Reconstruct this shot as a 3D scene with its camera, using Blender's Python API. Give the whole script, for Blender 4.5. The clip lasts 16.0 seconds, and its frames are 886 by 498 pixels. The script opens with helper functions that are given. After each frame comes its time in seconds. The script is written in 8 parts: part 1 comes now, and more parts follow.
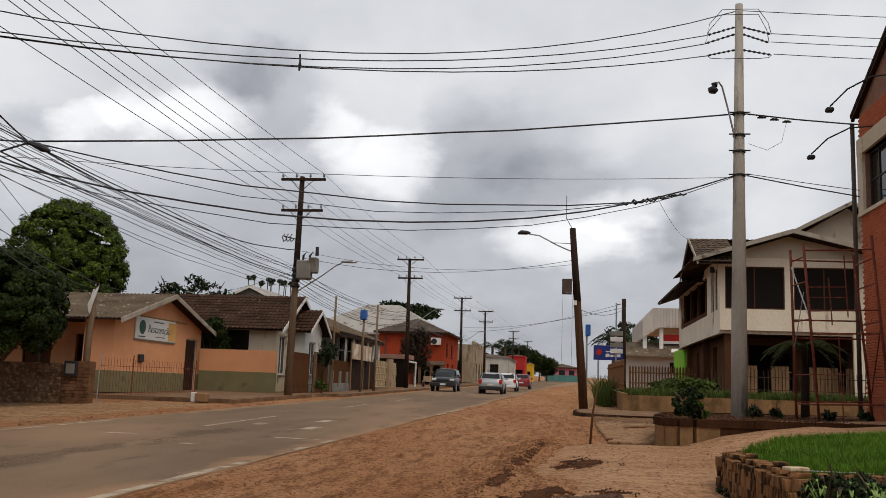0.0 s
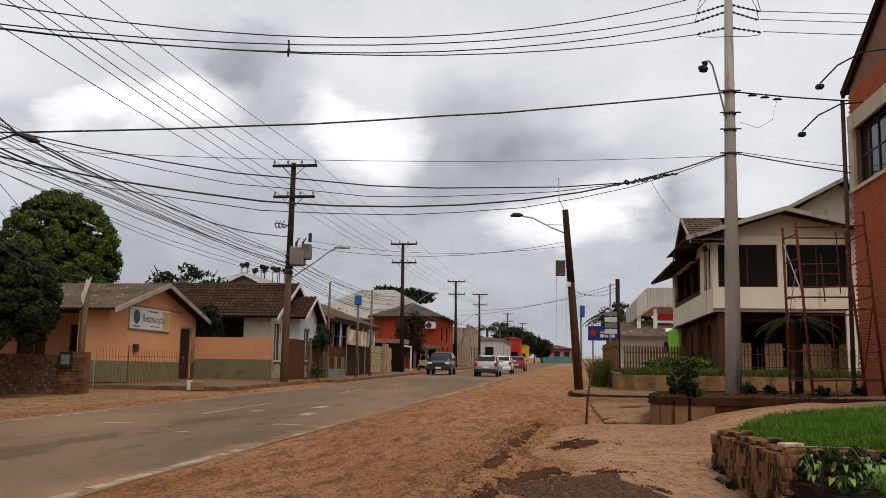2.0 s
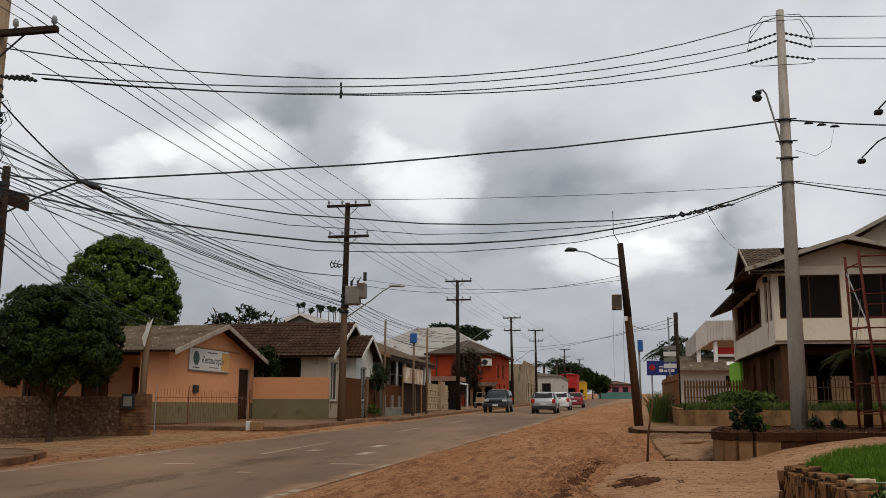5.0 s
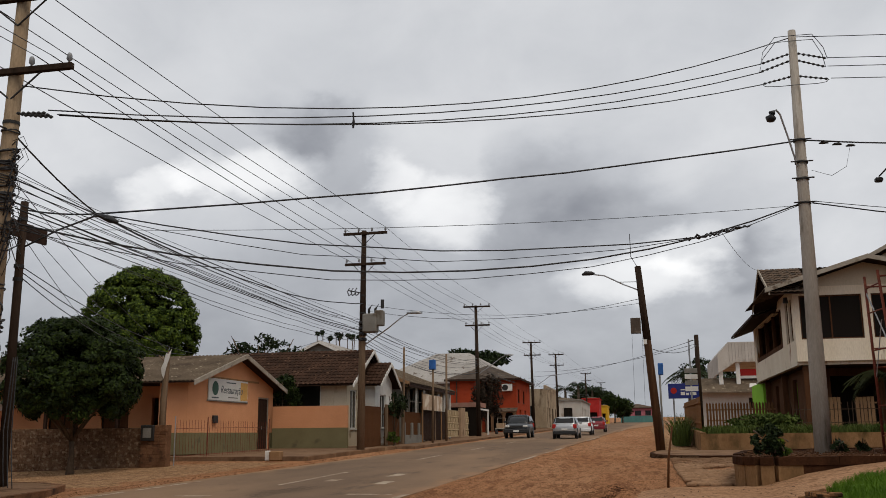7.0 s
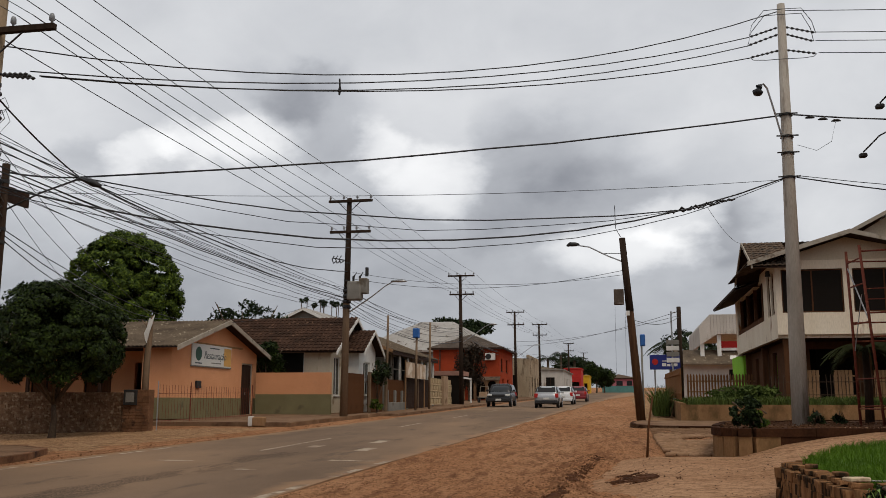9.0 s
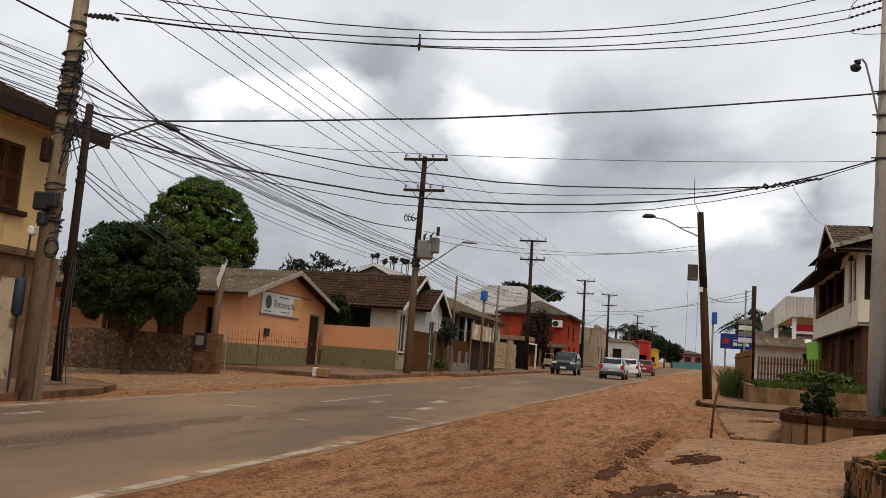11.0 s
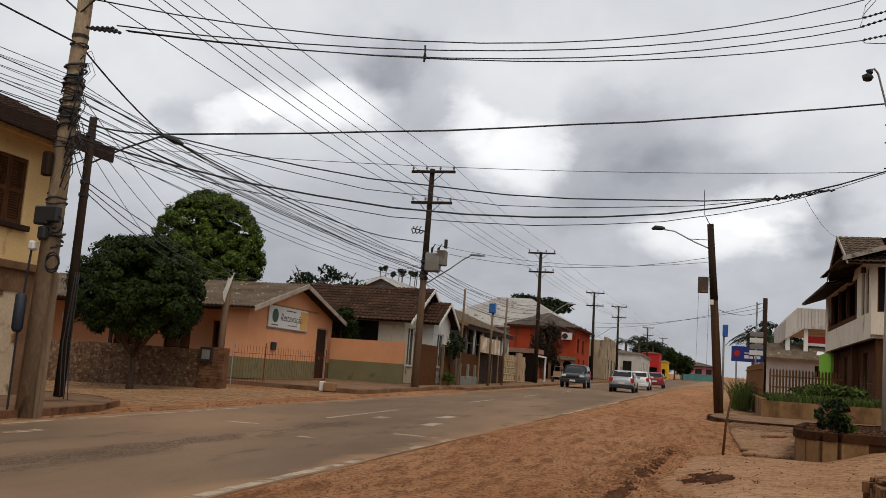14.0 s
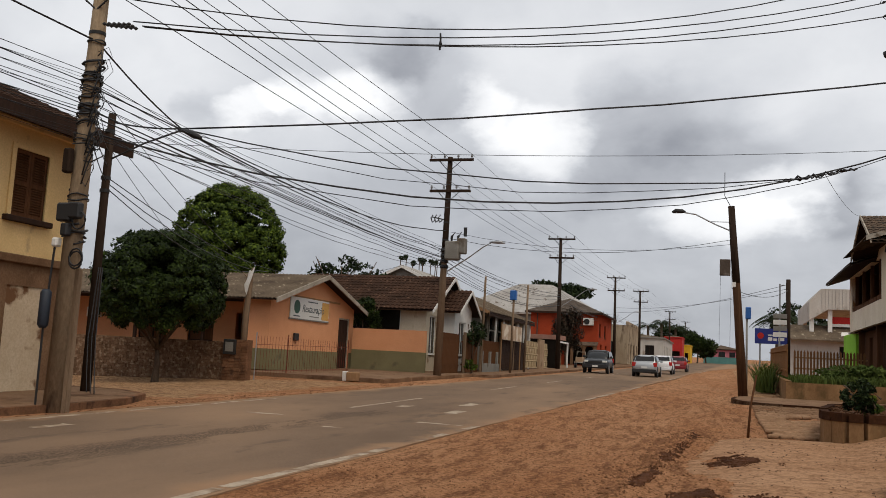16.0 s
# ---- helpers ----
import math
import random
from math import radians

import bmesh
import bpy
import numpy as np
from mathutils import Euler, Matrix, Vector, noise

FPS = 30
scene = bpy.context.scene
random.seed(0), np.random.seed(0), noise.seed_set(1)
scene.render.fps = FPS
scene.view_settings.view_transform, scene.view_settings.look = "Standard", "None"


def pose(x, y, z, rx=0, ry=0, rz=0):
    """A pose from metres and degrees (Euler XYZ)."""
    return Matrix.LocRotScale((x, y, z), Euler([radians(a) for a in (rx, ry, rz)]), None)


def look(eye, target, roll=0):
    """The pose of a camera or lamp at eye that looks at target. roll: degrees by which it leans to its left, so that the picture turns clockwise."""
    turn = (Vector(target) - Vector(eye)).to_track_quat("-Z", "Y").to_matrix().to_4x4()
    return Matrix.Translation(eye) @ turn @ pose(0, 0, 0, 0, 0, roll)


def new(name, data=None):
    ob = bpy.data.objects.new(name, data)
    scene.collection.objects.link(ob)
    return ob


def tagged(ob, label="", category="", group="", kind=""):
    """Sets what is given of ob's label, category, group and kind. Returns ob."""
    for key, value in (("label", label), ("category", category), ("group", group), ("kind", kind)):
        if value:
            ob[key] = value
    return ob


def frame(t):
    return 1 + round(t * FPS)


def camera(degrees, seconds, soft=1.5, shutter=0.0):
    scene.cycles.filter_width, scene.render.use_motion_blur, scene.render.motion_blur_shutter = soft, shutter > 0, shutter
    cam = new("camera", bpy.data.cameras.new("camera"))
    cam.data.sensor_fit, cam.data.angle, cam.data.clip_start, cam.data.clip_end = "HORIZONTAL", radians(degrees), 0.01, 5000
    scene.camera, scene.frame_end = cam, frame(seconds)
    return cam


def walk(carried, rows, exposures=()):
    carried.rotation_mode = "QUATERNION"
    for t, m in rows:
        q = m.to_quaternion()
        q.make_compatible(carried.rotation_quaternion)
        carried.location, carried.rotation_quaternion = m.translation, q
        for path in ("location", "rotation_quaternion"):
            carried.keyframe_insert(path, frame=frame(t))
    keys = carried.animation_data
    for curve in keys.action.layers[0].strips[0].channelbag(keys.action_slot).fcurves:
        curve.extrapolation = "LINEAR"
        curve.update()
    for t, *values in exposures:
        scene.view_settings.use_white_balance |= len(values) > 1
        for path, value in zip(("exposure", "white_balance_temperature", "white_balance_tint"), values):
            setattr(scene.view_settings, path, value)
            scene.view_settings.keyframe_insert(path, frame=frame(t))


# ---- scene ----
cam = camera(51.0, 16.0, soft=0.8)

# ---------------------------------------------------------------- camera
PATH = [
    (0.0, 0, 0, 1.4, 8.45, -2.02, 7.41),
    (0.5, 0, 0, 1.4, 8.33, -1.73, 7.18),
    (1.0, 0, 0, 1.4, 8.18, -1.29, 6.96),
    (1.5, 0, 0, 1.4, 8.26, -0.91, 6.95),
    (2.0, 0, 0, 1.4, 7.46, -0.90, 7.14),
    (2.5, 0, 0, 1.4, 6.75, -0.94, 7.17),
    (3.0, 0, 0, 1.4, 6.36, -0.68, 7.28),
    (3.5, 0, 0, 1.4, 6.24, -0.41, 8.33),
    (4.0, 0, 0, 1.4, 6.56, -0.46, 9.12),
    (4.5, 0, 0, 1.4, 7.81, -0.55, 10.16),
    (5.0, 0, 0, 1.4, 9.70, -0.23, 10.61),
    (7.5, 0.1, 0.03, 1.45, 11.38, 0.58, 12.00),
    (8.0, 0.1, 0.03, 1.45, 11.52, 0.65, 11.80),
    (8.5, 0.1, 0.03, 1.45, 10.97, 0.55, 11.62),
    (9.0, 0.1, 0.03, 1.45, 9.33, -0.11, 10.89),
    (9.5, 0.1, 0.03, 1.45, 7.97, -1.00, 11.57),
    (10.0, 0.12, 0.06, 1.45, 6.39, -2.08, 13.12),
    (12.5, 0.1, 0.55, 1.56, 8.05, -5.10, 15.51),
    (13.0, 0.1, 0.55, 1.56, 7.61, -4.89, 15.17),
    (13.5, 0.1, 0.55, 1.56, 7.44, -4.36, 14.86),
    (14.0, 0.1, 0.55, 1.56, 7.53, -4.04, 15.45),
    (14.5, 0.1, 0.55, 1.56, 7.30, -3.86, 16.22),
    (15.0, 0.1, 0.55, 1.56, 6.76, -3.59, 16.51),
    (15.5, 0.1, 0.55, 1.56, 6.52, -3.29, 16.93),
    (16.0, 0.1, 0.55, 1.56, 6.72, -2.99, 16.81),
]
walk(cam, [(t, pose(x, y, z, 90 + p, r, w)) for t, x, y, z, p, r, w in PATH],
     [(0.0, 0.15), (1.5, 0.2), (2.5, 0.28), (3.5, 0.32), (4.2, 0.28), (5.0, 0.05), (7.5, 0.0), (9.0, 0.02), (9.5, 0.10), (10.0, 0.30), (10.5, 0.32), (12.0, 0.16), (12.5, 0.14), (14.5, 0.17), (16.0, 0.22)])

# ---------------------------------------------------------------- world and sun
SUN_EL, SUN_AZ = radians(58), radians(136)
world = bpy.data.worlds.new("overcast_sky")
scene.world = world
world.use_nodes = True
wn, wl = world.node_tree.nodes, world.node_tree.links
wn.clear()
w_out, w_bg = wn.new("ShaderNodeOutputWorld"), wn.new("ShaderNodeBackground")
sky = wn.new("ShaderNodeTexSky")
sky.sky_type, sky.sun_disc, sky.sun_elevation, sky.sun_rotation = "NISHITA", False, SUN_EL, SUN_AZ
w_co = wn.new("ShaderNodeTexCoord")
w_sep = wn.new("ShaderNodeSeparateXYZ")
wl.new(w_co.outputs["Generated"], w_sep.inputs[0])


def wmath(op, a, b):
    n = wn.new("ShaderNodeMath")
    n.operation = op
    for k, v in enumerate((a, b)):
        if isinstance(v, (int, float)):
            n.inputs[k].default_value = v
        else:
            wl.new(v, n.inputs[k])
    return n.outputs[0]


# the cloud deck: the direction is laid onto a flat layer, so that clouds flatten towards the horizon
deck = wmath("ADD", wmath("MAXIMUM", w_sep.outputs[2], 0.0), 0.5)
w_com = wn.new("ShaderNodeCombineXYZ")
wl.new(wmath("DIVIDE", w_sep.outputs[0], deck), w_com.inputs[0])
wl.new(wmath("DIVIDE", w_sep.outputs[1], deck), w_com.inputs[1])


def cloud_noise(scale, detail, rough, offset, warp):
    mp, nz = wn.new("ShaderNodeMapping"), wn.new("ShaderNodeTexNoise")
    mp.inputs["Location"].default_value = offset
    wl.new(w_com.outputs[0], mp.inputs[0])
    wl.new(mp.outputs[0], nz.inputs["Vector"])
    nz.inputs["Scale"].default_value, nz.inputs["Detail"].default_value = scale, detail
    nz.inputs["Roughness"].default_value, nz.inputs["Distortion"].default_value = rough, warp
    return nz.outputs["Fac"]


def vmath(op, a, b):
    n = wn.new("ShaderNodeVectorMath")
    n.operation = op
    for k, v in enumerate((a, b)):
        if isinstance(v, tuple):
            n.inputs[k].default_value = v
        elif v is not None:
            wl.new(v, n.inputs[k])
    return n


def moved_by(scale, detail, amount):
    """The deck, pushed about by noise, so that cloud edges billow."""
    nz = wn.new("ShaderNodeTexNoise")
    nz.inputs["Scale"].default_value, nz.inputs["Detail"].default_value, nz.inputs["Roughness"].default_value = scale, detail, 0.55
    wl.new(w_com.outputs[0], nz.inputs["Vector"])
    push = vmath("MULTIPLY", vmath("SUBTRACT", nz.outputs["Color"], (0.5, 0.5, 0.5)).outputs[0], (amount, amount, 0))
    return vmath("ADD", w_com.outputs[0], push.outputs[0]).outputs[0]


def ranged(value, a, b, c, d, kind="SMOOTHSTEP"):
    n = wn.new("ShaderNodeMapRange")
    n.interpolation_type = kind
    for name, v in zip(("From Min", "From Max", "To Min", "To Max"), (a, b, c, d)):
        n.inputs[name].default_value = v
    wl.new(value, n.inputs["Value"])
    return n.outputs[0]


# brightness of the deck: grey towards the horizon, paler overhead, with broken billows
cl = ranged(w_sep.outputs[2], 0.06, 0.34, 0.37, 0.585)
cl = wmath("ADD", cl, wmath("MULTIPLY", wmath("SUBTRACT", cloud_noise(2.2, 6, 0.5, (2.3, 0.9, 0), 0.2), 0.5), 0.20))
cl = wmath("ADD", cl, wmath("MULTIPLY", wmath("SUBTRACT", cloud_noise(7.0, 8, 0.55, (7, 3, 0), 0.3), 0.5), 0.22))
place_soft, place_edge = moved_by(4.0, 5, 0.16), moved_by(9.0, 8, 0.15)
# the great cloud masses: where they hang on the deck, how wide, how bright
SOFT_MASSES = ((-0.643, 1.167, 0.167, 0.070, 0.03), (-0.266, 1.056, 0.237, 0.055, -0.03), (0.007, 1.082, 0.201, 0.055, 0.02), (0.120, 1.220, 0.081, 0.098, 0.04), (-0.626, 1.425, 0.262, 0.092, -0.04), (-0.278, 1.567, 0.194, 0.066, -0.02), (0.309, 1.259, 0.085, 0.172, 0.06), (-0.230, 1.171, 0.090, 0.064, 0.10), (-0.783, 1.053, 0.110, 0.103, 0.08), (-0.944, 1.188, 0.081, 0.085, -0.03), (-0.119, 1.517, 0.140, 0.062, 0.04), (0.300, 1.481, 0.050, 0.102, 0.12))
EDGED_MASSES = ((-0.384, 1.145, 0.066, 0.080, -0.17), (-0.417, 1.085, 0.049, 0.040, -0.09), (-0.511, 1.136, 0.079, 0.044, 0.20), (-0.637, 1.138, 0.064, 0.032, 0.16), (-0.704, 1.103, 0.041, 0.042, -0.15), (-0.262, 1.307, 0.062, 0.063, 0.24), (-0.320, 1.213, 0.035, 0.046, 0.16), (-0.138, 1.320, 0.091, 0.094, -0.11), (-0.152, 1.213, 0.046, 0.050, -0.07), (-0.024, 1.351, 0.083, 0.064, -0.10), (-0.070, 1.276, 0.095, 0.071, -0.06), (-0.167, 1.439, 0.089, 0.040, -0.07), (0.020, 1.497, 0.099, 0.060, 0.24), (0.079, 1.430, 0.060, 0.049, 0.16), (0.157, 1.483, 0.052, 0.070, -0.14), (0.171, 1.411, 0.037, 0.034, -0.08), (-0.431, 1.095, 0.044, 0.062, -0.06), (0.056, 1.278, 0.047, 0.047, 0.03))
for masses, edged in ((SOFT_MASSES, False), (EDGED_MASSES, True)):
    for cx, cy, sx, sy, amount in masses:
        d = vmath("MULTIPLY", vmath("SUBTRACT", place_edge if edged else place_soft, (cx, cy, 0)).outputs[0], (1 / sx, 1 / sy, 0))
        sq = vmath("DOT_PRODUCT", d.outputs[0], None)
        wl.new(d.outputs[0], sq.inputs[1])
        if edged:
            cl = wmath("ADD", cl, ranged(sq.outputs["Value"], 0.05, 2.3, amount * (1.35 if amount > 0 else 0.9), 0.0))
        else:
            cl = wmath("ADD", cl, wmath("MULTIPLY", wmath("POWER", 2.718, wmath("MULTIPLY", sq.outputs["Value"], -0.5)), amount))
ramp = wn.new("ShaderNodeValToRGB")
ramp.color_ramp.elements[0].position, ramp.color_ramp.elements[0].color = 0.25, (0.245, 0.255, 0.285, 1)
ramp.color_ramp.elements[1].position, ramp.color_ramp.elements[1].color = 1.0, (1.0, 1.0, 1.0, 1)
mid = ramp.color_ramp.elements.new(0.5)
mid.color = (0.49, 0.505, 0.535, 1)
wl.new(cl, ramp.inputs[0])
w_mix = wn.new("ShaderNodeMix")
w_mix.data_type = "RGBA"
w_mix.inputs[0].default_value = 0.97
sky_dim = wn.new("ShaderNodeVectorMath")
sky_dim.operation = "SCALE"
sky_dim.inputs["Scale"].default_value = 0.1
wl.new(sky.outputs[0], sky_dim.inputs[0])
wl.new(sky_dim.outputs[0], w_mix.inputs[6])
wl.new(ramp.outputs[0], w_mix.inputs[7])
wl.new(w_mix.outputs[2], w_bg.inputs[0])
w_bg.inputs[1].default_value = 1.10
wl.new(w_bg.outputs[0], w_out.inputs[0])
sun = new("sun", bpy.data.lights.new("sun", "SUN"))
sun.data.energy, sun.data.angle, sun.data.color = 1.4, radians(30), (1.0, 0.88, 0.73)
sun.matrix_world = look((0, 0, 60), (-math.sin(SUN_AZ) * math.cos(SUN_EL) * 60, -math.cos(SUN_AZ) * math.cos(SUN_EL) * 60, 60 - math.sin(SUN_EL) * 60))

# ---------------------------------------------------------------- materials


def mat(name, base, dark=None, rough=0.85, scale=3.0, fine=40.0, bump=0.3, metal=0.0, spots=None, spot_scale=1.2, spot_at=0.58, stretch=(1, 1, 1), vary=0.0, spot_soft=0.1, dist=0.02):
    """A surface with variation at two scales, optional stains in patches, and fine relief."""
    m = bpy.data.materials.new(name)
    m.use_nodes = True
    n, l = m.node_tree.nodes, m.node_tree.links
    b = n["Principled BSDF"]
    co, mp = n.new("ShaderNodeTexCoord"), n.new("ShaderNodeMapping")
    mp.inputs["Scale"].default_value = stretch
    l.new(co.outputs["Object"], mp.inputs[0])

    def noise_tex(s, d, r=0.55):
        t = n.new("ShaderNodeTexNoise")
        t.inputs["Scale"].default_value, t.inputs["Detail"].default_value, t.inputs["Roughness"].default_value = s, d, r
        l.new(mp.outputs[0], t.inputs["Vector"])
        return t.outputs["Fac"]

    def mixed(fac, a, c):
        x = n.new("ShaderNodeMix")
        x.data_type = "RGBA"
        for k, v in ((0, fac), (6, a), (7, c)):
            if isinstance(v, (float, int)):
                x.inputs[k].default_value = v
            elif isinstance(v, tuple):
                x.inputs[k].default_value = (*v, 1)
            else:
                l.new(v, x.inputs[k])
        return x.outputs[2]

    def span(fac, lo, hi):
        r = n.new("ShaderNodeMapRange")
        r.inputs["From Min"].default_value, r.inputs["From Max"].default_value = lo, hi
        l.new(fac, r.inputs["Value"])
        return r.outputs[0]

    dark = dark or tuple(c * 0.72 for c in base)
    big, small = noise_tex(scale, 8, 0.62), noise_tex(fine, 8, 0.68)
    col = mixed(span(big, 0.3, 0.7), dark, base)
    col = mixed(span(small, 0.38, 0.68), col, mixed(0.6, col, tuple(c * 0.8 for c in dark)))
    if spots:
        col = mixed(span(noise_tex(spot_scale, 8), spot_at, spot_at + spot_soft), col, spots)
    if vary:
        info = n.new("ShaderNodeObjectInfo")
        amount = n.new("ShaderNodeMath")
        amount.operation = "MULTIPLY"
        amount.inputs[1].default_value = vary
        l.new(info.outputs["Random"], amount.inputs[0])
        moved = n.new("ShaderNodeVectorMath")
        l.new(co.outputs["Object"], moved.inputs[0])
        l.new(info.outputs["Location"], moved.inputs[1])
        l.new(moved.outputs[0], mp.inputs[0])
        col = mixed(amount.outputs[0], col, tuple(c * 0.6 for c in dark))
    l.new(col, b.inputs["Base Color"])
    b.inputs["Roughness"].default_value, b.inputs["Metallic"].default_value = rough, metal
    b.inputs["Specular IOR Level"].default_value = 0.03 if rough > 0.84 else 0.12 if rough > 0.7 else 0.4
    if bump:
        bp = n.new("ShaderNodeBump")
        bp.inputs["Strength"].default_value, bp.inputs["Distance"].default_value = bump, dist
        l.new(small, bp.inputs["Height"])
        l.new(bp.outputs[0], b.inputs["Normal"])
    return m


def glass_dark(name, tint=(0.012, 0.011, 0.010)):
    m = bpy.data.materials.new(name)
    m.use_nodes = True
    b = m.node_tree.nodes["Principled BSDF"]
    b.inputs["Base Color"].default_value, b.inputs["Roughness"].default_value = (*tint, 1), 0.08
    b.inputs["Specular IOR Level"].default_value = 0.3
    return m


ASPHALT = mat("asphalt", (0.201, 0.138, 0.094), (0.133, 0.091, 0.062), 0.88, 0.35, 60, 0.35, spots=(0.246, 0.161, 0.102), spot_scale=0.25, spot_at=0.46, spot_soft=0.25, stretch=(1, 0.4, 1))


BAND_X = -7.62


def dust_edges(m, dirt):
    """Dirt that has drifted onto the asphalt from both road edges, in ragged tongues."""
    n, l = m.node_tree.nodes, m.node_tree.links
    b = n["Principled BSDF"]
    under = b.inputs["Base Color"].links[0].from_socket
    co, sep = n.new("ShaderNodeTexCoord"), n.new("ShaderNodeSeparateXYZ")
    l.new(co.outputs["Object"], sep.inputs[0])

    def calc(op, a, c):
        k = n.new("ShaderNodeMath")
        k.operation = op
        for i, v in enumerate((a, c)):
            if isinstance(v, (int, float)):
                k.inputs[i].default_value = v
            else:
                l.new(v, k.inputs[i])
        return k.outputs[0]

    x, y = sep.outputs[0], sep.outputs[1]
    right = calc("SUBTRACT", calc("ADD", calc("MULTIPLY", y, 0.024), -4.75), x)
    left = calc("ADD", calc("SUBTRACT", x, calc("MULTIPLY", y, 0.018)), 11.2)
    nz = n.new("ShaderNodeTexNoise")
    nz.inputs["Scale"].default_value, nz.inputs["Detail"].default_value = 0.9, 9
    l.new(co.outputs["Object"], nz.inputs["Vector"])
    reach = calc("MULTIPLY", calc("SUBTRACT", nz.outputs["Fac"], 0.28), 1.7)
    near = calc("SUBTRACT", reach, calc("MINIMUM", right, left))
    mr = n.new("ShaderNodeMapRange")
    mr.inputs["From Min"].default_value, mr.inputs["From Max"].default_value = -0.15, 0.35
    l.new(near, mr.inputs["Value"])
    mx = n.new("ShaderNodeMix")
    mx.data_type = "RGBA"
    l.new(mr.outputs[0], mx.inputs[0])
    l.new(under, mx.inputs[6])
    mx.inputs[7].default_value = (*dirt, 1)
    # worn dark seams and patches along the lanes
    mp2, cr, sp2 = n.new("ShaderNodeMapping"), n.new("ShaderNodeTexNoise"), n.new("ShaderNodeMapRange")
    mp2.inputs["Scale"].default_value = (1.6, 0.35, 1)
    l.new(co.outputs["Object"], mp2.inputs[0])
    l.new(mp2.outputs[0], cr.inputs["Vector"])
    cr.inputs["Scale"].default_value, cr.inputs["Detail"].default_value, cr.inputs["Roughness"].default_value = 0.9, 12, 0.72
    sp2.inputs["From Min"].default_value, sp2.inputs["From Max"].default_value = 0.56, 0.68
    sp2.inputs["To Max"].default_value = 0.75
    l.new(cr.outputs["Fac"], sp2.inputs["Value"])
    mx2 = n.new("ShaderNodeMix")
    mx2.data_type = "RGBA"
    l.new(sp2.outputs[0], mx2.inputs[0])
    l.new(mx.outputs[2], mx2.inputs[6])
    mx2.inputs[7].default_value = (0.088, 0.066, 0.050, 1)
    # a band of crazed, worn-through asphalt in the far lane
    vo, vm = n.new("ShaderNodeTexVoronoi"), n.new("ShaderNodeMapping")
    vo.feature = "DISTANCE_TO_EDGE"
    vm.inputs["Scale"].default_value = (5.0, 2.6, 1)
    l.new(co.outputs["Object"], vm.inputs[0])
    l.new(vm.outputs[0], vo.inputs["Vector"])
    crack = calc("LESS_THAN", vo.outputs["Distance"], 0.10)
    off = calc("DIVIDE", calc("SUBTRACT", calc("SUBTRACT", x, calc("MULTIPLY", y, 0.02)), BAND_X), 0.55)
    band = calc("POWER", 2.718, calc("MULTIPLY", calc("MULTIPLY", off, off), -1.0))
    near_y = calc("LESS_THAN", y, 20.0)
    gone = calc("MULTIPLY", calc("MULTIPLY", band, near_y), calc("GREATER_THAN", calc("ADD", cr.outputs["Fac"], calc("MULTIPLY", band, 0.12)), 0.56))
    fac = calc("MULTIPLY", calc("ADD", calc("MULTIPLY", crack, 0.6), 0.10), gone)
    mx3 = n.new("ShaderNodeMix")
    mx3.data_type = "RGBA"
    l.new(fac, mx3.inputs[0])
    l.new(mx2.outputs[2], mx3.inputs[6])
    mx3.inputs[7].default_value = (0.035, 0.026, 0.020, 1)
    l.new(mx3.outputs[2], b.inputs["Base Color"])


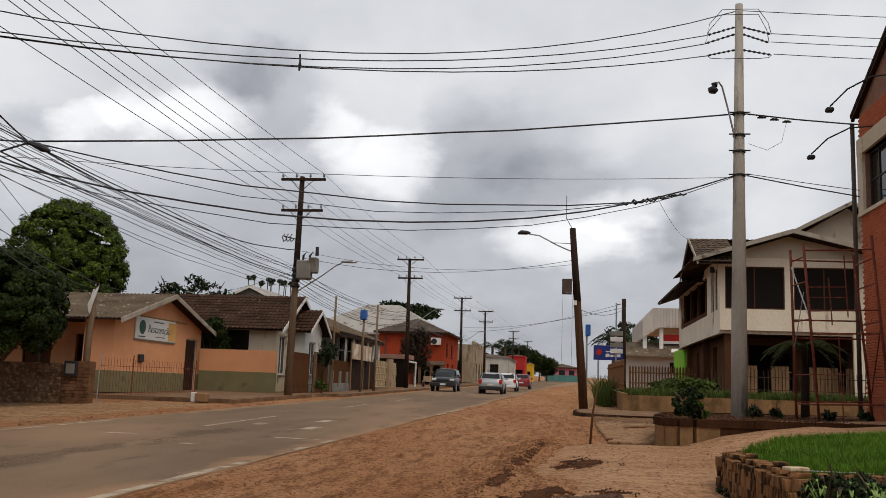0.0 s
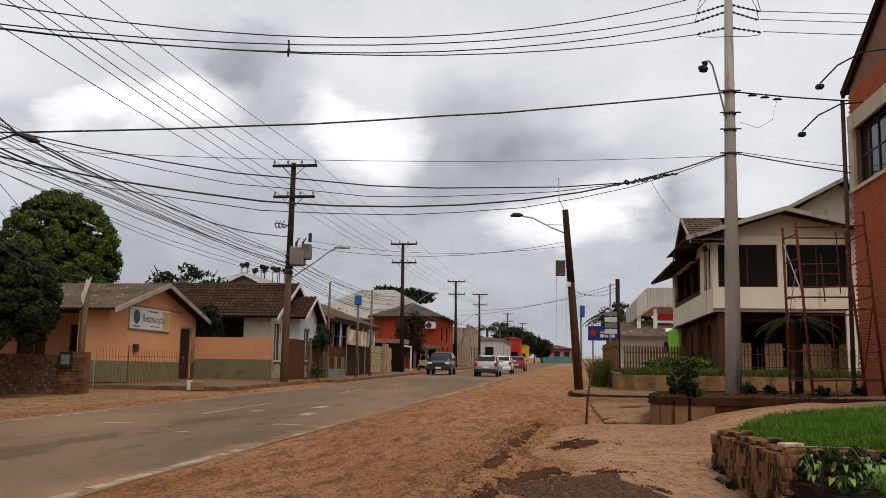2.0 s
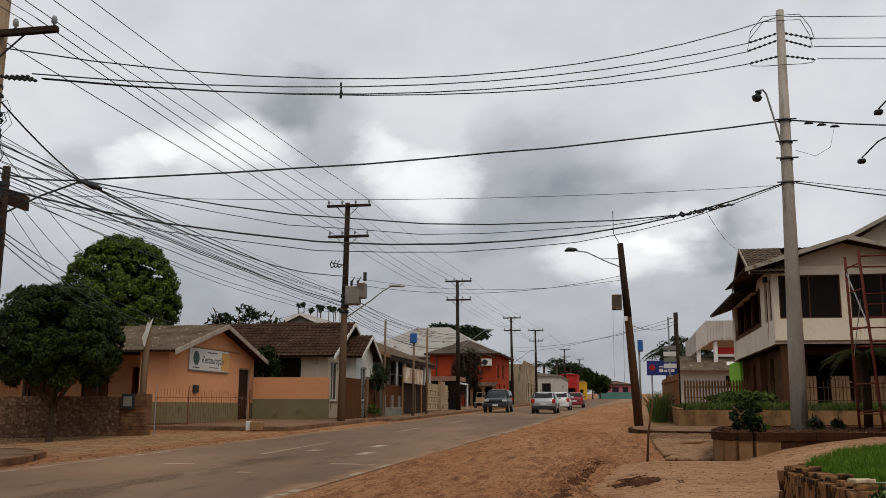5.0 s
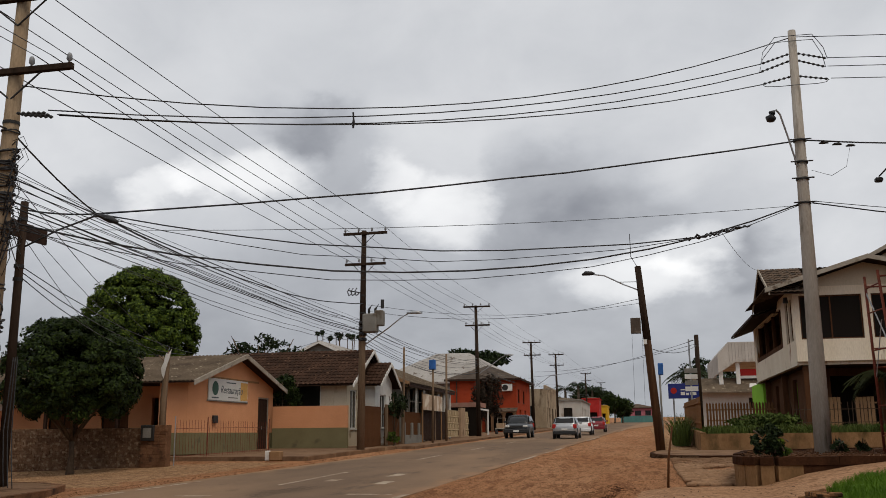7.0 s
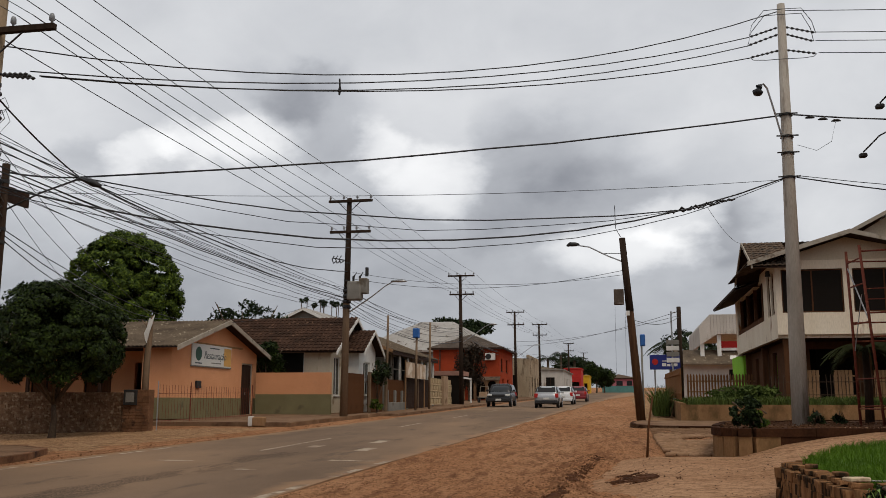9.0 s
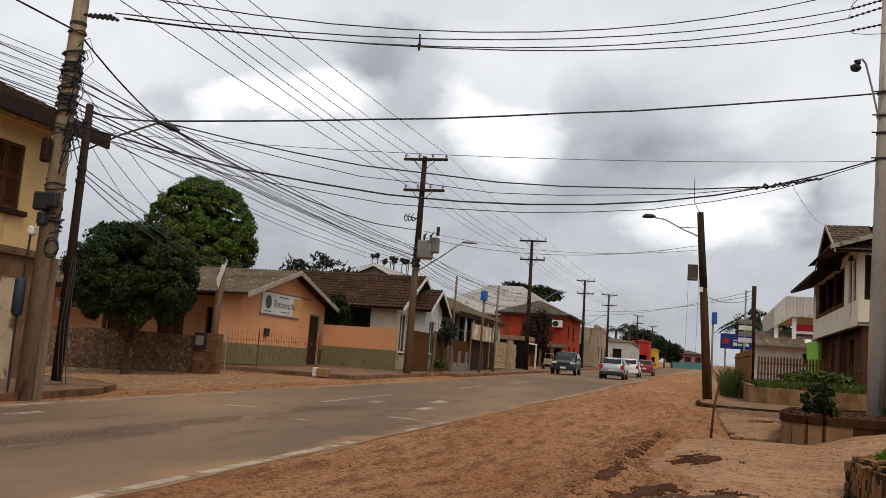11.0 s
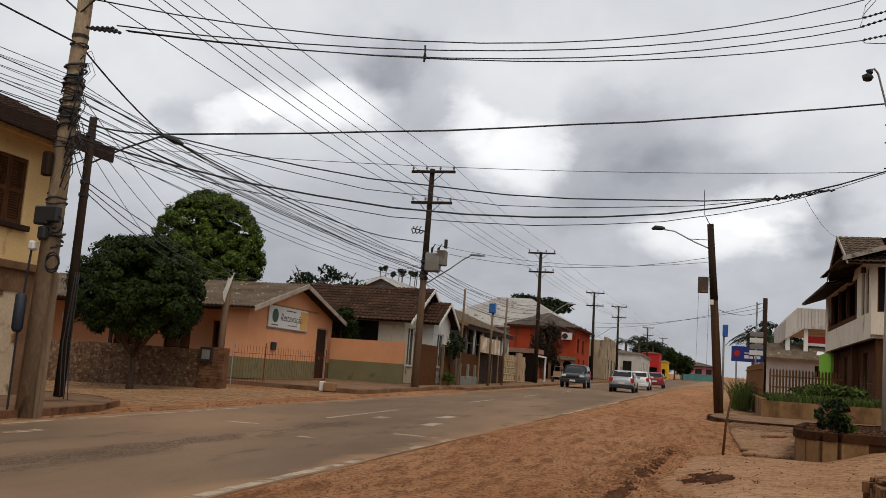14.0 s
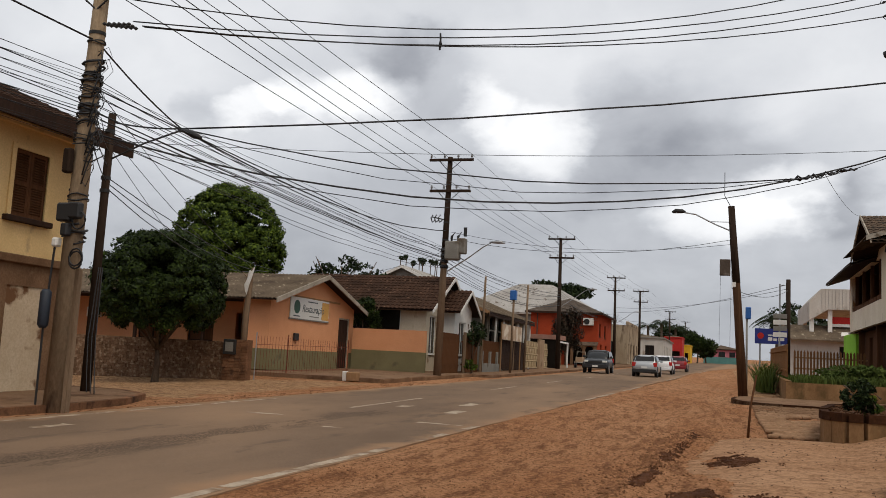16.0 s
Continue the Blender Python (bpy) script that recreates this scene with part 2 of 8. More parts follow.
dust_edges(ASPHALT, (0.26, 0.16, 0.095))
def earth(name, light, dark, red, stretch, lump=17.0, relief=0.06):
    """Churned bare earth: broad drifts, streaks along the wheel tracks, lumps and grain."""
    m = bpy.data.materials.new(name)
    m.use_nodes = True
    n, l = m.node_tree.nodes, m.node_tree.links
    b = n["Principled BSDF"]
    co, mp = n.new("ShaderNodeTexCoord"), n.new("ShaderNodeMapping")
    mp.inputs["Scale"].default_value = stretch
    l.new(co.outputs["Object"], mp.inputs[0])

    def tex(scale, detail, rough, along):
        t = n.new("ShaderNodeTexNoise")
        t.inputs["Scale"].default_value, t.inputs["Detail"].default_value, t.inputs["Roughness"].default_value = scale, detail, rough
        t.inputs["Distortion"].default_value = 0.4
        l.new(mp.outputs[0] if along else co.outputs["Object"], t.inputs["Vector"])
        return t.outputs["Fac"]

    def span(v, a, c, top=1.0):
        r = n.new("ShaderNodeMapRange")
        r.inputs["From Min"].default_value, r.inputs["From Max"].default_value, r.inputs["To Max"].default_value = a, c, top
        l.new(v, r.inputs["Value"])
        return r.outputs[0]

    def mixed(fac, a, c):
        x = n.new("ShaderNodeMix")
        x.data_type = "RGBA"
        l.new(fac, x.inputs[0])
        for k, v in ((6, a), (7, c)):
            if isinstance(v, tuple):
                x.inputs[k].default_value = (*v, 1)
            else:
                l.new(v, x.inputs[k])
        return x.outputs[2]

    def total(a, c, op="ADD"):
        k = n.new("ShaderNodeMath")
        k.operation = op
        for i, v in enumerate((a, c)):
            if isinstance(v, (int, float)):
                k.inputs[i].default_value = v
            else:
                l.new(v, k.inputs[i])
        return k.outputs[0]

    drift, streak, lumps, grain = tex(0.6, 6, 0.6, True), tex(4.6, 10, 0.72, True), tex(lump, 8, 0.7, False), tex(55, 6, 0.75, False)
    col = mixed(span(drift, 0.36, 0.64), red, light)
    col = mixed(span(streak, 0.48, 0.60, 0.72), col, dark)
    col = mixed(span(lumps, 0.51, 0.60, 0.7), col, tuple(c * 0.8 for c in dark))
    col = mixed(span(lumps, 0.46, 0.36, 0.5), col, tuple(min(1, c * 1.25) for c in light))
    col = mixed(span(grain, 0.52, 0.70, 0.5), col, tuple(c * 0.7 for c in dark))
    l.new(col, b.inputs["Base Color"])
    b.inputs["Roughness"].default_value, b.inputs["Specular IOR Level"].default_value = 0.95, 0.03
    bp = n.new("ShaderNodeBump")
    bp.inputs["Strength"].default_value, bp.inputs["Distance"].default_value = 1.0, relief
    l.new(total(total(streak, total(lumps, 0.8, "MULTIPLY")), total(grain, 0.25, "MULTIPLY")), bp.inputs["Height"])
    l.new(bp.outputs[0], b.inputs["Normal"])
    return m


def leafy(name, light, dark):
    """Leaves that differ one from the next."""
    m = bpy.data.materials.new(name)
    m.use_nodes = True
    n, l = m.node_tree.nodes, m.node_tree.links
    b = n["Principled BSDF"]
    geo, pw, x = n.new("ShaderNodeNewGeometry"), n.new("ShaderNodeMath"), n.new("ShaderNodeMix")
    pw.operation, pw.inputs[1].default_value = "POWER", 1.8
    l.new(geo.outputs["Random Per Island"], pw.inputs[0])
    x.data_type = "RGBA"
    l.new(pw.outputs[0], x.inputs[0])
    x.inputs[6].default_value, x.inputs[7].default_value = (*dark, 1), (*light, 1)
    l.new(x.outputs[2], b.inputs["Base Color"])
    b.inputs["Roughness"].default_value, b.inputs["Specular IOR Level"].default_value = 0.6, 0.12
    return m


DIRT = earth("red_dirt", (0.430, 0.226, 0.116), (0.135, 0.058, 0.027), (0.330, 0.152, 0.070), (1, 0.22, 1))
CONCRETE = mat("pole_concrete", (0.47, 0.43, 0.375), (0.29, 0.255, 0.215), 0.9, 1.6, 30, 0.4, spots=(0.17, 0.14, 0.11), spot_scale=2.4, spot_at=0.56, stretch=(1.5, 1.5, 0.25))
WOODPOLE = mat("weathered_pole_wood", (0.270, 0.190, 0.125), (0.115, 0.076, 0.048), 0.9, 2.0, 30, 0.5, stretch=(3, 3, 0.25))
DARKPOLE = mat("dark_creosoted_wood", (0.058, 0.038, 0.027), (0.022, 0.015, 0.011), 0.85, 2.0, 30, 0.5, stretch=(3, 3, 0.25))
BLACK = mat("black_cable_rubber", (0.022, 0.022, 0.024), None, 0.6, 5, 50, 0)
IRON = mat("dark_iron", (0.035, 0.034, 0.033), None, 0.6, 5, 50, 0.1, metal=0.4)
GALV = mat("galvanised_steel", (0.42, 0.43, 0.44), None, 0.45, 4, 40, 0.05, metal=0.7)
RUST = mat("rusty_red_steel", (0.22, 0.055, 0.035), (0.12, 0.035, 0.022), 0.75, 6, 50, 0.3, spots=(0.30, 0.12, 0.06), spot_scale=9)
SALMON = mat("salmon_plaster", (0.72, 0.355, 0.185), (0.60, 0.28, 0.140), 0.9, 0.8, 25, 0.15, spots=(0.52, 0.255, 0.14), spot_scale=1.1, spot_at=0.62)
OLIVE = mat("olive_plaster", (0.220, 0.194, 0.104), (0.165, 0.145, 0.077), 0.9, 0.9, 25, 0.15, spots=(0.130, 0.112, 0.068), spot_scale=1.4, spot_at=0.6)
CREAM = mat("cream_plaster", (0.66, 0.58, 0.45), (0.50, 0.42, 0.30), 0.9, 0.7, 22, 0.15, spots=(0.22, 0.14, 0.08), spot_scale=1.3, spot_at=0.58, stretch=(1, 1, 0.5))
STAINED = mat("rain_stained_plaster", (0.84, 0.75, 0.61), (0.72, 0.61, 0.46), 0.9, 0.9, 22, 0.15, spots=(0.27, 0.125, 0.05), spot_scale=1.8, spot_at=0.60, stretch=(1, 1, 0.22))
YELLOW = mat("ochre_plaster", (0.78, 0.57, 0.28), (0.64, 0.44, 0.20), 0.9, 0.8, 22, 0.2, spots=(0.33, 0.23, 0.13), spot_scale=1.2, spot_at=0.6)
BARE = mat("peeling_bare_render", (0.460, 0.333, 0.221), (0.300, 0.198, 0.123), 0.95, 1.2, 20, 0.4, spots=(0.170, 0.099, 0.057), spot_scale=1.7, spot_at=0.55)
WHITEW = mat("pale_plaster", (0.58, 0.55, 0.50), (0.40, 0.37, 0.33), 0.9, 0.8, 25, 0.1, spots=(0.26, 0.21, 0.16), spot_scale=0.9, spot_at=0.58, stretch=(1, 1, 0.5))
GRIMY = mat("grimy_cream_plaster", (0.48, 0.40, 0.285), (0.28, 0.205, 0.135), 0.9, 0.9, 20, 0.2, spots=(0.105, 0.070, 0.045), spot_scale=1.2, spot_at=0.52, spot_soft=0.12, stretch=(1, 1, 0.35))
GREY = mat("grey_plaster", (0.27, 0.26, 0.235), (0.165, 0.155, 0.135), 0.9, 0.8, 25, 0.1, spots=(0.11, 0.09, 0.07), spot_scale=0.9, spot_at=0.58)
ORANGERED = mat("orange_red_plaster", (0.38, 0.064, 0.026), (0.28, 0.046, 0.020), 0.9, 0.7, 25, 0.1, spots=(0.17, 0.035, 0.02), spot_scale=1.0, spot_at=0.6)
FIBRO = mat("lichened_fibre_cement", (0.185, 0.143, 0.100), (0.070, 0.052, 0.038), 0.95, 0.9, 14, 0.4, spots=(0.29, 0.245, 0.175), spot_scale=3.0, spot_at=0.60)
BROWNTILE = mat("brown_roof_tile", (0.078, 0.042, 0.028), (0.030, 0.018, 0.013), 0.95, 1.0, 18, 0.4, spots=(0.15, 0.088, 0.058), spot_scale=4, spot_at=0.6)
GREYTILE = mat("weathered_clay_tile", (0.185, 0.130, 0.090), (0.060, 0.043, 0.033), 0.95, 1.4, 16, 0.4, spots=(0.055, 0.046, 0.038), spot_scale=2.4, spot_at=0.52)
ZINC = mat("zinc_sheet", (0.42, 0.40, 0.37), (0.27, 0.25, 0.225), 0.75, 0.6, 12, 0.1, metal=0.1, spots=(0.13, 0.10, 0.08), spot_scale=1.6, spot_at=0.60, spot_soft=0.05)
# dark joinery; on soffits and ceilings its near-black tone also paints in shade
DARKWOOD = mat("dark_wood_and_eave_shade", (0.048, 0.024, 0.014), (0.024, 0.013, 0.009), 0.8, 2.5, 35, 0.3, stretch=(4, 4, 0.5))
BROWNWOOD = mat("brown_boards", (0.135, 0.061, 0.029), (0.070, 0.032, 0.016), 0.85, 2.5, 35, 0.3, stretch=(4, 4, 0.5))
PALEWOOD = mat("pale_timber", (0.400, 0.243, 0.127), (0.250, 0.140, 0.070), 0.85, 2.5, 35, 0.3, vary=0.3, stretch=(4, 4, 0.5))
WHITEPAINT = mat("white_paint", (0.76, 0.75, 0.71), (0.60, 0.58, 0.54), 0.7, 2, 30, 0.05)
MARK = mat("worn_road_paint", (0.475, 0.392, 0.298), (0.320, 0.258, 0.192), 0.9, 2, 30, 0.1, spots=(0.190, 0.129, 0.085), spot_scale=3.2, spot_at=0.44, spot_soft=0.16)
BRICK = mat("red_brick", (0.52, 0.155, 0.078), (0.40, 0.11, 0.055), 0.9, 3, 40, 0.3, vary=0.35)
MORTAR = mat("mortar", (0.30, 0.165, 0.11), (0.20, 0.11, 0.075), 0.95, 3, 40, 0.3)
OLDBRICK = mat("weathered_old_brick", (0.300, 0.155, 0.085), (0.120, 0.060, 0.033), 0.95, 2.2, 25, 0.6, spots=(0.060, 0.036, 0.024), spot_scale=2.4, spot_at=0.53, vary=0.45)
MOSSY = mat("mossy_crumbling_brick", (0.420, 0.216, 0.098), (0.140, 0.070, 0.033), 0.95, 4.0, 25, 0.9, spots=(0.024, 0.017, 0.010), spot_scale=5.0, spot_at=0.49, spot_soft=0.10, vary=0.2, stretch=(1, 1, 0.3))
FLAKED = mat("flaking_limewashed_brick", (0.30, 0.185, 0.115), (0.095, 0.052, 0.030), 0.95, 3.2, 22, 0.7, spots=(0.33, 0.235, 0.155), spot_scale=7.0, spot_at=0.52, spot_soft=0.12, vary=0.35)
PAVING = mat("dusty_concrete_pavement", (0.255, 0.160, 0.098), (0.150, 0.088, 0.052), 0.95, 0.9, 16, 0.4, spots=(0.090, 0.050, 0.029), spot_scale=1.3, spot_at=0.54, spot_soft=0.14)
DRIVE = earth("dusty_drive", (0.390, 0.232, 0.134), (0.190, 0.098, 0.052), (0.315, 0.176, 0.096), (0.6, 1.0, 1), 13.0, 0.025)
SANDY = earth("pale_trodden_dirt", (0.470, 0.290, 0.158), (0.150, 0.074, 0.035), (0.360, 0.205, 0.105), (0.7, 1.6, 1), 7.0, 0.10)
COBBLE = mat("cobble_stone", (0.44, 0.275, 0.165), (0.25, 0.145, 0.082), 0.95, 2, 20, 0.5, vary=0.4)
GATE = mat("rusty_brown_gate", (0.148, 0.066, 0.029), (0.076, 0.034, 0.016), 0.9, 1.5, 25, 0.3, spots=(0.044, 0.022, 0.011), spot_scale=2.0, spot_at=0.58, stretch=(2, 2, 0.5))
PALEGREY = mat("weathered_grey_timber", (0.43, 0.39, 0.33), (0.27, 0.23, 0.18), 0.9, 2.0, 30, 0.2, spots=(0.13, 0.10, 0.075), spot_scale=2.5, spot_at=0.58)
MUD = mat("dark_wet_mud", (0.120, 0.052, 0.026), (0.045, 0.019, 0.010), 0.85, 3.0, 14, 0.9, dist=0.05, stretch=(1, 0.4, 1))
OLDRENDER = mat("dark_rotten_render", (0.27, 0.160, 0.090), (0.120, 0.066, 0.037), 0.95, 1.2, 20, 0.5, spots=(0.300, 0.198, 0.115), spot_scale=1.3, spot_at=0.6)
PEEL = mat("peeling_pale_render", (0.64, 0.52, 0.37), (0.48, 0.36, 0.23), 0.95, 0.9, 20, 0.4, spots=(0.160, 0.081, 0.041), spot_scale=1.1, spot_at=0.55, spot_soft=0.06)
EARTHWALL = mat("earth_stained_concrete", (0.330, 0.195, 0.095), (0.190, 0.105, 0.050), 0.95, 1.1, 20, 0.4, spots=(0.075, 0.050, 0.022), spot_scale=1.3, spot_at=0.50, spot_soft=0.16, stretch=(1, 1, 0.6))
GRAVEL = mat("damp_gravel", (0.185, 0.108, 0.076), (0.040, 0.024, 0.017), 0.85, 14, 60, 0.4)
SOIL = mat("dark_damp_soil", (0.165, 0.082, 0.043), (0.060, 0.031, 0.018), 0.95, 1.5, 14, 0.7, dist=0.05)
GRASS = mat("fresh_grass", (0.110, 0.205, 0.015), (0.045, 0.095, 0.007), 0.75, 1.5, 10, 0)
WEEDS = mat("rank_weeds", (0.105, 0.135, 0.030), (0.045, 0.070, 0.016), 0.8, 1.0, 8, 0)
LEAF = leafy("tree_foliage", (0.034, 0.056, 0.007), (0.008, 0.015, 0.003))
LEAFLIGHT = leafy("bright_foliage", (0.115, 0.165, 0.016), (0.018, 0.034, 0.006))
LEAFDARK = leafy("dark_foliage", (0.030, 0.046, 0.013), (0.010, 0.018, 0.006))
BARK = mat("grey_bark", (0.17, 0.125, 0.088), (0.065, 0.046, 0.033), 0.9, 3, 30, 0.6, stretch=(2, 2, 0.4))
BLUE = mat("blue_enamel", (0.016, 0.030, 0.21), (0.012, 0.022, 0.15), 0.5, 1, 20, 0)
TANKBLUE = mat("blue_plastic", (0.025, 0.13, 0.42), None, 0.5, 2, 20, 0)
SIGNWHITE = mat("sign_white", (0.70, 0.70, 0.67), (0.60, 0.60, 0.56), 0.6, 0.8, 20, 0)
TEXTGREY = mat("sign_lettering", (0.09, 0.11, 0.12), None, 0.6, 3, 20, 0)
GREENBADGE = mat("badge_green", (0.03, 0.10, 0.07), None, 0.6, 3, 20, 0)
ORANGEFADE = mat("sign_orange", (0.72, 0.40, 0.10), None, 0.6, 3, 20, 0)
LIME = mat("lime_green_paint", (0.25, 0.55, 0.04), (0.19, 0.43, 0.03), 0.8, 1, 20, 0.1)
PINK = mat("pink_plaster", (0.55, 0.19, 0.22), (0.42, 0.14, 0.17), 0.9, 1, 20, 0.1)
TEAL = mat("teal_plaster", (0.12, 0.27, 0.25), None, 0.9, 1, 20, 0.1)
REDPAINT = mat("bright_red_paint", (0.48, 0.035, 0.03), None, 0.8, 1, 20, 0.1)
SUNYELLOW = mat("bright_yellow_paint", (0.72, 0.42, 0.03), None, 0.8, 1, 20, 0.1)
BEIGEFENCE = mat("beige_painted_iron", (0.52, 0.40, 0.24), (0.40, 0.30, 0.18), 0.8, 2, 20, 0.1)
PORCELAIN = mat("grey_porcelain", (0.26, 0.27, 0.28), None, 0.3, 2, 20, 0)
GLASS = glass_dark("dark_window_glass")
# near-black that paints shade into openings and open rooms
VOID = mat("interior_shade_black", (0.018, 0.014, 0.011), None, 0.95, 2, 20, 0)
SOAKED = mat("soaked_dark_concrete", (0.074, 0.032, 0.016), (0.023, 0.011, 0.006), 0.95, 1.2, 16, 0.6, spots=(0.170, 0.075, 0.031), spot_scale=1.1, spot_at=0.60)
OCHREWOOD = mat("ochre_brown_boards", (0.302, 0.153, 0.066), (0.175, 0.085, 0.037), 0.9, 2.0, 30, 0.3, vary=0.35, stretch=(4, 4, 0.4))
PICKET = mat("rusty_thin_iron", (0.11, 0.075, 0.05), (0.06, 0.04, 0.028), 0.9, 3, 30, 0.1)
DULLTILE = mat("dull_grey_brown_tile", (0.125, 0.098, 0.078), (0.060, 0.047, 0.038), 0.95, 1.2, 16, 0.4, spots=(0.17, 0.145, 0.12), spot_scale=3, spot_at=0.6)
DRYLEAF = leafy("dry_dark_creeper", (0.055, 0.036, 0.022), (0.014, 0.011, 0.007))
PALMLEAF = mat("dull_palm_leaf", (0.060, 0.066, 0.024), (0.026, 0.030, 0.011), 0.85, 1.5, 9, 0)
LEANPOLE = mat("streaked_brown_pole_wood", (0.150, 0.078, 0.040), (0.045, 0.026, 0.017), 0.9, 2.0, 30, 0.5, stretch=(4, 4, 0.2))
BANKSOIL = mat("shaded_leaf_litter", (0.060, 0.036, 0.020), (0.020, 0.013, 0.009), 0.95, 6, 30, 0.8, dist=0.05)

# ---------------------------------------------------------------- building tools


def g(y):
    """The height of the ground along the rising street."""
    return 0.0155 * y


def thing(name, label, category, place=(0, 0, 0), group="", kind="", turn=0):
    ob = new(name)
    ob.matrix_basis = pose(*place, 0, 0, turn)
    return tagged(ob, label, category, group, kind)


def mesh_from(bm, name, material, smooth=False):
    me = bpy.data.meshes.new(name)
    bmesh.ops.recalc_face_normals(bm, faces=bm.faces)
    bm.to_mesh(me)
    bm.free()
    if smooth:
        for p in me.polygons:
            p.use_smooth = True
    me.materials.append(material)
    return me


def part(name, bm, material, parent=None, label="", smooth=False):
    ob = new(name, mesh_from(bm, name, material, smooth))
    if parent:
        ob.parent = parent
    return tagged(ob, label)


def box(bm, x0, x1, y0, y1, z0, z1):
    v = [bm.verts.new(p) for p in ((x0, y0, z0), (x1, y0, z0), (x1, y1, z0), (x0, y1, z0), (x0, y0, z1), (x1, y0, z1), (x1, y1, z1), (x0, y1, z1))]
    for f in ((0, 3, 2, 1), (4, 5, 6, 7), (0, 1, 5, 4), (1, 2, 6, 5), (2, 3, 7, 6), (3, 0, 4, 7)):
        bm.faces.new([v[i] for i in f])
    return bm


def bx(x0, x1, y0, y1, z0, z1, bevel=0.0):
    bm = box(bmesh.new(), x0, x1, y0, y1, z0, z1)
    if bevel:
        bmesh.ops.bevel(bm, geom=bm.edges[:], offset=bevel, segments=1, affect="EDGES")
    return bm


def prism(bm, points, way):
    """A slab: a flat outline pushed along a way."""
    a = [bm.verts.new(p) for p in points]
    b = [bm.verts.new(Vector(p) + Vector(way)) for p in points]
    n = len(a)
    bm.faces.new(a)
    bm.faces.new(b[::-1])
    for i in range(n):
        bm.faces.new((a[i], b[i], b[(i + 1) % n], a[(i + 1) % n]))
    return bm


def tube(bm, points, radii, sides=8, caps=True):
    """A round bar along points."""
    pts = [Vector(p) for p in points]
    rings = []
    for i, p in enumerate(pts):
        d = (pts[min(i + 1, len(pts) - 1)] - pts[max(i - 1, 0)]).normalized()
        s = d.cross(Vector((0, 0, 1)) if abs(d.z) < 0.9 else Vector((1, 0, 0))).normalized()
        u = s.cross(d)
        r = radii[i] if isinstance(radii, (list, tuple)) else radii
        rings.append([bm.verts.new(p + (s * math.cos(k * 2 * math.pi / sides) + u * math.sin(k * 2 * math.pi / sides)) * r) for k in range(sides)])
    for a, b in zip(rings, rings[1:]):
        for k in range(sides):
            bm.faces.new((a[k], a[(k + 1) % sides], b[(k + 1) % sides], b[k]))
    if caps:
        bm.faces.new(rings[0][::-1])
        bm.faces.new(rings[-1])
    return bm


def bar(points, radii, sides=8):
    return tube(bmesh.new(), points, radii, sides)


def pierced(bm, at, along, length, height, thick, holes):
    """An upright wall from `at`, running `along` (a unit way on the plan), with holes (u0, u1, v0, v1) through it; the thickness lies to the left of `along`."""
    at, along = Vector(at), Vector((*along, 0)).normalized()
    side = Vector((-along.y, along.x, 0)) * thick
    us = sorted({0, length, *[h[0] for h in holes], *[h[1] for h in holes]})
    vs = sorted({0, height, *[h[2] for h in holes], *[h[3] for h in holes]})
    us, vs = [u for u in us if 0 <= u <= length], [v for v in vs if 0 <= v <= height]

    def is_open(i, j):
        if not (0 <= i < len(us) - 1 and 0 <= j < len(vs) - 1):
            return True
        u, v = (us[i] + us[i + 1]) / 2, (vs[j] + vs[j + 1]) / 2
        return any(h[0] < u < h[1] and h[2] < v < h[3] for h in holes)

    cache = {}

    def vert(i, j, back):
        if (i, j, back) not in cache:
            cache[i, j, back] = bm.verts.new(at + along * us[i] + Vector((0, 0, vs[j])) + (side if back else Vector()))
        return cache[i, j, back]

    for i in range(len(us) - 1):
        for j in range(len(vs) - 1):
            if is_open(i, j):
                continue
            bm.faces.new([vert(i, j, 0), vert(i + 1, j, 0), vert(i + 1, j + 1, 0), vert(i, j + 1, 0)])
            bm.faces.new([vert(i, j, 1), vert(i, j + 1, 1), vert(i + 1, j + 1, 1), vert(i + 1, j, 1)])
            for di, dj, e in ((-1, 0, ((0, 0), (0, 1))), (1, 0, ((1, 0), (1, 1))), (0, -1, ((0, 0), (1, 0))), (0, 1, ((0, 1), (1, 1)))):
                if is_open(i + di, j + dj):
                    (a, b), (c, d) = e
                    bm.faces.new([vert(i + a, j + b, 0), vert(i + c, j + d, 0), vert(i + c, j + d, 1), vert(i + a, j + b, 1)])
    return bm


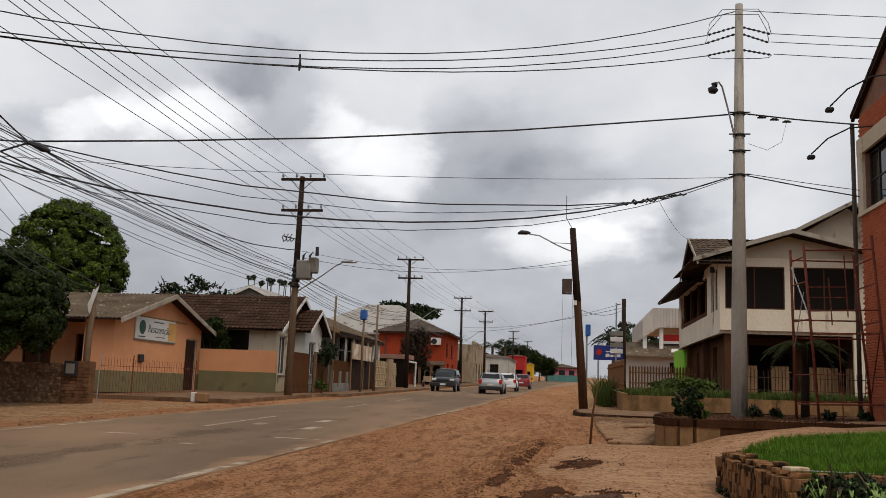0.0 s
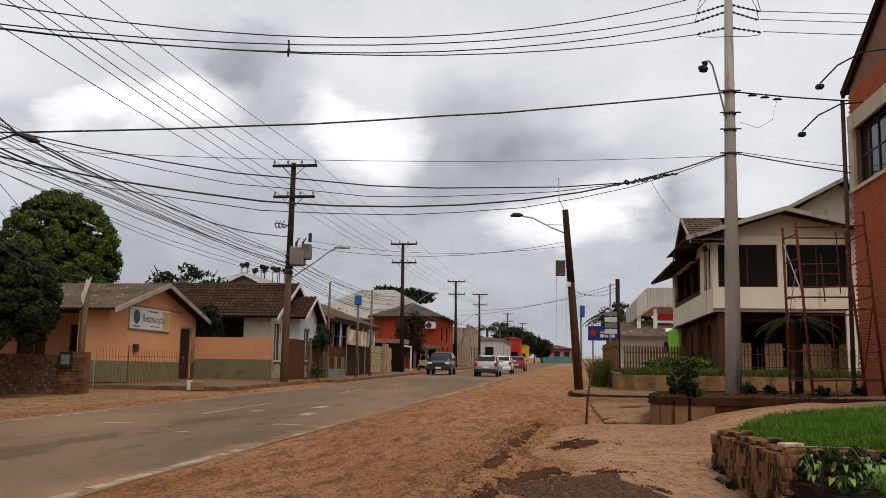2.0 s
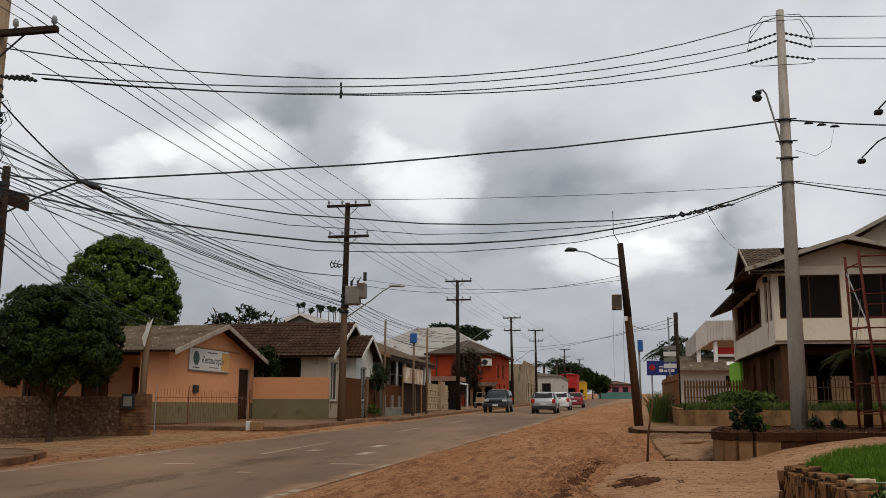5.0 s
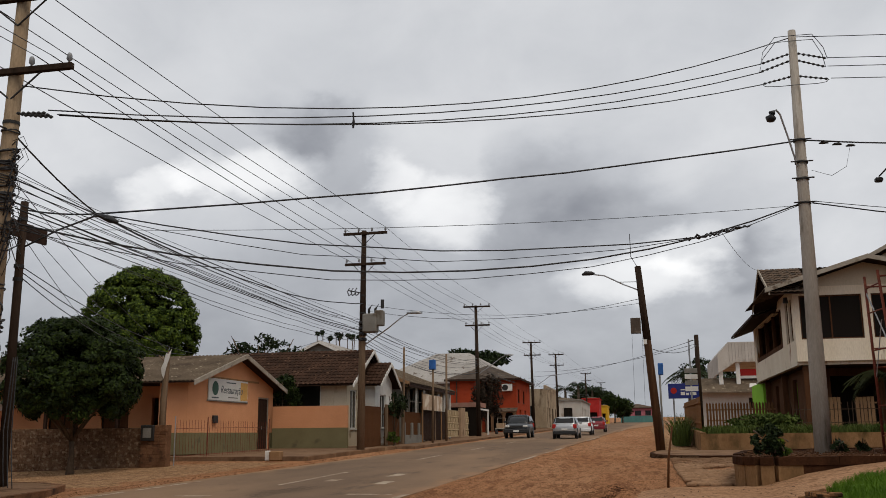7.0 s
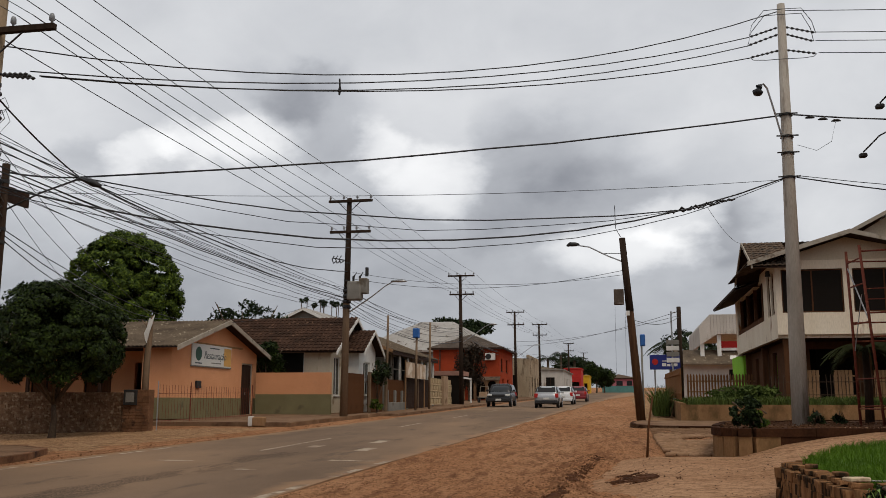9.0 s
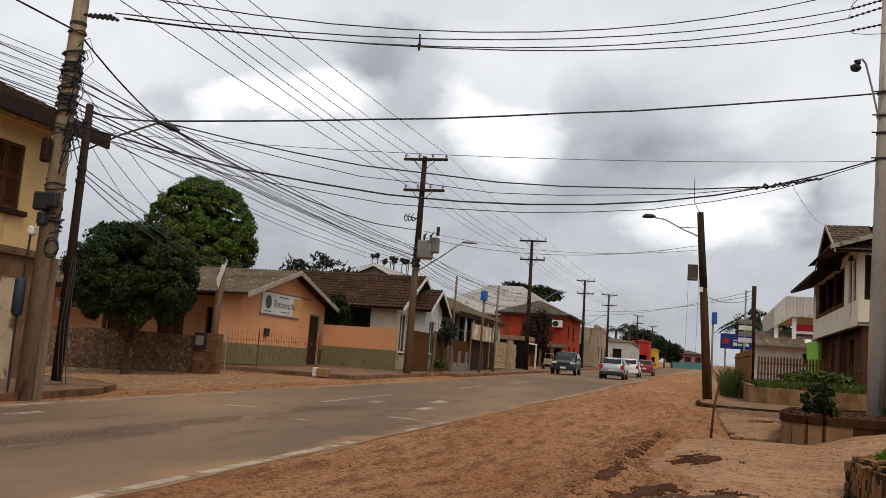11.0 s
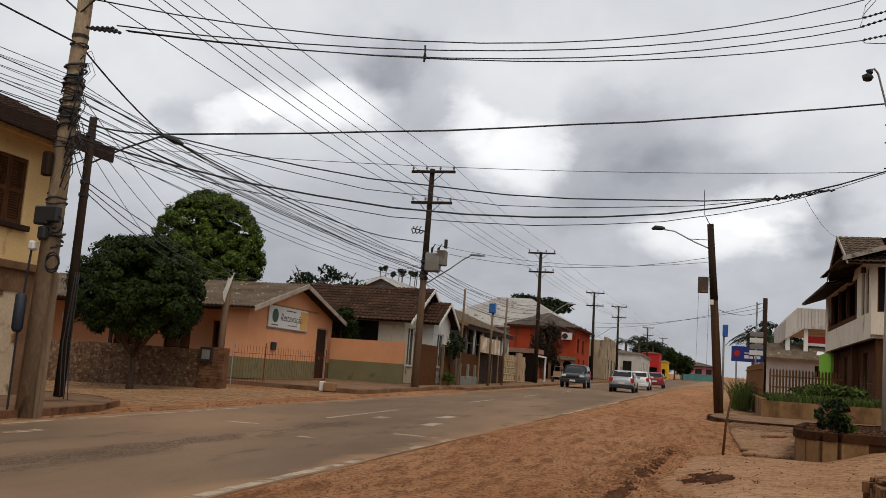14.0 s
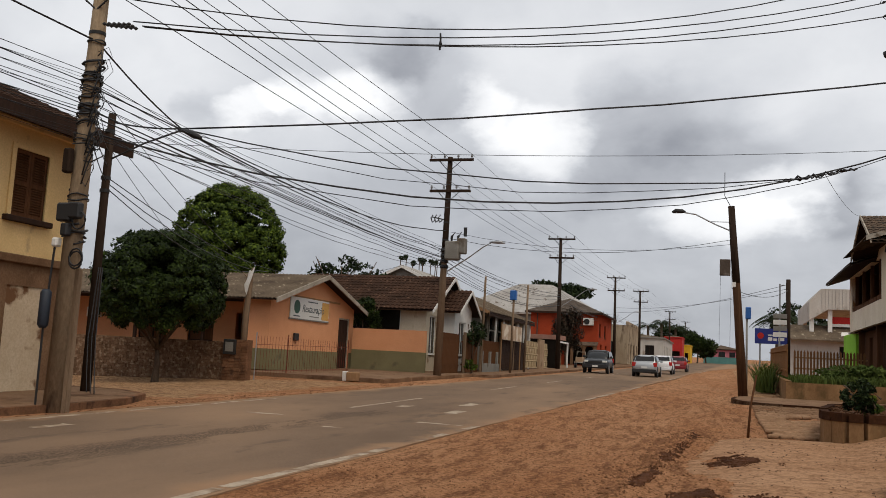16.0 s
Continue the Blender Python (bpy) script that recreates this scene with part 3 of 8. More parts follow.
def window_in(house, at, along, u0, u1, v0, v1, frame_mat, bars=1, thick=0.18, pane_mat=None, name="window", sill=True, rail=0.0):
    """A window in a wall: frame, panes, sill. Local wall frame as in pierced()."""
    at, al = Vector(at), Vector((*along, 0)).normalized()
    inward = Vector((-al.y, al.x, 0))
    rot = Matrix(((al.x, inward.x, 0), (al.y, inward.y, 0), (0, 0, 1))).to_4x4()
    base = new(name, None)
    base.parent = house
    base.matrix_basis = Matrix.Translation(at) @ rot
    fw, y0 = 0.06, thick * 0.45
    bm = bmesh.new()
    box(bm, u0, u1, y0, y0 + 0.06, v0, v0 + fw)
    box(bm, u0, u1, y0, y0 + 0.06, v1 - fw, v1)
    for k in range(bars + 2):
        u = u0 + (u1 - u0 - fw) * k / (bars + 1)
        box(bm, u, u + fw, y0 - 0.003, y0 + 0.063, v0 + fw, v1 - fw)
    if rail:
        box(bm, u0 + fw, u1 - fw, y0 + 0.005, y0 + 0.055, v0 + (v1 - v0) * rail, v0 + (v1 - v0) * rail + 0.04)
    part("window_frame", bm, frame_mat, base)
    for k in range(bars + 1):
        a = u0 + (u1 - u0 - fw) * k / (bars + 1) + fw
        b = u0 + (u1 - u0 - fw) * (k + 1) / (bars + 1)
        part("pane", bx(a, b, y0 + 0.025, y0 + 0.035, v0 + fw, v1 - fw), pane_mat or GLASS, base)
    if sill:
        part("window_sill", bx(u0 - 0.06, u1 + 0.06, -0.06, y0, v0 - 0.05, v0, 0.01), frame_mat if frame_mat is not IRON else CONCRETE, base)
    return base


def door_in(house, at, along, u0, u1, v0, v1, leaf_mat, frame_mat, thick=0.18, panels=4, leaves=1):
    at, al = Vector(at), Vector((*along, 0)).normalized()
    inward = Vector((-al.y, al.x, 0))
    base = new("door", None)
    base.parent = house
    base.matrix_basis = Matrix.Translation(at) @ Matrix(((al.x, inward.x, 0), (al.y, inward.y, 0), (0, 0, 1))).to_4x4()
    fw, y0 = 0.07, thick * 0.4
    bm = bmesh.new()
    box(bm, u0, u0 + fw, y0 - 0.02, y0 + 0.08, v0, v1)
    box(bm, u1 - fw, u1, y0 - 0.02, y0 + 0.08, v0, v1)
    box(bm, u0 + fw, u1 - fw, y0 - 0.02, y0 + 0.08, v1 - fw, v1)
    part("door_frame", bm, frame_mat, base)
    w = (u1 - u0 - 2 * fw) / leaves
    for q in range(leaves):
        bm = bmesh.new()
        a = u0 + fw + q * w + 0.004
        box(bm, a, a + w - 0.008, y0 + 0.01, y0 + 0.05, v0 + 0.01, v1 - fw - 0.004)
        for k in range(panels):
            z0 = v0 + 0.15 + (v1 - v0 - 0.35) * k / panels
            box(bm, a + 0.12, a + w - 0.13, y0 - 0.004, y0 + 0.01, z0, z0 + (v1 - v0 - 0.35) / panels - 0.1)
        part("door_leaf", bm, leaf_mat, base)
        part("door_handle", bar([(a + w - 0.09, y0 - 0.03, v0 + 1.0), (a + w - 0.09, y0 - 0.03, v0 + 1.14)], 0.012, 6), GALV, base)
    return base


def gable_roof(bm, ridge_a, ridge_b, run, drop, thick=0.10, left=True, right=True):
    """Two slopes down from a ridge; `run` is the way on the plan of the right slope, drop its fall."""
    a, b = Vector(ridge_a), Vector(ridge_b)
    for s, use in ((1, right), (-1, left)):
        if use:
            r = Vector((*run, 0)) * s + Vector((0, 0, -drop))
            prism(bm, [a, b, b + r, a + r], (0, 0, thick))
    return bm


def corrugated(bm, a, b, down, waves, amp=0.03, thick=0.02):
    """A corrugated sheet between two ridge points, falling along `down`."""
    a, b, down = Vector(a), Vector(b), Vector(down)
    n = waves * 4
    nrm = (b - a).cross(down).normalized()
    if nrm.z < 0:
        nrm = -nrm
    top, low = [], []
    for i in range(n + 1):
        p = a.lerp(b, i / n) + nrm * amp * math.sin(i / 4 * 2 * math.pi)
        top.append((bm.verts.new(p), bm.verts.new(p + down)))
        low.append((bm.verts.new(p - nrm * thick), bm.verts.new(p + down - nrm * thick)))
    for i in range(n):
        bm.faces.new((top[i][0], top[i][1], top[i + 1][1], top[i + 1][0]))
        bm.faces.new((low[i][0], low[i + 1][0], low[i + 1][1], low[i][1]))
        bm.faces.new((top[i][1], low[i][1], low[i + 1][1], top[i + 1][1]))
        bm.faces.new((top[i][0], top[i + 1][0], low[i + 1][0], low[i][0]))
    return bm


def tile_field(bm, a, b, down, cols, rows, amp=0.045, step=0.02):
    """Overlapping courses of roll tiles between two ridge points: each course is a wavy strip whose lower edge lies over the next."""
    a, b, down = Vector(a), Vector(b), Vector(down)
    nrm = (b - a).cross(down).normalized()
    if nrm.z < 0:
        nrm = -nrm
    sub = 4
    last = None
    for r in range(rows):
        up_, lo_, lip = [], [], []
        for i in range(cols * sub + 1):
            wave = amp * abs(math.sin(i / sub * math.pi))
            p = a.lerp(b, i / (cols * sub)) + nrm * wave
            jig = nrm * 0.008 * noise.noise((i // sub * 1.7, r * 2.3, 0.5))
            up_.append(last[i] if last else bm.verts.new(p + down * (r / rows)))
            q = p + down * ((r + 1.0) / rows) + nrm * step + jig
            lo_.append(bm.verts.new(q))
            lip.append(bm.verts.new(q - nrm * (step + 0.01)))
        for i in range(cols * sub):
            bm.faces.new((up_[i], lo_[i], lo_[i + 1], up_[i + 1]))
            bm.faces.new((lo_[i], lip[i], lip[i + 1], lo_[i + 1]))
        last = lip
    return bm


def cable(points, r, label="black overhead cable sagging between poles", sag=0.3, name="overhead_cable", material=None, group="overhead cables", sides=5, wob=0.0):
    """One cable hung from point to point."""
    pts = []
    for a, b in zip(points, points[1:]):
        a, b = Vector(a), Vector(b)
        n = max(6, min(24, int((b - a).length / 1.5)))
        for i in range(n + (b == Vector(points[-1]))):
            t = i / n
            p = a.lerp(b, t) - Vector((0, 0, 4 * sag * t * (1 - t)))
            if wob:
                p += Vector(noise.noise_vector(p * 0.6)) * wob * min(1, 6 * t * (1 - t))
            pts.append(p)
    ob = new(name, mesh_from(bar(pts, r, sides), name, material or BLACK, True))
    return tagged(ob, label, "cable", group)


def leaf_cloud(clumps, count, size, seed, flat=0.0):
    """Many small leaves in uneven clumps: (centre, radii) each. Returns a mesh's vertices and faces."""
    rng = np.random.default_rng(seed)
    verts, weights = [], np.array([c[1][0] * c[1][1] * c[1][2] for c in clumps]) ** 0.67
    picks = rng.choice(len(clumps), count, p=weights / weights.sum())
    cen = np.array([c[0] for c in clumps])[picks]
    rad = np.array([c[1] for c in clumps])[picks]
    d = rng.normal(size=(count, 3))
    d /= np.linalg.norm(d, axis=1)[:, None]
    p = cen + d * rad * (rng.random(count) ** 0.33)[:, None] * (0.85 + 0.3 * rng.random(count))[:, None]
    a = rng.normal(size=(count, 3)) + d * 0.4
    a[:, 2] -= 0.3
    a /= np.linalg.norm(a, axis=1)[:, None]
    b = np.cross(a, rng.normal(size=(count, 3)) + np.array([0, 0, flat]))
    b /= np.linalg.norm(b, axis=1)[:, None]
    s = size * (0.6 + 0.8 * rng.random(count))[:, None]
    v = np.stack([p - a * s, p - b * s * 0.45, p + a * s, p + b * s * 0.45], 1).reshape(-1, 3)
    return v, np.arange(count * 4).reshape(-1, 4)


def raw_mesh(name, v, f, material):
    me = bpy.data.meshes.new(name)
    me.from_pydata(v.tolist() if hasattr(v, "tolist") else v, [], f.tolist() if hasattr(f, "tolist") else f)
    me.materials.append(material)
    return me


def clumps_round(centre, radii, n, seed, size=(0.35, 0.6)):
    rng = random.Random(seed)
    out = []
    for _ in range(n):
        th, ph = rng.uniform(0, 2 * math.pi), math.acos(rng.uniform(-0.75, 1))
        r = rng.uniform(0.45, 0.85)
        c = [centre[i] + radii[i] * r * v for i, v in enumerate((math.cos(th) * math.sin(ph), math.sin(th) * math.sin(ph), math.cos(ph)))]
        s = rng.uniform(*size)
        out.append((c, [radii[0] * s, radii[1] * s, radii[2] * s * 0.8]))
    return out


def tuft_crown(centre, radii, n, count, size, seed, tuft=0.3, lump=0.16):
    """A crown of separate leaf tufts, held on an uneven shell with hollows between them, over a looser inside."""
    rng = np.random.default_rng(seed)
    cen, out_, rad = [], [], []
    for k in range(n):
        d = rng.normal(size=3)
        d /= np.linalg.norm(d)
        if d[2] < -0.75:
            d[2] = -d[2]
        bulge = 1 + lump * 2 * noise.noise((d[0] * 1.9 + seed, d[1] * 1.9, d[2] * 1.9)) + lump * noise.noise((d[0] * 4.5, d[1] * 4.5 + seed, d[2] * 4.5))
        r = bulge * (rng.uniform(0.80, 1.0) if k % 4 else rng.uniform(0.35, 0.75))
        cen.append(np.array(centre) + np.array(radii) * d * r)
        out_.append(d)
        rad.append(tuft * rng.uniform(0.55, 1.25))
    pick = rng.integers(0, n, count)
    cen, out_, rad = np.array(cen)[pick], np.array(out_)[pick], np.array(rad)[pick][:, None]
    d = rng.normal(size=(count, 3))
    d /= np.linalg.norm(d, axis=1)[:, None]
    # tufts are domes that face outwards and up
    face = out_ + np.array([0, 0, 0.5])
    face /= np.linalg.norm(face, axis=1)[:, None]
    dot = (d * face).sum(1)[:, None]
    d = np.where(dot < -0.25, d - 1.5 * dot * face, d)
    p = cen + d * rad * rng.uniform(0.55, 1.0, (count, 1)) * np.array([1, 1, 0.75])
    nrm = d * 0.6 + face * 0.5 + rng.normal(size=(count, 3)) * 0.45
    nrm /= np.linalg.norm(nrm, axis=1)[:, None]
    a = np.cross(nrm, rng.normal(size=(count, 3)))
    a /= np.linalg.norm(a, axis=1)[:, None]
    b = np.cross(nrm, a)
    s = size * rng.uniform(0.55, 1.25, (count, 1))
    v = np.stack([p - a * s, p - b * s * 0.42, p + a * s, p + b * s * 0.42], 1).reshape(-1, 3)
    return v, np.arange(count * 4).reshape(-1, 4)


def tree(name, label, base, height, trunk_r, crown_c, crown_r, n_clumps, leaves, leaf, material, seed, category="tree", limbs=7, size=(0.3, 0.5), group="", tufted=()):
    t = thing(name, label, category, base, group)
    rng = random.Random(seed)
    cc = Vector(crown_c)
    bm = bmesh.new()
    fork = Vector((rng.uniform(-0.1, 0.1), rng.uniform(-0.1, 0.1), height * 0.45))
    tube(bm, [(0, 0, -0.15), (0.02, 0, height * 0.15), fork * 0.6 + Vector((0.05, 0, 0)), fork], [trunk_r * 1.5, trunk_r, trunk_r * 0.85, trunk_r * 0.7], 8)
    part("trunk", bm, BARK, t, smooth=True)
    for k in range(limbs):
        an = k * 2 * math.pi / limbs + rng.uniform(-0.4, 0.4)
        tip = cc + Vector((math.cos(an) * crown_r[0] * 0.75, math.sin(an) * crown_r[1] * 0.75, crown_r[2] * rng.uniform(-0.3, 0.7)))
        m = fork.lerp(tip, 0.5) + Vector((0, 0, rng.uniform(-0.1, 0.3)))
        part("limb", bar([fork, m, tip], [trunk_r * 0.5, trunk_r * 0.28, 0.02], 6), BARK, t, smooth=True)
    if tufted:
        v, f = tuft_crown(crown_c, crown_r, n_clumps, leaves, leaf, seed, *tufted)
    else:
        v, f = leaf_cloud(clumps_round(crown_c, crown_r, n_clumps, seed, size), leaves, leaf, seed)
    ob = new("crown", raw_mesh("crown", v, f, material))
    ob.parent = t
    return t


# ---------------------------------------------------------------- ground, road, pavements
def street_x(y):
    """How far the street has drifted sideways at y."""
    return 0.014 * y


def ground_z(x, y):
    z = g(y)
    # the side street on the west falls gently away
    if x < -13.5 and y < 33:
        z -= 0.045 * min(-13.5 - x, 14) * min(1, (33 - y) / 3)
    # verge of churned dirt on the near side
    if -5.2 + 0.02 * y < x < 6 and 2 < y < 46:
        k = min(1, (x + 5.2 - 0.02 * y) / 1.5)
        z += k * (0.05 * noise.noise((x * 0.5, y * 0.22, 1)) + 0.045 * noise.noise((x * 1.6, y * 0.8, 4)) + 0.020 * noise.noise((x * 5, y * 3, 7)) + 0.012 * noise.noise((x * 11, y * 6, 17)))
        # the dirt laps flush against the asphalt
        a = x + 4.9 - 0.024 * y
        z += 0.036 * max(0, min(1, a / 0.25, 1.5 - a * 0.5))
        # long wheel ruts, and a ridge of scraped-up mud
        z += k * 0.03 * noise.noise((x * 2.6, y * 0.12, 11))
        mid_x = -0.95 + 0.05 * (y - 12.5) + 0.12 * noise.noise((y * 0.7, 2, 2))
        if 8 < y < 22:
            z += 0.055 * math.exp(-((x - mid_x) / 0.13) ** 2) * (0.6 + 0.5 * noise.noise((y * 1.3, x, 6))) - 0.05 * math.exp(-((x - mid_x - 0.5) / 0.28) ** 2)
    return z - wall_hollow(x, y)


def wall_hollow(x, y):
    """How far the ground sinks along the foot of the retaining wall."""
    return 0.26 * max(0, min(1, (x - 0.9) / 1.0)) * max(0, min(1, (12.9 - y) / 2.6)) * max(0, min(1, (y - 3) / 3))


def build_ground():
    xs = [-900, -400, -150, -60, -40] + [-30 + 1.0 * i for i in range(24)] + [-6 + 0.09 * i for i in range(128)] + [5.6 + 0.9 * i for i in range(28)] + [40, 80, 200, 500, 900]
    ys = [-60, -20, -5] + [0.5 + 0.5 * i for i in range(11)] + [6.0 + 0.11 * i for i in range(223)] + [30.6 + 0.6 * i for i in range(30)] + [50, 60, 80, 110, 150, 200, 260, 320, 500, 900, 2000]
    v = [(x, y, ground_z(x, y)) for y in ys for x in xs]
    n = len(xs)
    f = [(j * n + i, j * n + i + 1, (j + 1) * n + i + 1, (j + 1) * n + i) for j in range(len(ys) - 1) for i in range(n - 1)]
    ob = new("ground", raw_mesh("ground", v, f, DIRT))
    for p in ob.data.polygons:
        p.use_smooth = True
    return tagged(ob, "churned reddish-brown bare dirt beside the road", "ground", kind="structure")


build_ground()


def strip(name, left, right, y0, y1, lift, material, label, category, step=1.0, parent=None, depth=0.0, edge=0.0, seed=0):
    """A strip along the street between x = left(y) and right(y)."""
    n = max(1, int((y1 - y0) / step))
    bm = bmesh.new()
    rows = []
    for i in range(n + 1):
        y = y0 + (y1 - y0) * i / n
        xa, xb = left(y) + edge * noise.noise((y * 0.9, 3, seed)), right(y) + edge * noise.noise((y * 0.7, 9, seed)) + edge * 0.5 * noise.noise((y * 3.1, 5, seed))
        z = g(y) + lift
        rows.append([bm.verts.new(p) for p in ((xa, y, z - depth), (xa, y, z), (xb, y, z), (xb, y, z - depth))])
    for a, b in zip(rows, rows[1:]):
        for k in range(3 if depth else 0):
            bm.faces.new((a[k], a[k + 1], b[k + 1], b[k]))
        if not depth:
            bm.faces.new((a[1], a[2], b[2], b[1]))
    for e in (rows[0], rows[-1]) if depth else ():
        bm.faces.new(e)
    ob = new(name, mesh_from(bm, name, material))
    if parent:
        ob.parent = parent
        return ob
    return tagged(ob, label, category, kind="structure")


def road_l(y):
    return -11.0 + street_x(y) if y > 34 else -11.3 + 0.02 * y


def road_r(y):
    return -4.75 + 0.024 * y + 0.055 * max(0, y - 105)


road = strip("road", road_l, road_r, -40, 330, 0.035, ASPHALT, "dusty worn asphalt road rising gently between dirt edges", "road", 1.5, depth=0.2, edge=0.14)


def stripe(x0, x1, y0, y1, kind_label, skew=0.0):
    """Thin worn paint with ragged edges, lying on the asphalt."""
    bm = bmesh.new()
    n = max(2, int((y1 - y0) / 0.12))
    rows = []
    for i in range(n + 1):
        y = y0 + (y1 - y0) * i / n
        e = [0.022 * noise.noise((x * 3, y * 5.3, 31)) + 0.02 * noise.noise((x * 3, y * 17, 5)) for x in (x0, x1)]
        rows.append([bm.verts.new((x + d + skew * (y - y0), y, max(g(y) + 0.0385, ground_z(x, y) + 0.003))) for x, d in zip((x0, x1), e)])
    for k, (a, b) in enumerate(zip(rows, rows[1:])):
        if noise.noise((x0 * 2, (y0 + k * 0.12) * 2.1, 8)) < 0.42:
            bm.faces.new((a[0], a[1], b[1], b[0]))
    bmesh.ops.delete(bm, geom=[v for v in bm.verts if not v.link_faces], context="VERTS")
    ob = new("road_marking", mesh_from(bm, "road_marking", MARK))
    return tagged(ob, kind_label, "road marking", kind="structure")
# right edge line, worn into lengths; left edge line; lane dashes and crossing bars
for y0, y1 in ((3.0, 8.9), (9.0, 13.4), (14.6, 16.0), (16.6, 17.9), (30, 36), (38, 46), (58, 70), (90, 110)):
    stripe(-4.98 + 0.028 * y0, -4.83 + 0.028 * y0, y0, y1, "worn white edge line on dusty asphalt", 0.028)
for y0, y1 in ((5, 15.5), (15.8, 21.5)):
    stripe(-11.0 + 0.02 * y0, -10.86 + 0.02 * y0, y0, y1, "worn white edge line beside the kerb", 0.02)
for y0, y1 in ((20.3, 25.4), (33, 37), (43, 47), (54, 58), (66, 70), (80, 85)):
    stripe(-8.05 + 0.012 * (y0 - 20), -7.93 + 0.012 * (y0 - 20), y0, y1, "faded white centre dash", 0.0)
for x0, x1, y0, y1 in ((-5.9, -5.6, 20.6, 21.6), (-6.35, -6.05, 23.4, 24.6), (-5.6, -4.67, 17.75, 17.95), (-9.0, -8.2, 17.2, 17.4), (-7.4, -7.1, 21.6, 22.3), (-6.6, -6.2, 15.6, 15.75), (-9.8, -9.6, 12.2, 13.0)):
    stripe(x0, x1, y0, y1, "worn scrap of white road paint")


# ---------------------------------------------------------------- poles
def utility_pole(label, base, height, shaft_mat, r0, r1, arms, lean=(0, 0), turn=0, lamp=None, square=False):
    """A pole with crossarms (height, left reach, right reach) that carry pin insulators."""
    p = thing("utility_pole", label, "utility pole", base, "utility poles", turn=turn)
    top = Vector((lean[0], lean[1], height))
    part("shaft", bar([(0, 0, -0.3), top * 0.5 * 1.0, top], [r0, (r0 + r1) / 2, r1], 4 if square else 12), shaft_mat, p, smooth=not square)
    for z, a, b in arms:
        c = top * (z / height)
        arm = part("crossarm", bx(c.x - a, c.x + b, c.y - 0.20, c.y - 0.09, c.z - 0.06, c.z + 0.06, 0.01), DARKPOLE, p)
        for s, w in ((-1, a), (1, b)):
            part("brace", bar([(c.x + s * w * 0.5, c.y - 0.15, c.z - 0.05), (c.x, c.y - 0.12, c.z - 0.55)], 0.018, 5), IRON, p)
        n = 4
        for k in range(n):
            x = c.x - a + 0.08 + (a + b - 0.16) * k / (n - 1)
            bm = bmesh.new()
            tube(bm, [(x, c.y - 0.145, c.z + 0.06), (x, c.y - 0.145, c.z + 0.10), (x, c.y - 0.145, c.z + 0.13), (x, c.y - 0.145, c.z + 0.22), (x, c.y - 0.145, c.z + 0.26)], [0.02, 0.02, 0.055, 0.05, 0.03], 8)
            part("insulator", bm, PORCELAIN, arm, smooth=True)
    for z in (height * 0.55, height * 0.62, height * 0.7):
        c = top * (z / height)
        r = r0 + (r1 - r0) * z / height + 0.012
        part("steel_band", bar([c - Vector((0, 0, 0.03)), c + Vector((0, 0, 0.03))], r, 12), IRON, p)
    if lamp:
        z, tip, rise = lamp
        c = top * (z / height)
        tv = Vector((tip, 0, rise))
        arm = part("lamp_arm", bar([c, c + tv * 0.55 + Vector((0, 0, 0.0)), c + tv * 0.82 + Vector((0, 0, 0.06)), c + tv + Vector((0, 0, 0.02))], [0.03, 0.03, 0.028, 0.028], 7), GALV, p, "curved grey lamp bracket")
        e = c + tv
        s = 1 if tip > 0 else -1
        bm = bmesh.new()
        tube(bm, [e + Vector((-0.1 * s, 0, 0.02)), e + Vector((0.1 * s, 0, 0.03)), e + Vector((0.4 * s, 0, 0.03)), e + Vector((0.62 * s, 0, 0.0))], [0.035, 0.06, 0.075, 0.03], 8)
        part("lamp_head", bm, GALV, arm, "grey street lamp head", True)
    return p


POLE_X = [-12.3, -12.05, -11.95, -11.1, -10.4, -9.6]
POLE_Y = [40.8, 70.7, 106.9, 129.0, 187.0, 240.0]
NEARPOLE = mat("brownish_pole_concrete", (0.384, 0.290, 0.189), (0.182, 0.130, 0.083), 0.9, 1.5, 25, 0.5, spots=(0.09, 0.068, 0.05), spot_scale=2.5, spot_at=0.57, stretch=(1, 1, 0.3))
near_pole = utility_pole("tall weathered concrete pole wrapped in cable coils and boxes", (-11.5, 14.8, g(14.8)), 10.1, NEARPOLE, 0.20, 0.12, [(8.05, 1.25, 1.3), (9.55, 1.25, 1.3)], (0.22, 0))
WEST = []
for k, (x, y) in enumerate(zip(POLE_X, POLE_Y)):
    lamp = (4.75, 2.2, 1.45) if k < 4 else None
    WEST.append(utility_pole("weathered wooden power pole with two crossarms beside the road", (x, y, g(y)), 10.1 if k else 10.15, WOODPOLE if k == 0 else DARKPOLE, 0.19, 0.11, [(8.55, 0.85, 1.1), (10.0, 0.95, 1.15)], (0.1, 0) if k == 0 else (-0.1, 0), lamp=lamp))

# far-side and near-side single poles
tall = thing("concrete_pole", "tall tapered grey concrete pole in a planted bed", "utility pole", (4.44, 25.0, 0.9), "utility poles")
part("shaft", bar([(0, 0, -0.4), (0.02, 0, 2.0), (0.06, 0, 6), (0.12, 0, 11.15)], [0.215, 0.20, 0.155, 0.10], 14), CONCRETE, tall, smooth=True)
for z in (6.35, 7.0, 7.45, 8.05):
    part("steel_band", bar([(-0.02 + 0.011 * z - 0.27, -0.15, z), (0.01 * z + 0.27, -0.15, z)], 0.02, 6), IRON, tall)
    part("steel_band", bar([(0.0105 * z, 0, z - 0.03), (0.0105 * z, 0, z + 0.03)], 0.17, 12), IRON, tall)
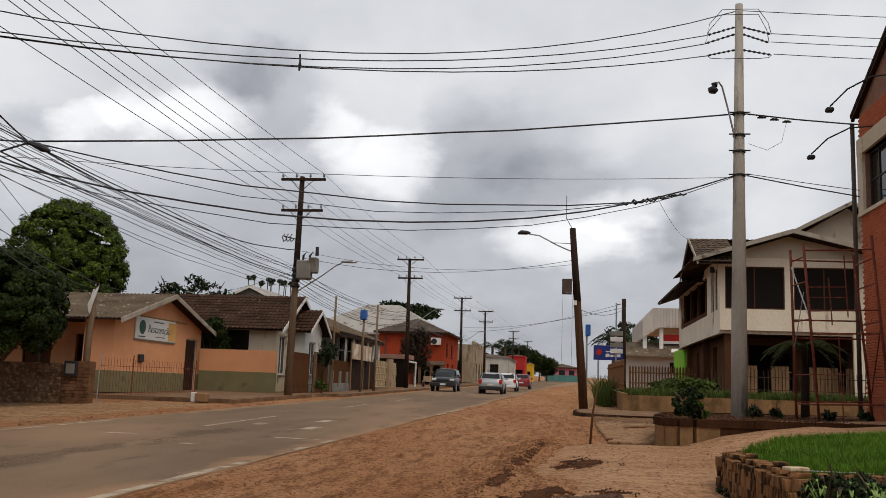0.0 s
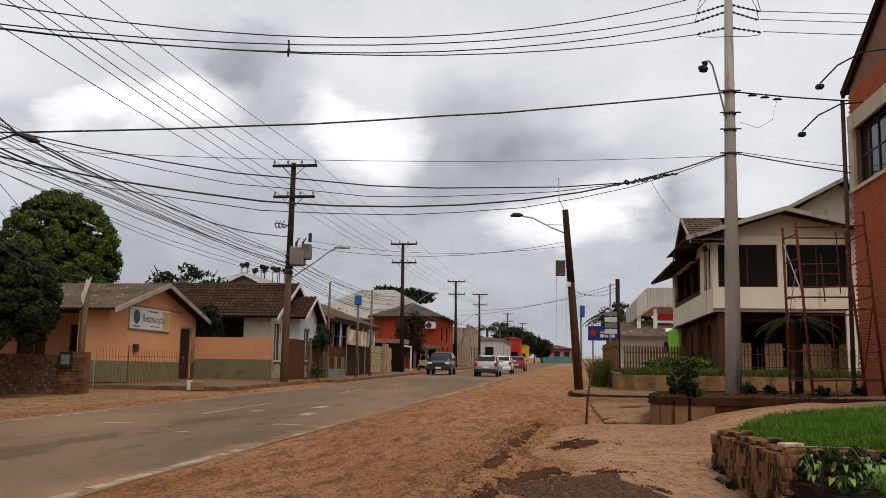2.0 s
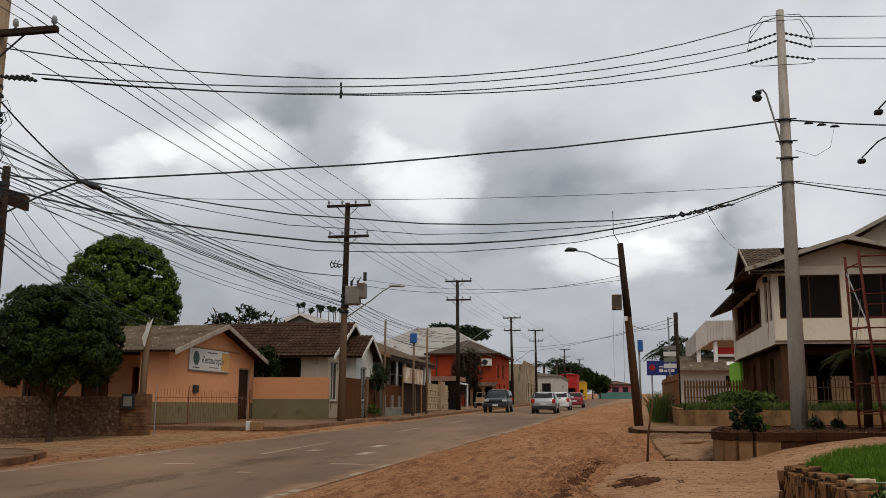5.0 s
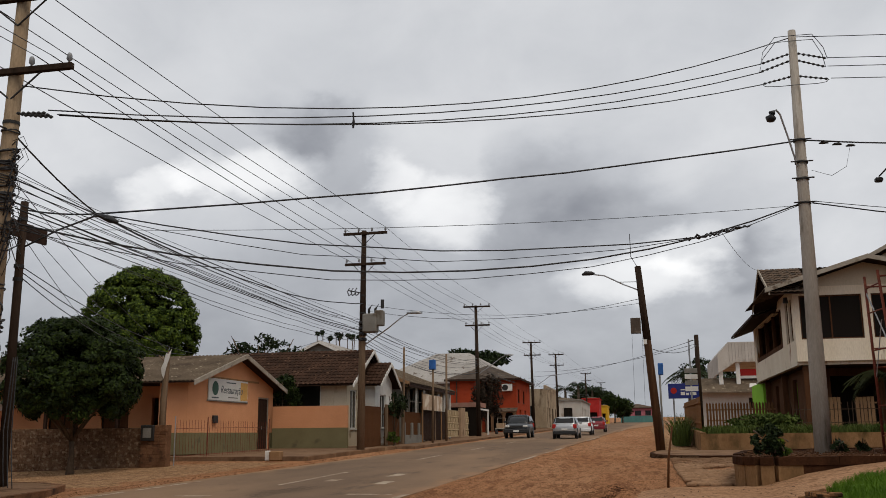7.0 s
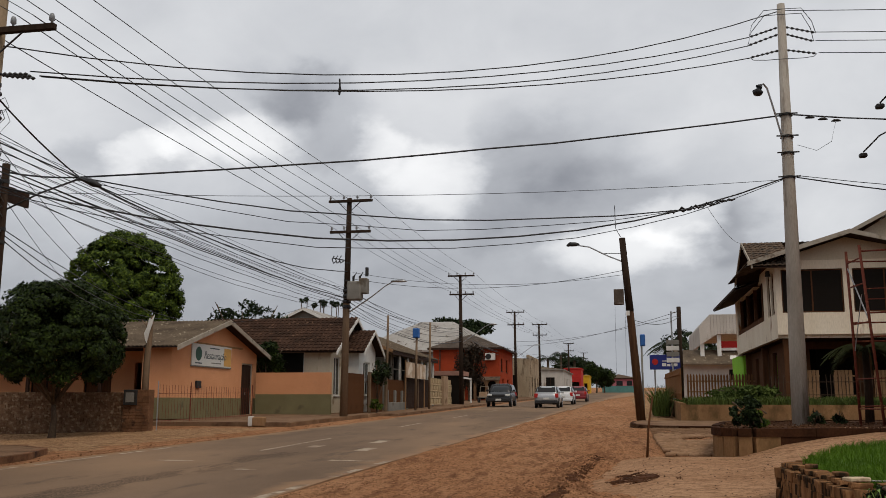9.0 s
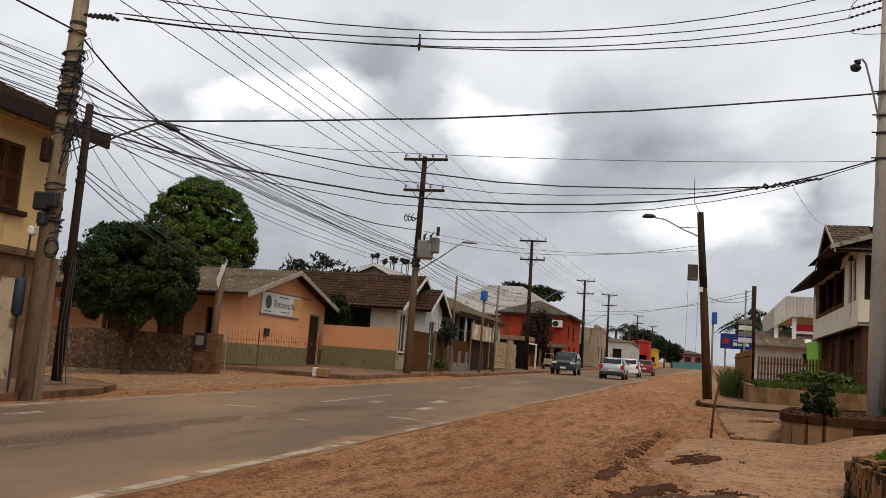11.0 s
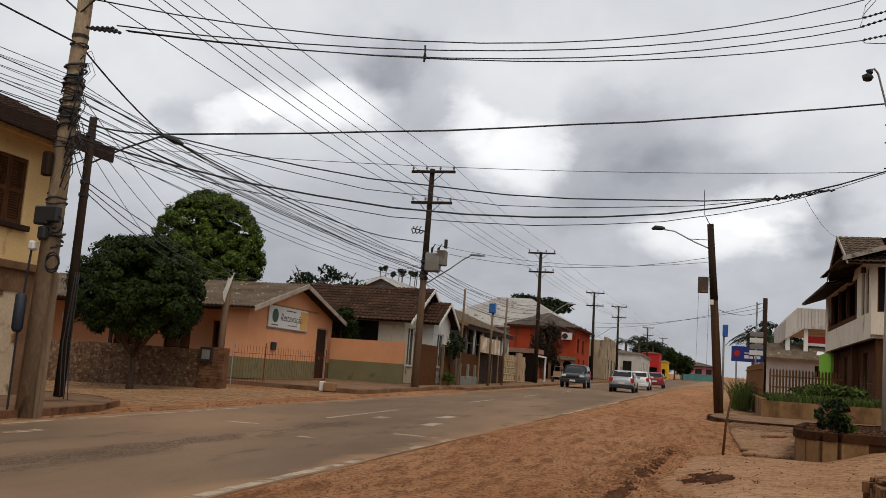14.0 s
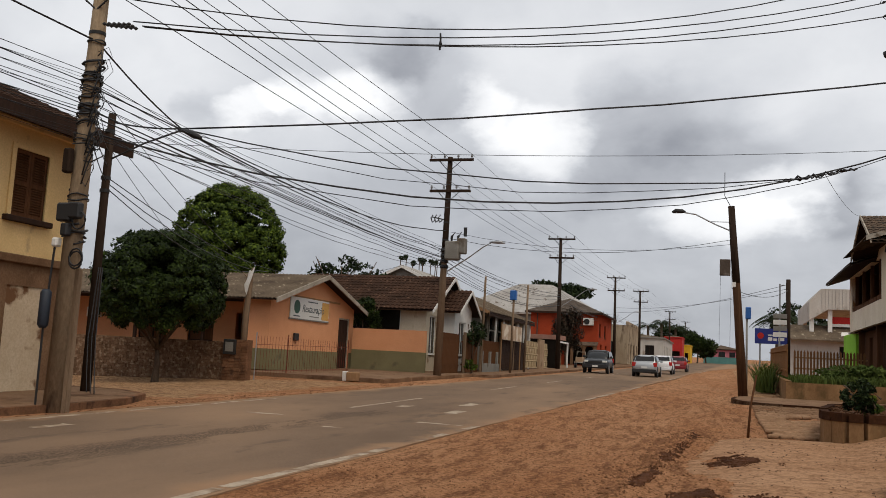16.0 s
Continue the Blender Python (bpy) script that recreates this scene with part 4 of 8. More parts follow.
lamp_arm = part("lamp_arm", bar([(-0.05, -0.1, 7.35), (-0.22, -0.25, 8.0), (-0.42, -0.42, 8.68), (-0.52, -0.5, 8.78), (-0.62, -0.55, 8.72)], 0.025, 7), GALV, tall, "bent grey lamp bracket")
part("lamp_head", bar([(-0.58, -0.52, 8.74), (-0.64, -0.56, 8.68), (-0.68, -0.58, 8.55), (-0.69, -0.585, 8.46)], [0.04, 0.09, 0.14, 0.10], 10), BLACK, lamp_arm, "dark round street lamp head", True)


def strain_string(parent, a, b):
    """A string of disc insulators from a to b."""
    a, b = Vector(a), Vector(b)
    pts, rad = [], []
    for k in range(6):
        for off, r in ((0.0, 0.012), (0.045, 0.036), (0.055, 0.036), (0.1, 0.012)):
            pts.append(a.lerp(b, (k + off * 8) / 6))
            rad.append(r)
    part("strain_insulator", bar(pts, rad, 7), IRON, parent, smooth=True)


for z_, e_, y_ in ((10.5, 10.28, 0.0), (10.3, 10.16, 0.3), (9.85, 9.70, 0.0)):
    for s in (-1, 1):
        x_ = -0.74 if s < 0 else 0.96
        strain_string(tall, (0.1 + s * 0.1, 0, z_), (x_, y_, e_))
for y_, top_, e_ in ((0.0, 10.95, 10.28), (0.3, 10.8, 10.16), (0.0, 9.55, 9.70)):
    part("lead_wire", bar([(-0.74, y_, e_), (-0.66, y_ * 0.6, (top_ + e_) / 2), (-0.35, -0.14, top_), (0.1, -0.16, top_), (0.6, -0.14, top_), (0.88, y_ * 0.6, (top_ + e_) / 2), (0.96, y_, e_)], 0.010, 5), BLACK, tall, smooth=True)
part("hanging_lead", bar([(1.35, 0.2, 7.85), (1.2, 0.1, 7.3), (0.8, 0, 7.05), (0.3, -0.1, 7.2)], 0.006, 4), BLACK, tall, smooth=True)

dark_pole = thing("wooden_pole", "dark leaning wooden pole with a meter box and lamp", "utility pole", (0.8, 40.0, g(40)), "utility poles")
part("shaft", bar([(0, 0, -0.3), (-0.3, 0, 4), (-0.58, 0, 7.72)], [0.20, 0.165, 0.13], 10), LEANPOLE, dark_pole, smooth=True)
part("meter_box", bx(-1.0, -0.58, -0.15, 0.15, 4.9, 5.55, 0.02), DULLTILE, dark_pole, "grey metal meter box")
# the upper length is darker than the shaft below
part("pole_cap", bar([(-0.34, 0, 4.6), (-0.46, 0, 6.1), (-0.585, 0, 7.76)], [0.166, 0.152, 0.136], 10), DARKPOLE, dark_pole, "darker upper length", True)
part("white_plate", bx(-0.5, -0.36, -0.2, -0.17, 4.42, 4.62), WHITEPAINT, dark_pole)
dl = part("lamp_arm", bar([(-0.5, 0, 6.7), (-1.2, 0, 7.0), (-2.0, 0, 7.42), (-2.6, 0, 7.52)], 0.03, 7), GALV, dark_pole, "long curved lamp bracket")
part("brace", bar([(-0.52, 0, 7.1), (-1.5, 0, 7.12)], 0.015, 5), IRON, dl)
part("lamp_head", bar([(-2.4, 0, 7.53), (-2.55, 0, 7.55), (-2.8, 0, 7.56), (-2.95, 0, 7.5)], [0.04, 0.09, 0.1, 0.04], 8), IRON, dl, smooth=True)
part("whip", bar([(-0.58, 0, 7.7), (-0.85, 0, 8.2), (-0.86, 0, 9.2)], 0.015, 5), IRON, dark_pole)

side_pole = thing("wooden_pole", "slim dark wooden pole beside the corner building", "utility pole", (-13.62, 18.4, g(18.4) - 0.05), "utility poles")
part("shaft", bar([(0, 0, -0.3), (0.0, 0, 3.5), (0.02, 0, 6.55)], [0.125, 0.10, 0.09], 10), DARKPOLE, side_pole, smooth=True)
for z in (4.7, 5.0, 6.1):
    part("steel_band", bar([(0, 0, z), (0, 0, z + 0.08)], 0.115, 10), IRON, side_pole)

# ---------------------------------------------------------------- overhead lines
TIP = "thin bare power line strung between crossarms"


def arm_points(k):
    """Wire places on pole k of the west row: the upper arm, then the lower."""
    x, y = (POLE_X[k], POLE_Y[k])
    lean = 0.1 if k == 0 else -0.1
    h = g(y)
    return [(x + lean + u, y - 0.145, h + 10.26) for u in (-0.87, -0.22, 0.42, 1.07)] + [(x + lean * 0.85 + u, y - 0.145, h + 8.8) for u in (-0.77, -0.18, 0.42, 1.02)]


UP_Z, LOW_Z = g(14.8) + 9.62, g(14.8) + 8.31
near_arm = [(-12.1, 14.65, UP_Z), (-11.5, 14.65, UP_Z), None, (-10.75, 14.65, UP_Z), (-11.8, 14.65, LOW_Z), (-10.8, 14.65, LOW_Z), (-10.5, 14.65, LOW_Z), None]
chain = [near_arm] + [arm_points(k) for k in range(6)]
for step_, (a, b) in enumerate(zip(chain, chain[1:])):
    for i, (p, q) in enumerate(zip(a, b)):
        if p is None or (step_ and i in (2, 7)):
            continue
        cable([p, q], 0.012 if step_ == 0 else 0.010, TIP, 0.12 if step_ == 0 else 0.25, "power_line", IRON, "power lines", 4)
for p in near_arm:
    if p:
        cable([(p[0] - 0.3, -25, p[2] - 0.4), p], 0.008, TIP, 0.3, "power_line", IRON, "power lines", 4)

# lines across the street, from the near pole to the tall concrete pole, with a spacer
TX, TY, TZ = 4.55, 25.0, 0.9
NX, NY = -11.33, 14.8
cross = [((NX + 0.1, NY, 8.05), (TX - 0.1, TY, 11.85), 1.1), ((NX + 0.75, NY, 7.5), (TX - 0.85, TY, 11.18), 0.66), ((NX + 0.85, NY + 0.2, 7.46), (TX - 0.8, TY + 0.3, 11.06), 0.68), ((NX + 0.95, NY, 7.4), (TX - 0.8, TY, 10.6), 0.58)]
for a, b, s in cross:
    cable([a, b], 0.013, "thin power line crossing over the street", s, "power_line", IRON, "power lines", 4)
EASTEND = [(30, 33, 14.6), (30, 33, 13.9), (30, 33, 13.6), (30, 33, 13.1)]
for (a, b, s), e in zip(cross, EASTEND):
    cable([(b[0] + (0.2 if s > 1 else 1.7), b[1], b[2] + 0.02), e], 0.011, "thin power line running on behind the brick building", 0.3, "power_line", IRON, "power lines", 4)
for dx in (0.12, 0.2, 0.28):
    strain_string(near_pole, (dx + 0.22, -0.12, 7.25 - dx * 0.3), (dx + 0.85, -0.1, 7.25 - dx * 0.6))
sp = thing("line_spacer", "small dark insulating spacer clipped between the crossing lines", "spacer", (-5.72, 18.42, 7.95))
part("rod", bar([(0, 0, 0.0), (0.01, 0, 0.13), (0.01, 0, 0.2), (0, 0, 0.36)], [0.02, 0.035, 0.02, 0.02], 7), IRON, sp)

# lamp on a long arm from the slim side pole, where several cables meet
KN = (-11.80, 18.5, 6.42)
sl = part("lamp_arm", bar([(-0.0, 0, 5.45), (0.9, 0.05, 5.85), (1.82, 0.1, 6.15)], 0.022, 7), IRON, side_pole, "long straight lamp bracket")
part("lamp_head", bar([(1.75, 0.1, 6.14), (1.95, 0.0, 6.12), (2.3, -0.1, 5.98), (2.5, -0.15, 5.9)], [0.03, 0.05, 0.085, 0.04], 8), BLACK, sl, "dark street lamp head", True)
mid_tall, low_tall = (TX - 0.1, TY, 8.95), (TX - 0.15, TY, 7.25)
cable([(NX, NY, 7.15), KN], 0.018, sag=0.08)
cable([KN, (-12.2, 40.7, 7.35)], 0.02, "thick black cable falling towards the wooden pole", 0.55, wob=0.03)
cable([(-13.6, 18.4, 6.6), KN], 0.02, sag=0.05)
cable([KN, mid_tall], 0.022, "thick twisted black cable crossing over the street", 0.2, wob=0.03)
cable([(TX + 0.15, TY, 8.95), (16, 29, 9.9)], 0.022, "thick black cable beside the brick building", 0.3)
cable([KN, (1.5, 23.2, 6.12)], 0.016, "black cable crossing low over the street", 0.55, wob=0.05)
cable([(KN[0], KN[1], KN[2] - 0.05), (1.3, 23.2, 6.08)], 0.009, "thin cable crossing low over the street", 0.75, wob=0.08)
cable([(NX, NY, 5.4), low_tall], 0.019, "thick black cable hanging low over the street", 1.38, wob=0.05)
cable([(NX, NY, 5.3), (TX - 0.2, TY, 7.2)], 0.009, "thin cable hanging low over the street", 1.5, wob=0.12)
cable([(-13.6, 18.4, 6.15), (TX - 0.2, TY, 7.2)], 0.007, "thin stay wire over the street", 0.25)
cable([(TX + 0.15, TY, 7.25), (16, 28.5, 6.75)], 0.018, "black cable running behind the brick building", 0.25)
cable([(TX + 0.15, TY, 7.3), (16, 28.5, 7.1)], 0.010, "black cable running behind the brick building", 0.2)
cable([(2.2, 23.3, 6.3), (6.0, 46.2, 9.0)], 0.006, "thin service wire to a house", 0.3)
cj = thing("cable_splice", "knotted black splice of taped cables", "cable splice", (1.95, 23.3, 6.2))
rs = random.Random(9)
for k in range(16):
    x0 = -0.75 + 0.1 * k
    z0 = 0.17 * x0
    j = [rs.uniform(-0.06, 0.06) for _ in range(4)]
    part("cable_loop", bar([(x0, 0, z0), (x0 + 0.08, 0.03, z0 + 0.02 + j[0]), (x0 + 0.14, -0.03, z0 + 0.03 + j[1]), (x0 + 0.22, 0, z0 + 0.045)], [0.014, rs.uniform(0.016, 0.04), rs.uniform(0.016, 0.04), 0.014], 6), BLACK, cj, smooth=True)
for px_, pz in ((TX + 0.6, 8.89), (TX + 0.95, 8.86), (TX + 1.3, 8.83)):
    c = thing("cable_clamp", "small dark connector on the cable", "connector", (px_, TY + 0.3 * (px_ - TX), pz))
    part("body", bar([(-0.12, 0, 0), (-0.05, 0, 0.02), (0.05, 0, 0.02), (0.12, 0, 0)], [0.015, 0.038, 0.038, 0.015], 6), IRON, c)

# the tangle of telephone cables along the west row
rt = random.Random(21)
SAL_RIDGE = g(38) + 0.15 + 3.0 + 1.25
TEL = "black telephone cable in a loose bundle"
for k in range(15):
    za, zb = 6.45 - 0.075 * k + rt.uniform(-0.05, 0.05), g(40.8) + 5.9 - 0.07 * k + rt.uniform(-0.08, 0.08)
    cable([(NX + rt.uniform(-0.1, 0.15), NY + 0.1, za), (-12.15 + rt.uniform(-0.1, 0.1), 40.7, zb)], rt.choice((0.006, 0.008, 0.010, 0.015)), TEL, rt.uniform(0.05, 0.5), wob=0.04, group="telephone cables")
for k in range(3):
    cable([(-13.6, 18.4, 5.3 - 0.12 * k), (-19.5 - 0.7 * k, 39.2, SAL_RIDGE + 0.12)], 0.012, TEL, 0.35 + 0.1 * k, wob=0.04, group="telephone cables")
for k in range(3):
    cable([(-13.6, 18.4, 5.9 - 0.35 * k), (NX, NY, 6.1 - 0.3 * k)], 0.01, TEL, 0.12, group="telephone cables")
for k in range(20):
    x, y, z = NX - 0.1, NY, 6.55 - 0.07 * k
    cable([(x, y, z), (-13.2 - 0.12 * k, -12, z + 0.3 + 0.06 * k + rt.uniform(-0.2, 0.2))], rt.choice((0.004, 0.005, 0.007, 0.010)), TEL, rt.uniform(0.1, 0.6), group="telephone cables")
cable([(-12.9, 6.5, 6.05), (-12.0, 13.0, 5.95)], 0.035, "thick black cable sleeve above the eave", 0.05, group="telephone cables")
cable([(NX, NY, 7.15), (-12.6, -12, 8.2)], 0.018, "thick black cable above the eave", 0.3)
for a, b, n in ((0, 1, 8), (1, 2, 6), (2, 3, 4), (3, 4, 3), (4, 5, 2)):
    for k in range(n):
        pa = (POLE_X[a] + 0.05, POLE_Y[a], g(POLE_Y[a]) + 6.0 - 0.16 * k)
        pb = (POLE_X[b], POLE_Y[b], g(POLE_Y[b]) + 6.0 - 0.16 * k + rt.uniform(-0.1, 0.1))
        cable([pa, pb], 0.012, TEL, rt.uniform(0.3, 0.9), group="telephone cables")
cable([(-12.0, 40.8, 7.0), (0.3, 40.0, 7.0)], 0.010, "thin wire from pole to pole across the street", 0.6)
cable([(-12.0, 40.8, 7.3), (0.25, 40.0, 6.8)], 0.008, "thin wire from pole to pole across the street", 0.5)
for dz_ in (0.0, 0.55):
    cable([(POLE_X[2], POLE_Y[2], g(POLE_Y[2]) + 6.1 + dz_), (3.75, 62, g(62) + 6.3 - dz_ * 0.5)], 0.014, "wire running over the street to a slim pole", 0.5)
cable([(0.3, 40.0, 5.0), (3.75, 62, 6.9)], 0.014, "wire running to a slim pole", 0.4)
for k in range(2):
    cable([(0.26 - 0.42 * k, 40.2, 5.75 + 0.2 * k), (0.24 - 0.42 * k, 40.22, 2.5 + 0.1 * k)], 0.005, "loose cable end hanging straight down", 0.0)
for x0, y0, z0, x1, y1, z1 in ((-12.3, 40.8, 6.4, -17.4, 39.2, 4.9), (-12.3, 40.8, 6.2, -14.0, 49, 5.3), (-11.55, 52.3, 5.2, -12.3, 40.8, 6.1), (-11.5, 56.1, 6.1, -12.3, 40.8, 6.3), (-13.6, 18.4, 6.0, -20.5, 35, 4.2), (-13.6, 18.4, 6.3, -17.0, 31, 4.3), (-11.3, 14.8, 6.3, -16.6, 31.0, 4.5)):
    cable([(x0, y0, z0), (x1, y1, z1)], 0.008, "thin service wire to a house", 0.25, group="service wires")

# gear on the near pole: cable coils, boxes, conduit
rh = random.Random(51)
for k in range(22):
    z0 = rh.choice((3.1, 3.9, 4.7, 4.9, 5.1, 5.3, 5.5, 5.7, 5.8, 5.9, 6.0, 6.1, 6.2, 6.35, 6.8)) + rh.uniform(-0.1, 0.1)
    turns, climb, ph, out_ = rh.uniform(0.8, 2.2), rh.uniform(-0.25, 0.35), rh.uniform(0, 6.28), rh.uniform(0.008, 0.045)
    helix = []
    for q in range(int(turns * 12) + 1):
        an, z = ph + q * math.pi / 6, z0 + climb * q / (turns * 12) + 0.02 * math.sin(q * 1.3 + k)
        r = 0.20 - 0.0079 * z + out_ + 0.012 * math.sin(q * 0.9 + k)
        helix.append((0.0218 * z + math.cos(an) * r, math.sin(an) * r, z))
    part("cable_wrap", bar(helix, rh.choice((0.010, 0.014, 0.022)), 5), BLACK, near_pole, "black cable wound round the pole", True)
for k in range(16):
    z0, dx, dz = rh.uniform(4.6, 6.7), rh.uniform(0.15, 0.45), rh.uniform(0.15, 0.6)
    c0 = 0.0218 * z0
    part("cable_tail", bar([(c0 + 0.15, -0.1, z0), (c0 + 0.15 + dx * 0.7, -0.16, z0 + 0.05), (c0 + 0.15 + dx, -0.18, z0 - dz * 0.4), (c0 + 0.2 + dx * 0.3, -0.2, z0 - dz), (c0 + 0.14, -0.15, z0 - dz * 0.8)], rh.choice((0.006, 0.009, 0.013)), 5), BLACK, near_pole, "loose black cable tail", True)
for x, z, w, h, m in ((-0.10, 4.35, 0.16, 0.46, DARKPOLE), (-0.12, 3.45, 0.30, 0.34, BLACK), (0.12, 3.5, 0.26, 0.30, BLACK), (0.0, 3.18, 0.16, 0.24, BLACK), (-0.16, 2.98, 0.13, 0.17, WHITEPAINT)):
    part("junction_box", bx(x, x + w, -0.32, -0.16, z, z + h, 0.03), m, near_pole, "small box strapped to the pole")
part("canister", bar([(-0.2, -0.26, 1.5), (-0.2, -0.26, 1.56), (-0.19, -0.26, 2.15), (-0.19, -0.26, 2.2)], [0.06, 0.10, 0.10, 0.06], 10), mat("slate_blue_plastic", (0.022, 0.030, 0.045), None, 0.6, 2, 20, 0), near_pole, "slate blue cable canister", True)
part("conduit", bar([(-0.2, -0.24, 0.0), (-0.2, -0.24, 1.5), (-0.12, -0.24, 3.0)], 0.02, 6), BLACK, near_pole)
for k in range(7):
    tz = 4.9 + 0.27 * k
    tx = 0.022 * tz
    part("cable_tail", bar([(tx + 0.16, -0.1, tz), (tx + 0.30 + 0.03 * (k % 3), -0.15, tz - 0.22), (tx + 0.24, -0.2, tz - 0.5), (tx + 0.15, -0.18, tz - 0.75 - 0.1 * (k % 2))], 0.014, 5), BLACK, near_pole, "loose black cable tail", True)
for k in range(3):
    c = [(0.34 + 0.14 * math.cos(a * math.pi / 6), -0.22 - 0.01 * k, 2.75 + 0.62 * (k == 2) + 0.16 * math.sin(a * math.pi / 6) + 0.05 * k) for a in range(13)]
    part("cable_coil", bar(c, 0.018, 5), BLACK, near_pole, "loose black cable coil", True)
part("grey_duct", bx(0.2, 0.30, -0.05, 0.06, 0.0, 2.6), WOODPOLE, near_pole)
for k in range(3):
    cable([(-13.5 + 0.05 * k, 18.3, 3.2), (-13.3 + 0.1 * k, 17.9, 1.6), (-12.9 + 0.25 * k, 17.5 - 0.2 * k, 0.45)], 0.012, "loose cable trailing to the pavement", 0.1)

# transformer and fittings on the first wooden pole
p1 = WEST[0]
# a darker skin over the shaft from mid-height up
part("upper_shaft", bar([(0.052, 0, 5.3), (0.075, 0, 7.6), (0.1, 0, 10.16)], [0.152, 0.134, 0.114], 12), DARKPOLE, p1, "darker upper length", True)
part("transformer", bx(0.2, 0.85, -0.55, -0.05, 5.35, 6.2, 0.05), GREY, p1, "pale grey transformer case")
part("transformer", bx(0.72, 1.12, -0.4, 0.0, 5.65, 6.35, 0.04), GREY, p1, "pale grey transformer case")
for x in (0.45, 0.75):
    part("bushing", bar([(x, -0.3, 6.2), (x, -0.3, 6.42), (x + 0.15, -0.3, 6.62)], [0.05, 0.06, 0.03], 7), IRON, p1, smooth=True)
part("surge_arrester", bar([(1.05, -0.2, 6.45), (1.05, -0.2, 6.85)], [0.08, 0.08], 8), IRON, p1)
for x in (-0.55, -0.38, -0.2):
    part("fuse_holder", bar([(x, -0.1, 7.45), (x - 0.1, -0.12, 7.3), (x - 0.03, -0.1, 7.1), (x + 0.1, -0.1, 7.2)], 0.03, 6), IRON, p1, smooth=True)
part("fuse_bracket", bar([(-0.6, -0.08, 7.35), (0.1, -0.05, 7.2)], 0.03, 6), IRON, p1)
for z in (5.0, 5.25, 5.5, 5.75):
    part("cable_wrap", bar([(0.06, 0, z), (0.06, 0, z + 0.15)], 0.19, 9), BLACK, p1, "black cable wound round the pole", True)


# ---------------------------------------------------------------- west side: corner building, side street, houses
def slope_cover(bm, style, a, b, down):
    a, b, down = Vector(a), Vector(b), Vector(down)
    if style == "corrugated":
        corrugated(bm, a, b, down, max(4, int((b - a).length / 0.18)), 0.03)
    elif style == "tile":
        tile_field(bm, a, b, down, max(4, int((b - a).length / 0.24)), max(4, int(down.length / 0.34)), 0.04)
    else:
        prism(bm, [a, b, b + down, a + down], (0, 0, 0.08))
    return bm


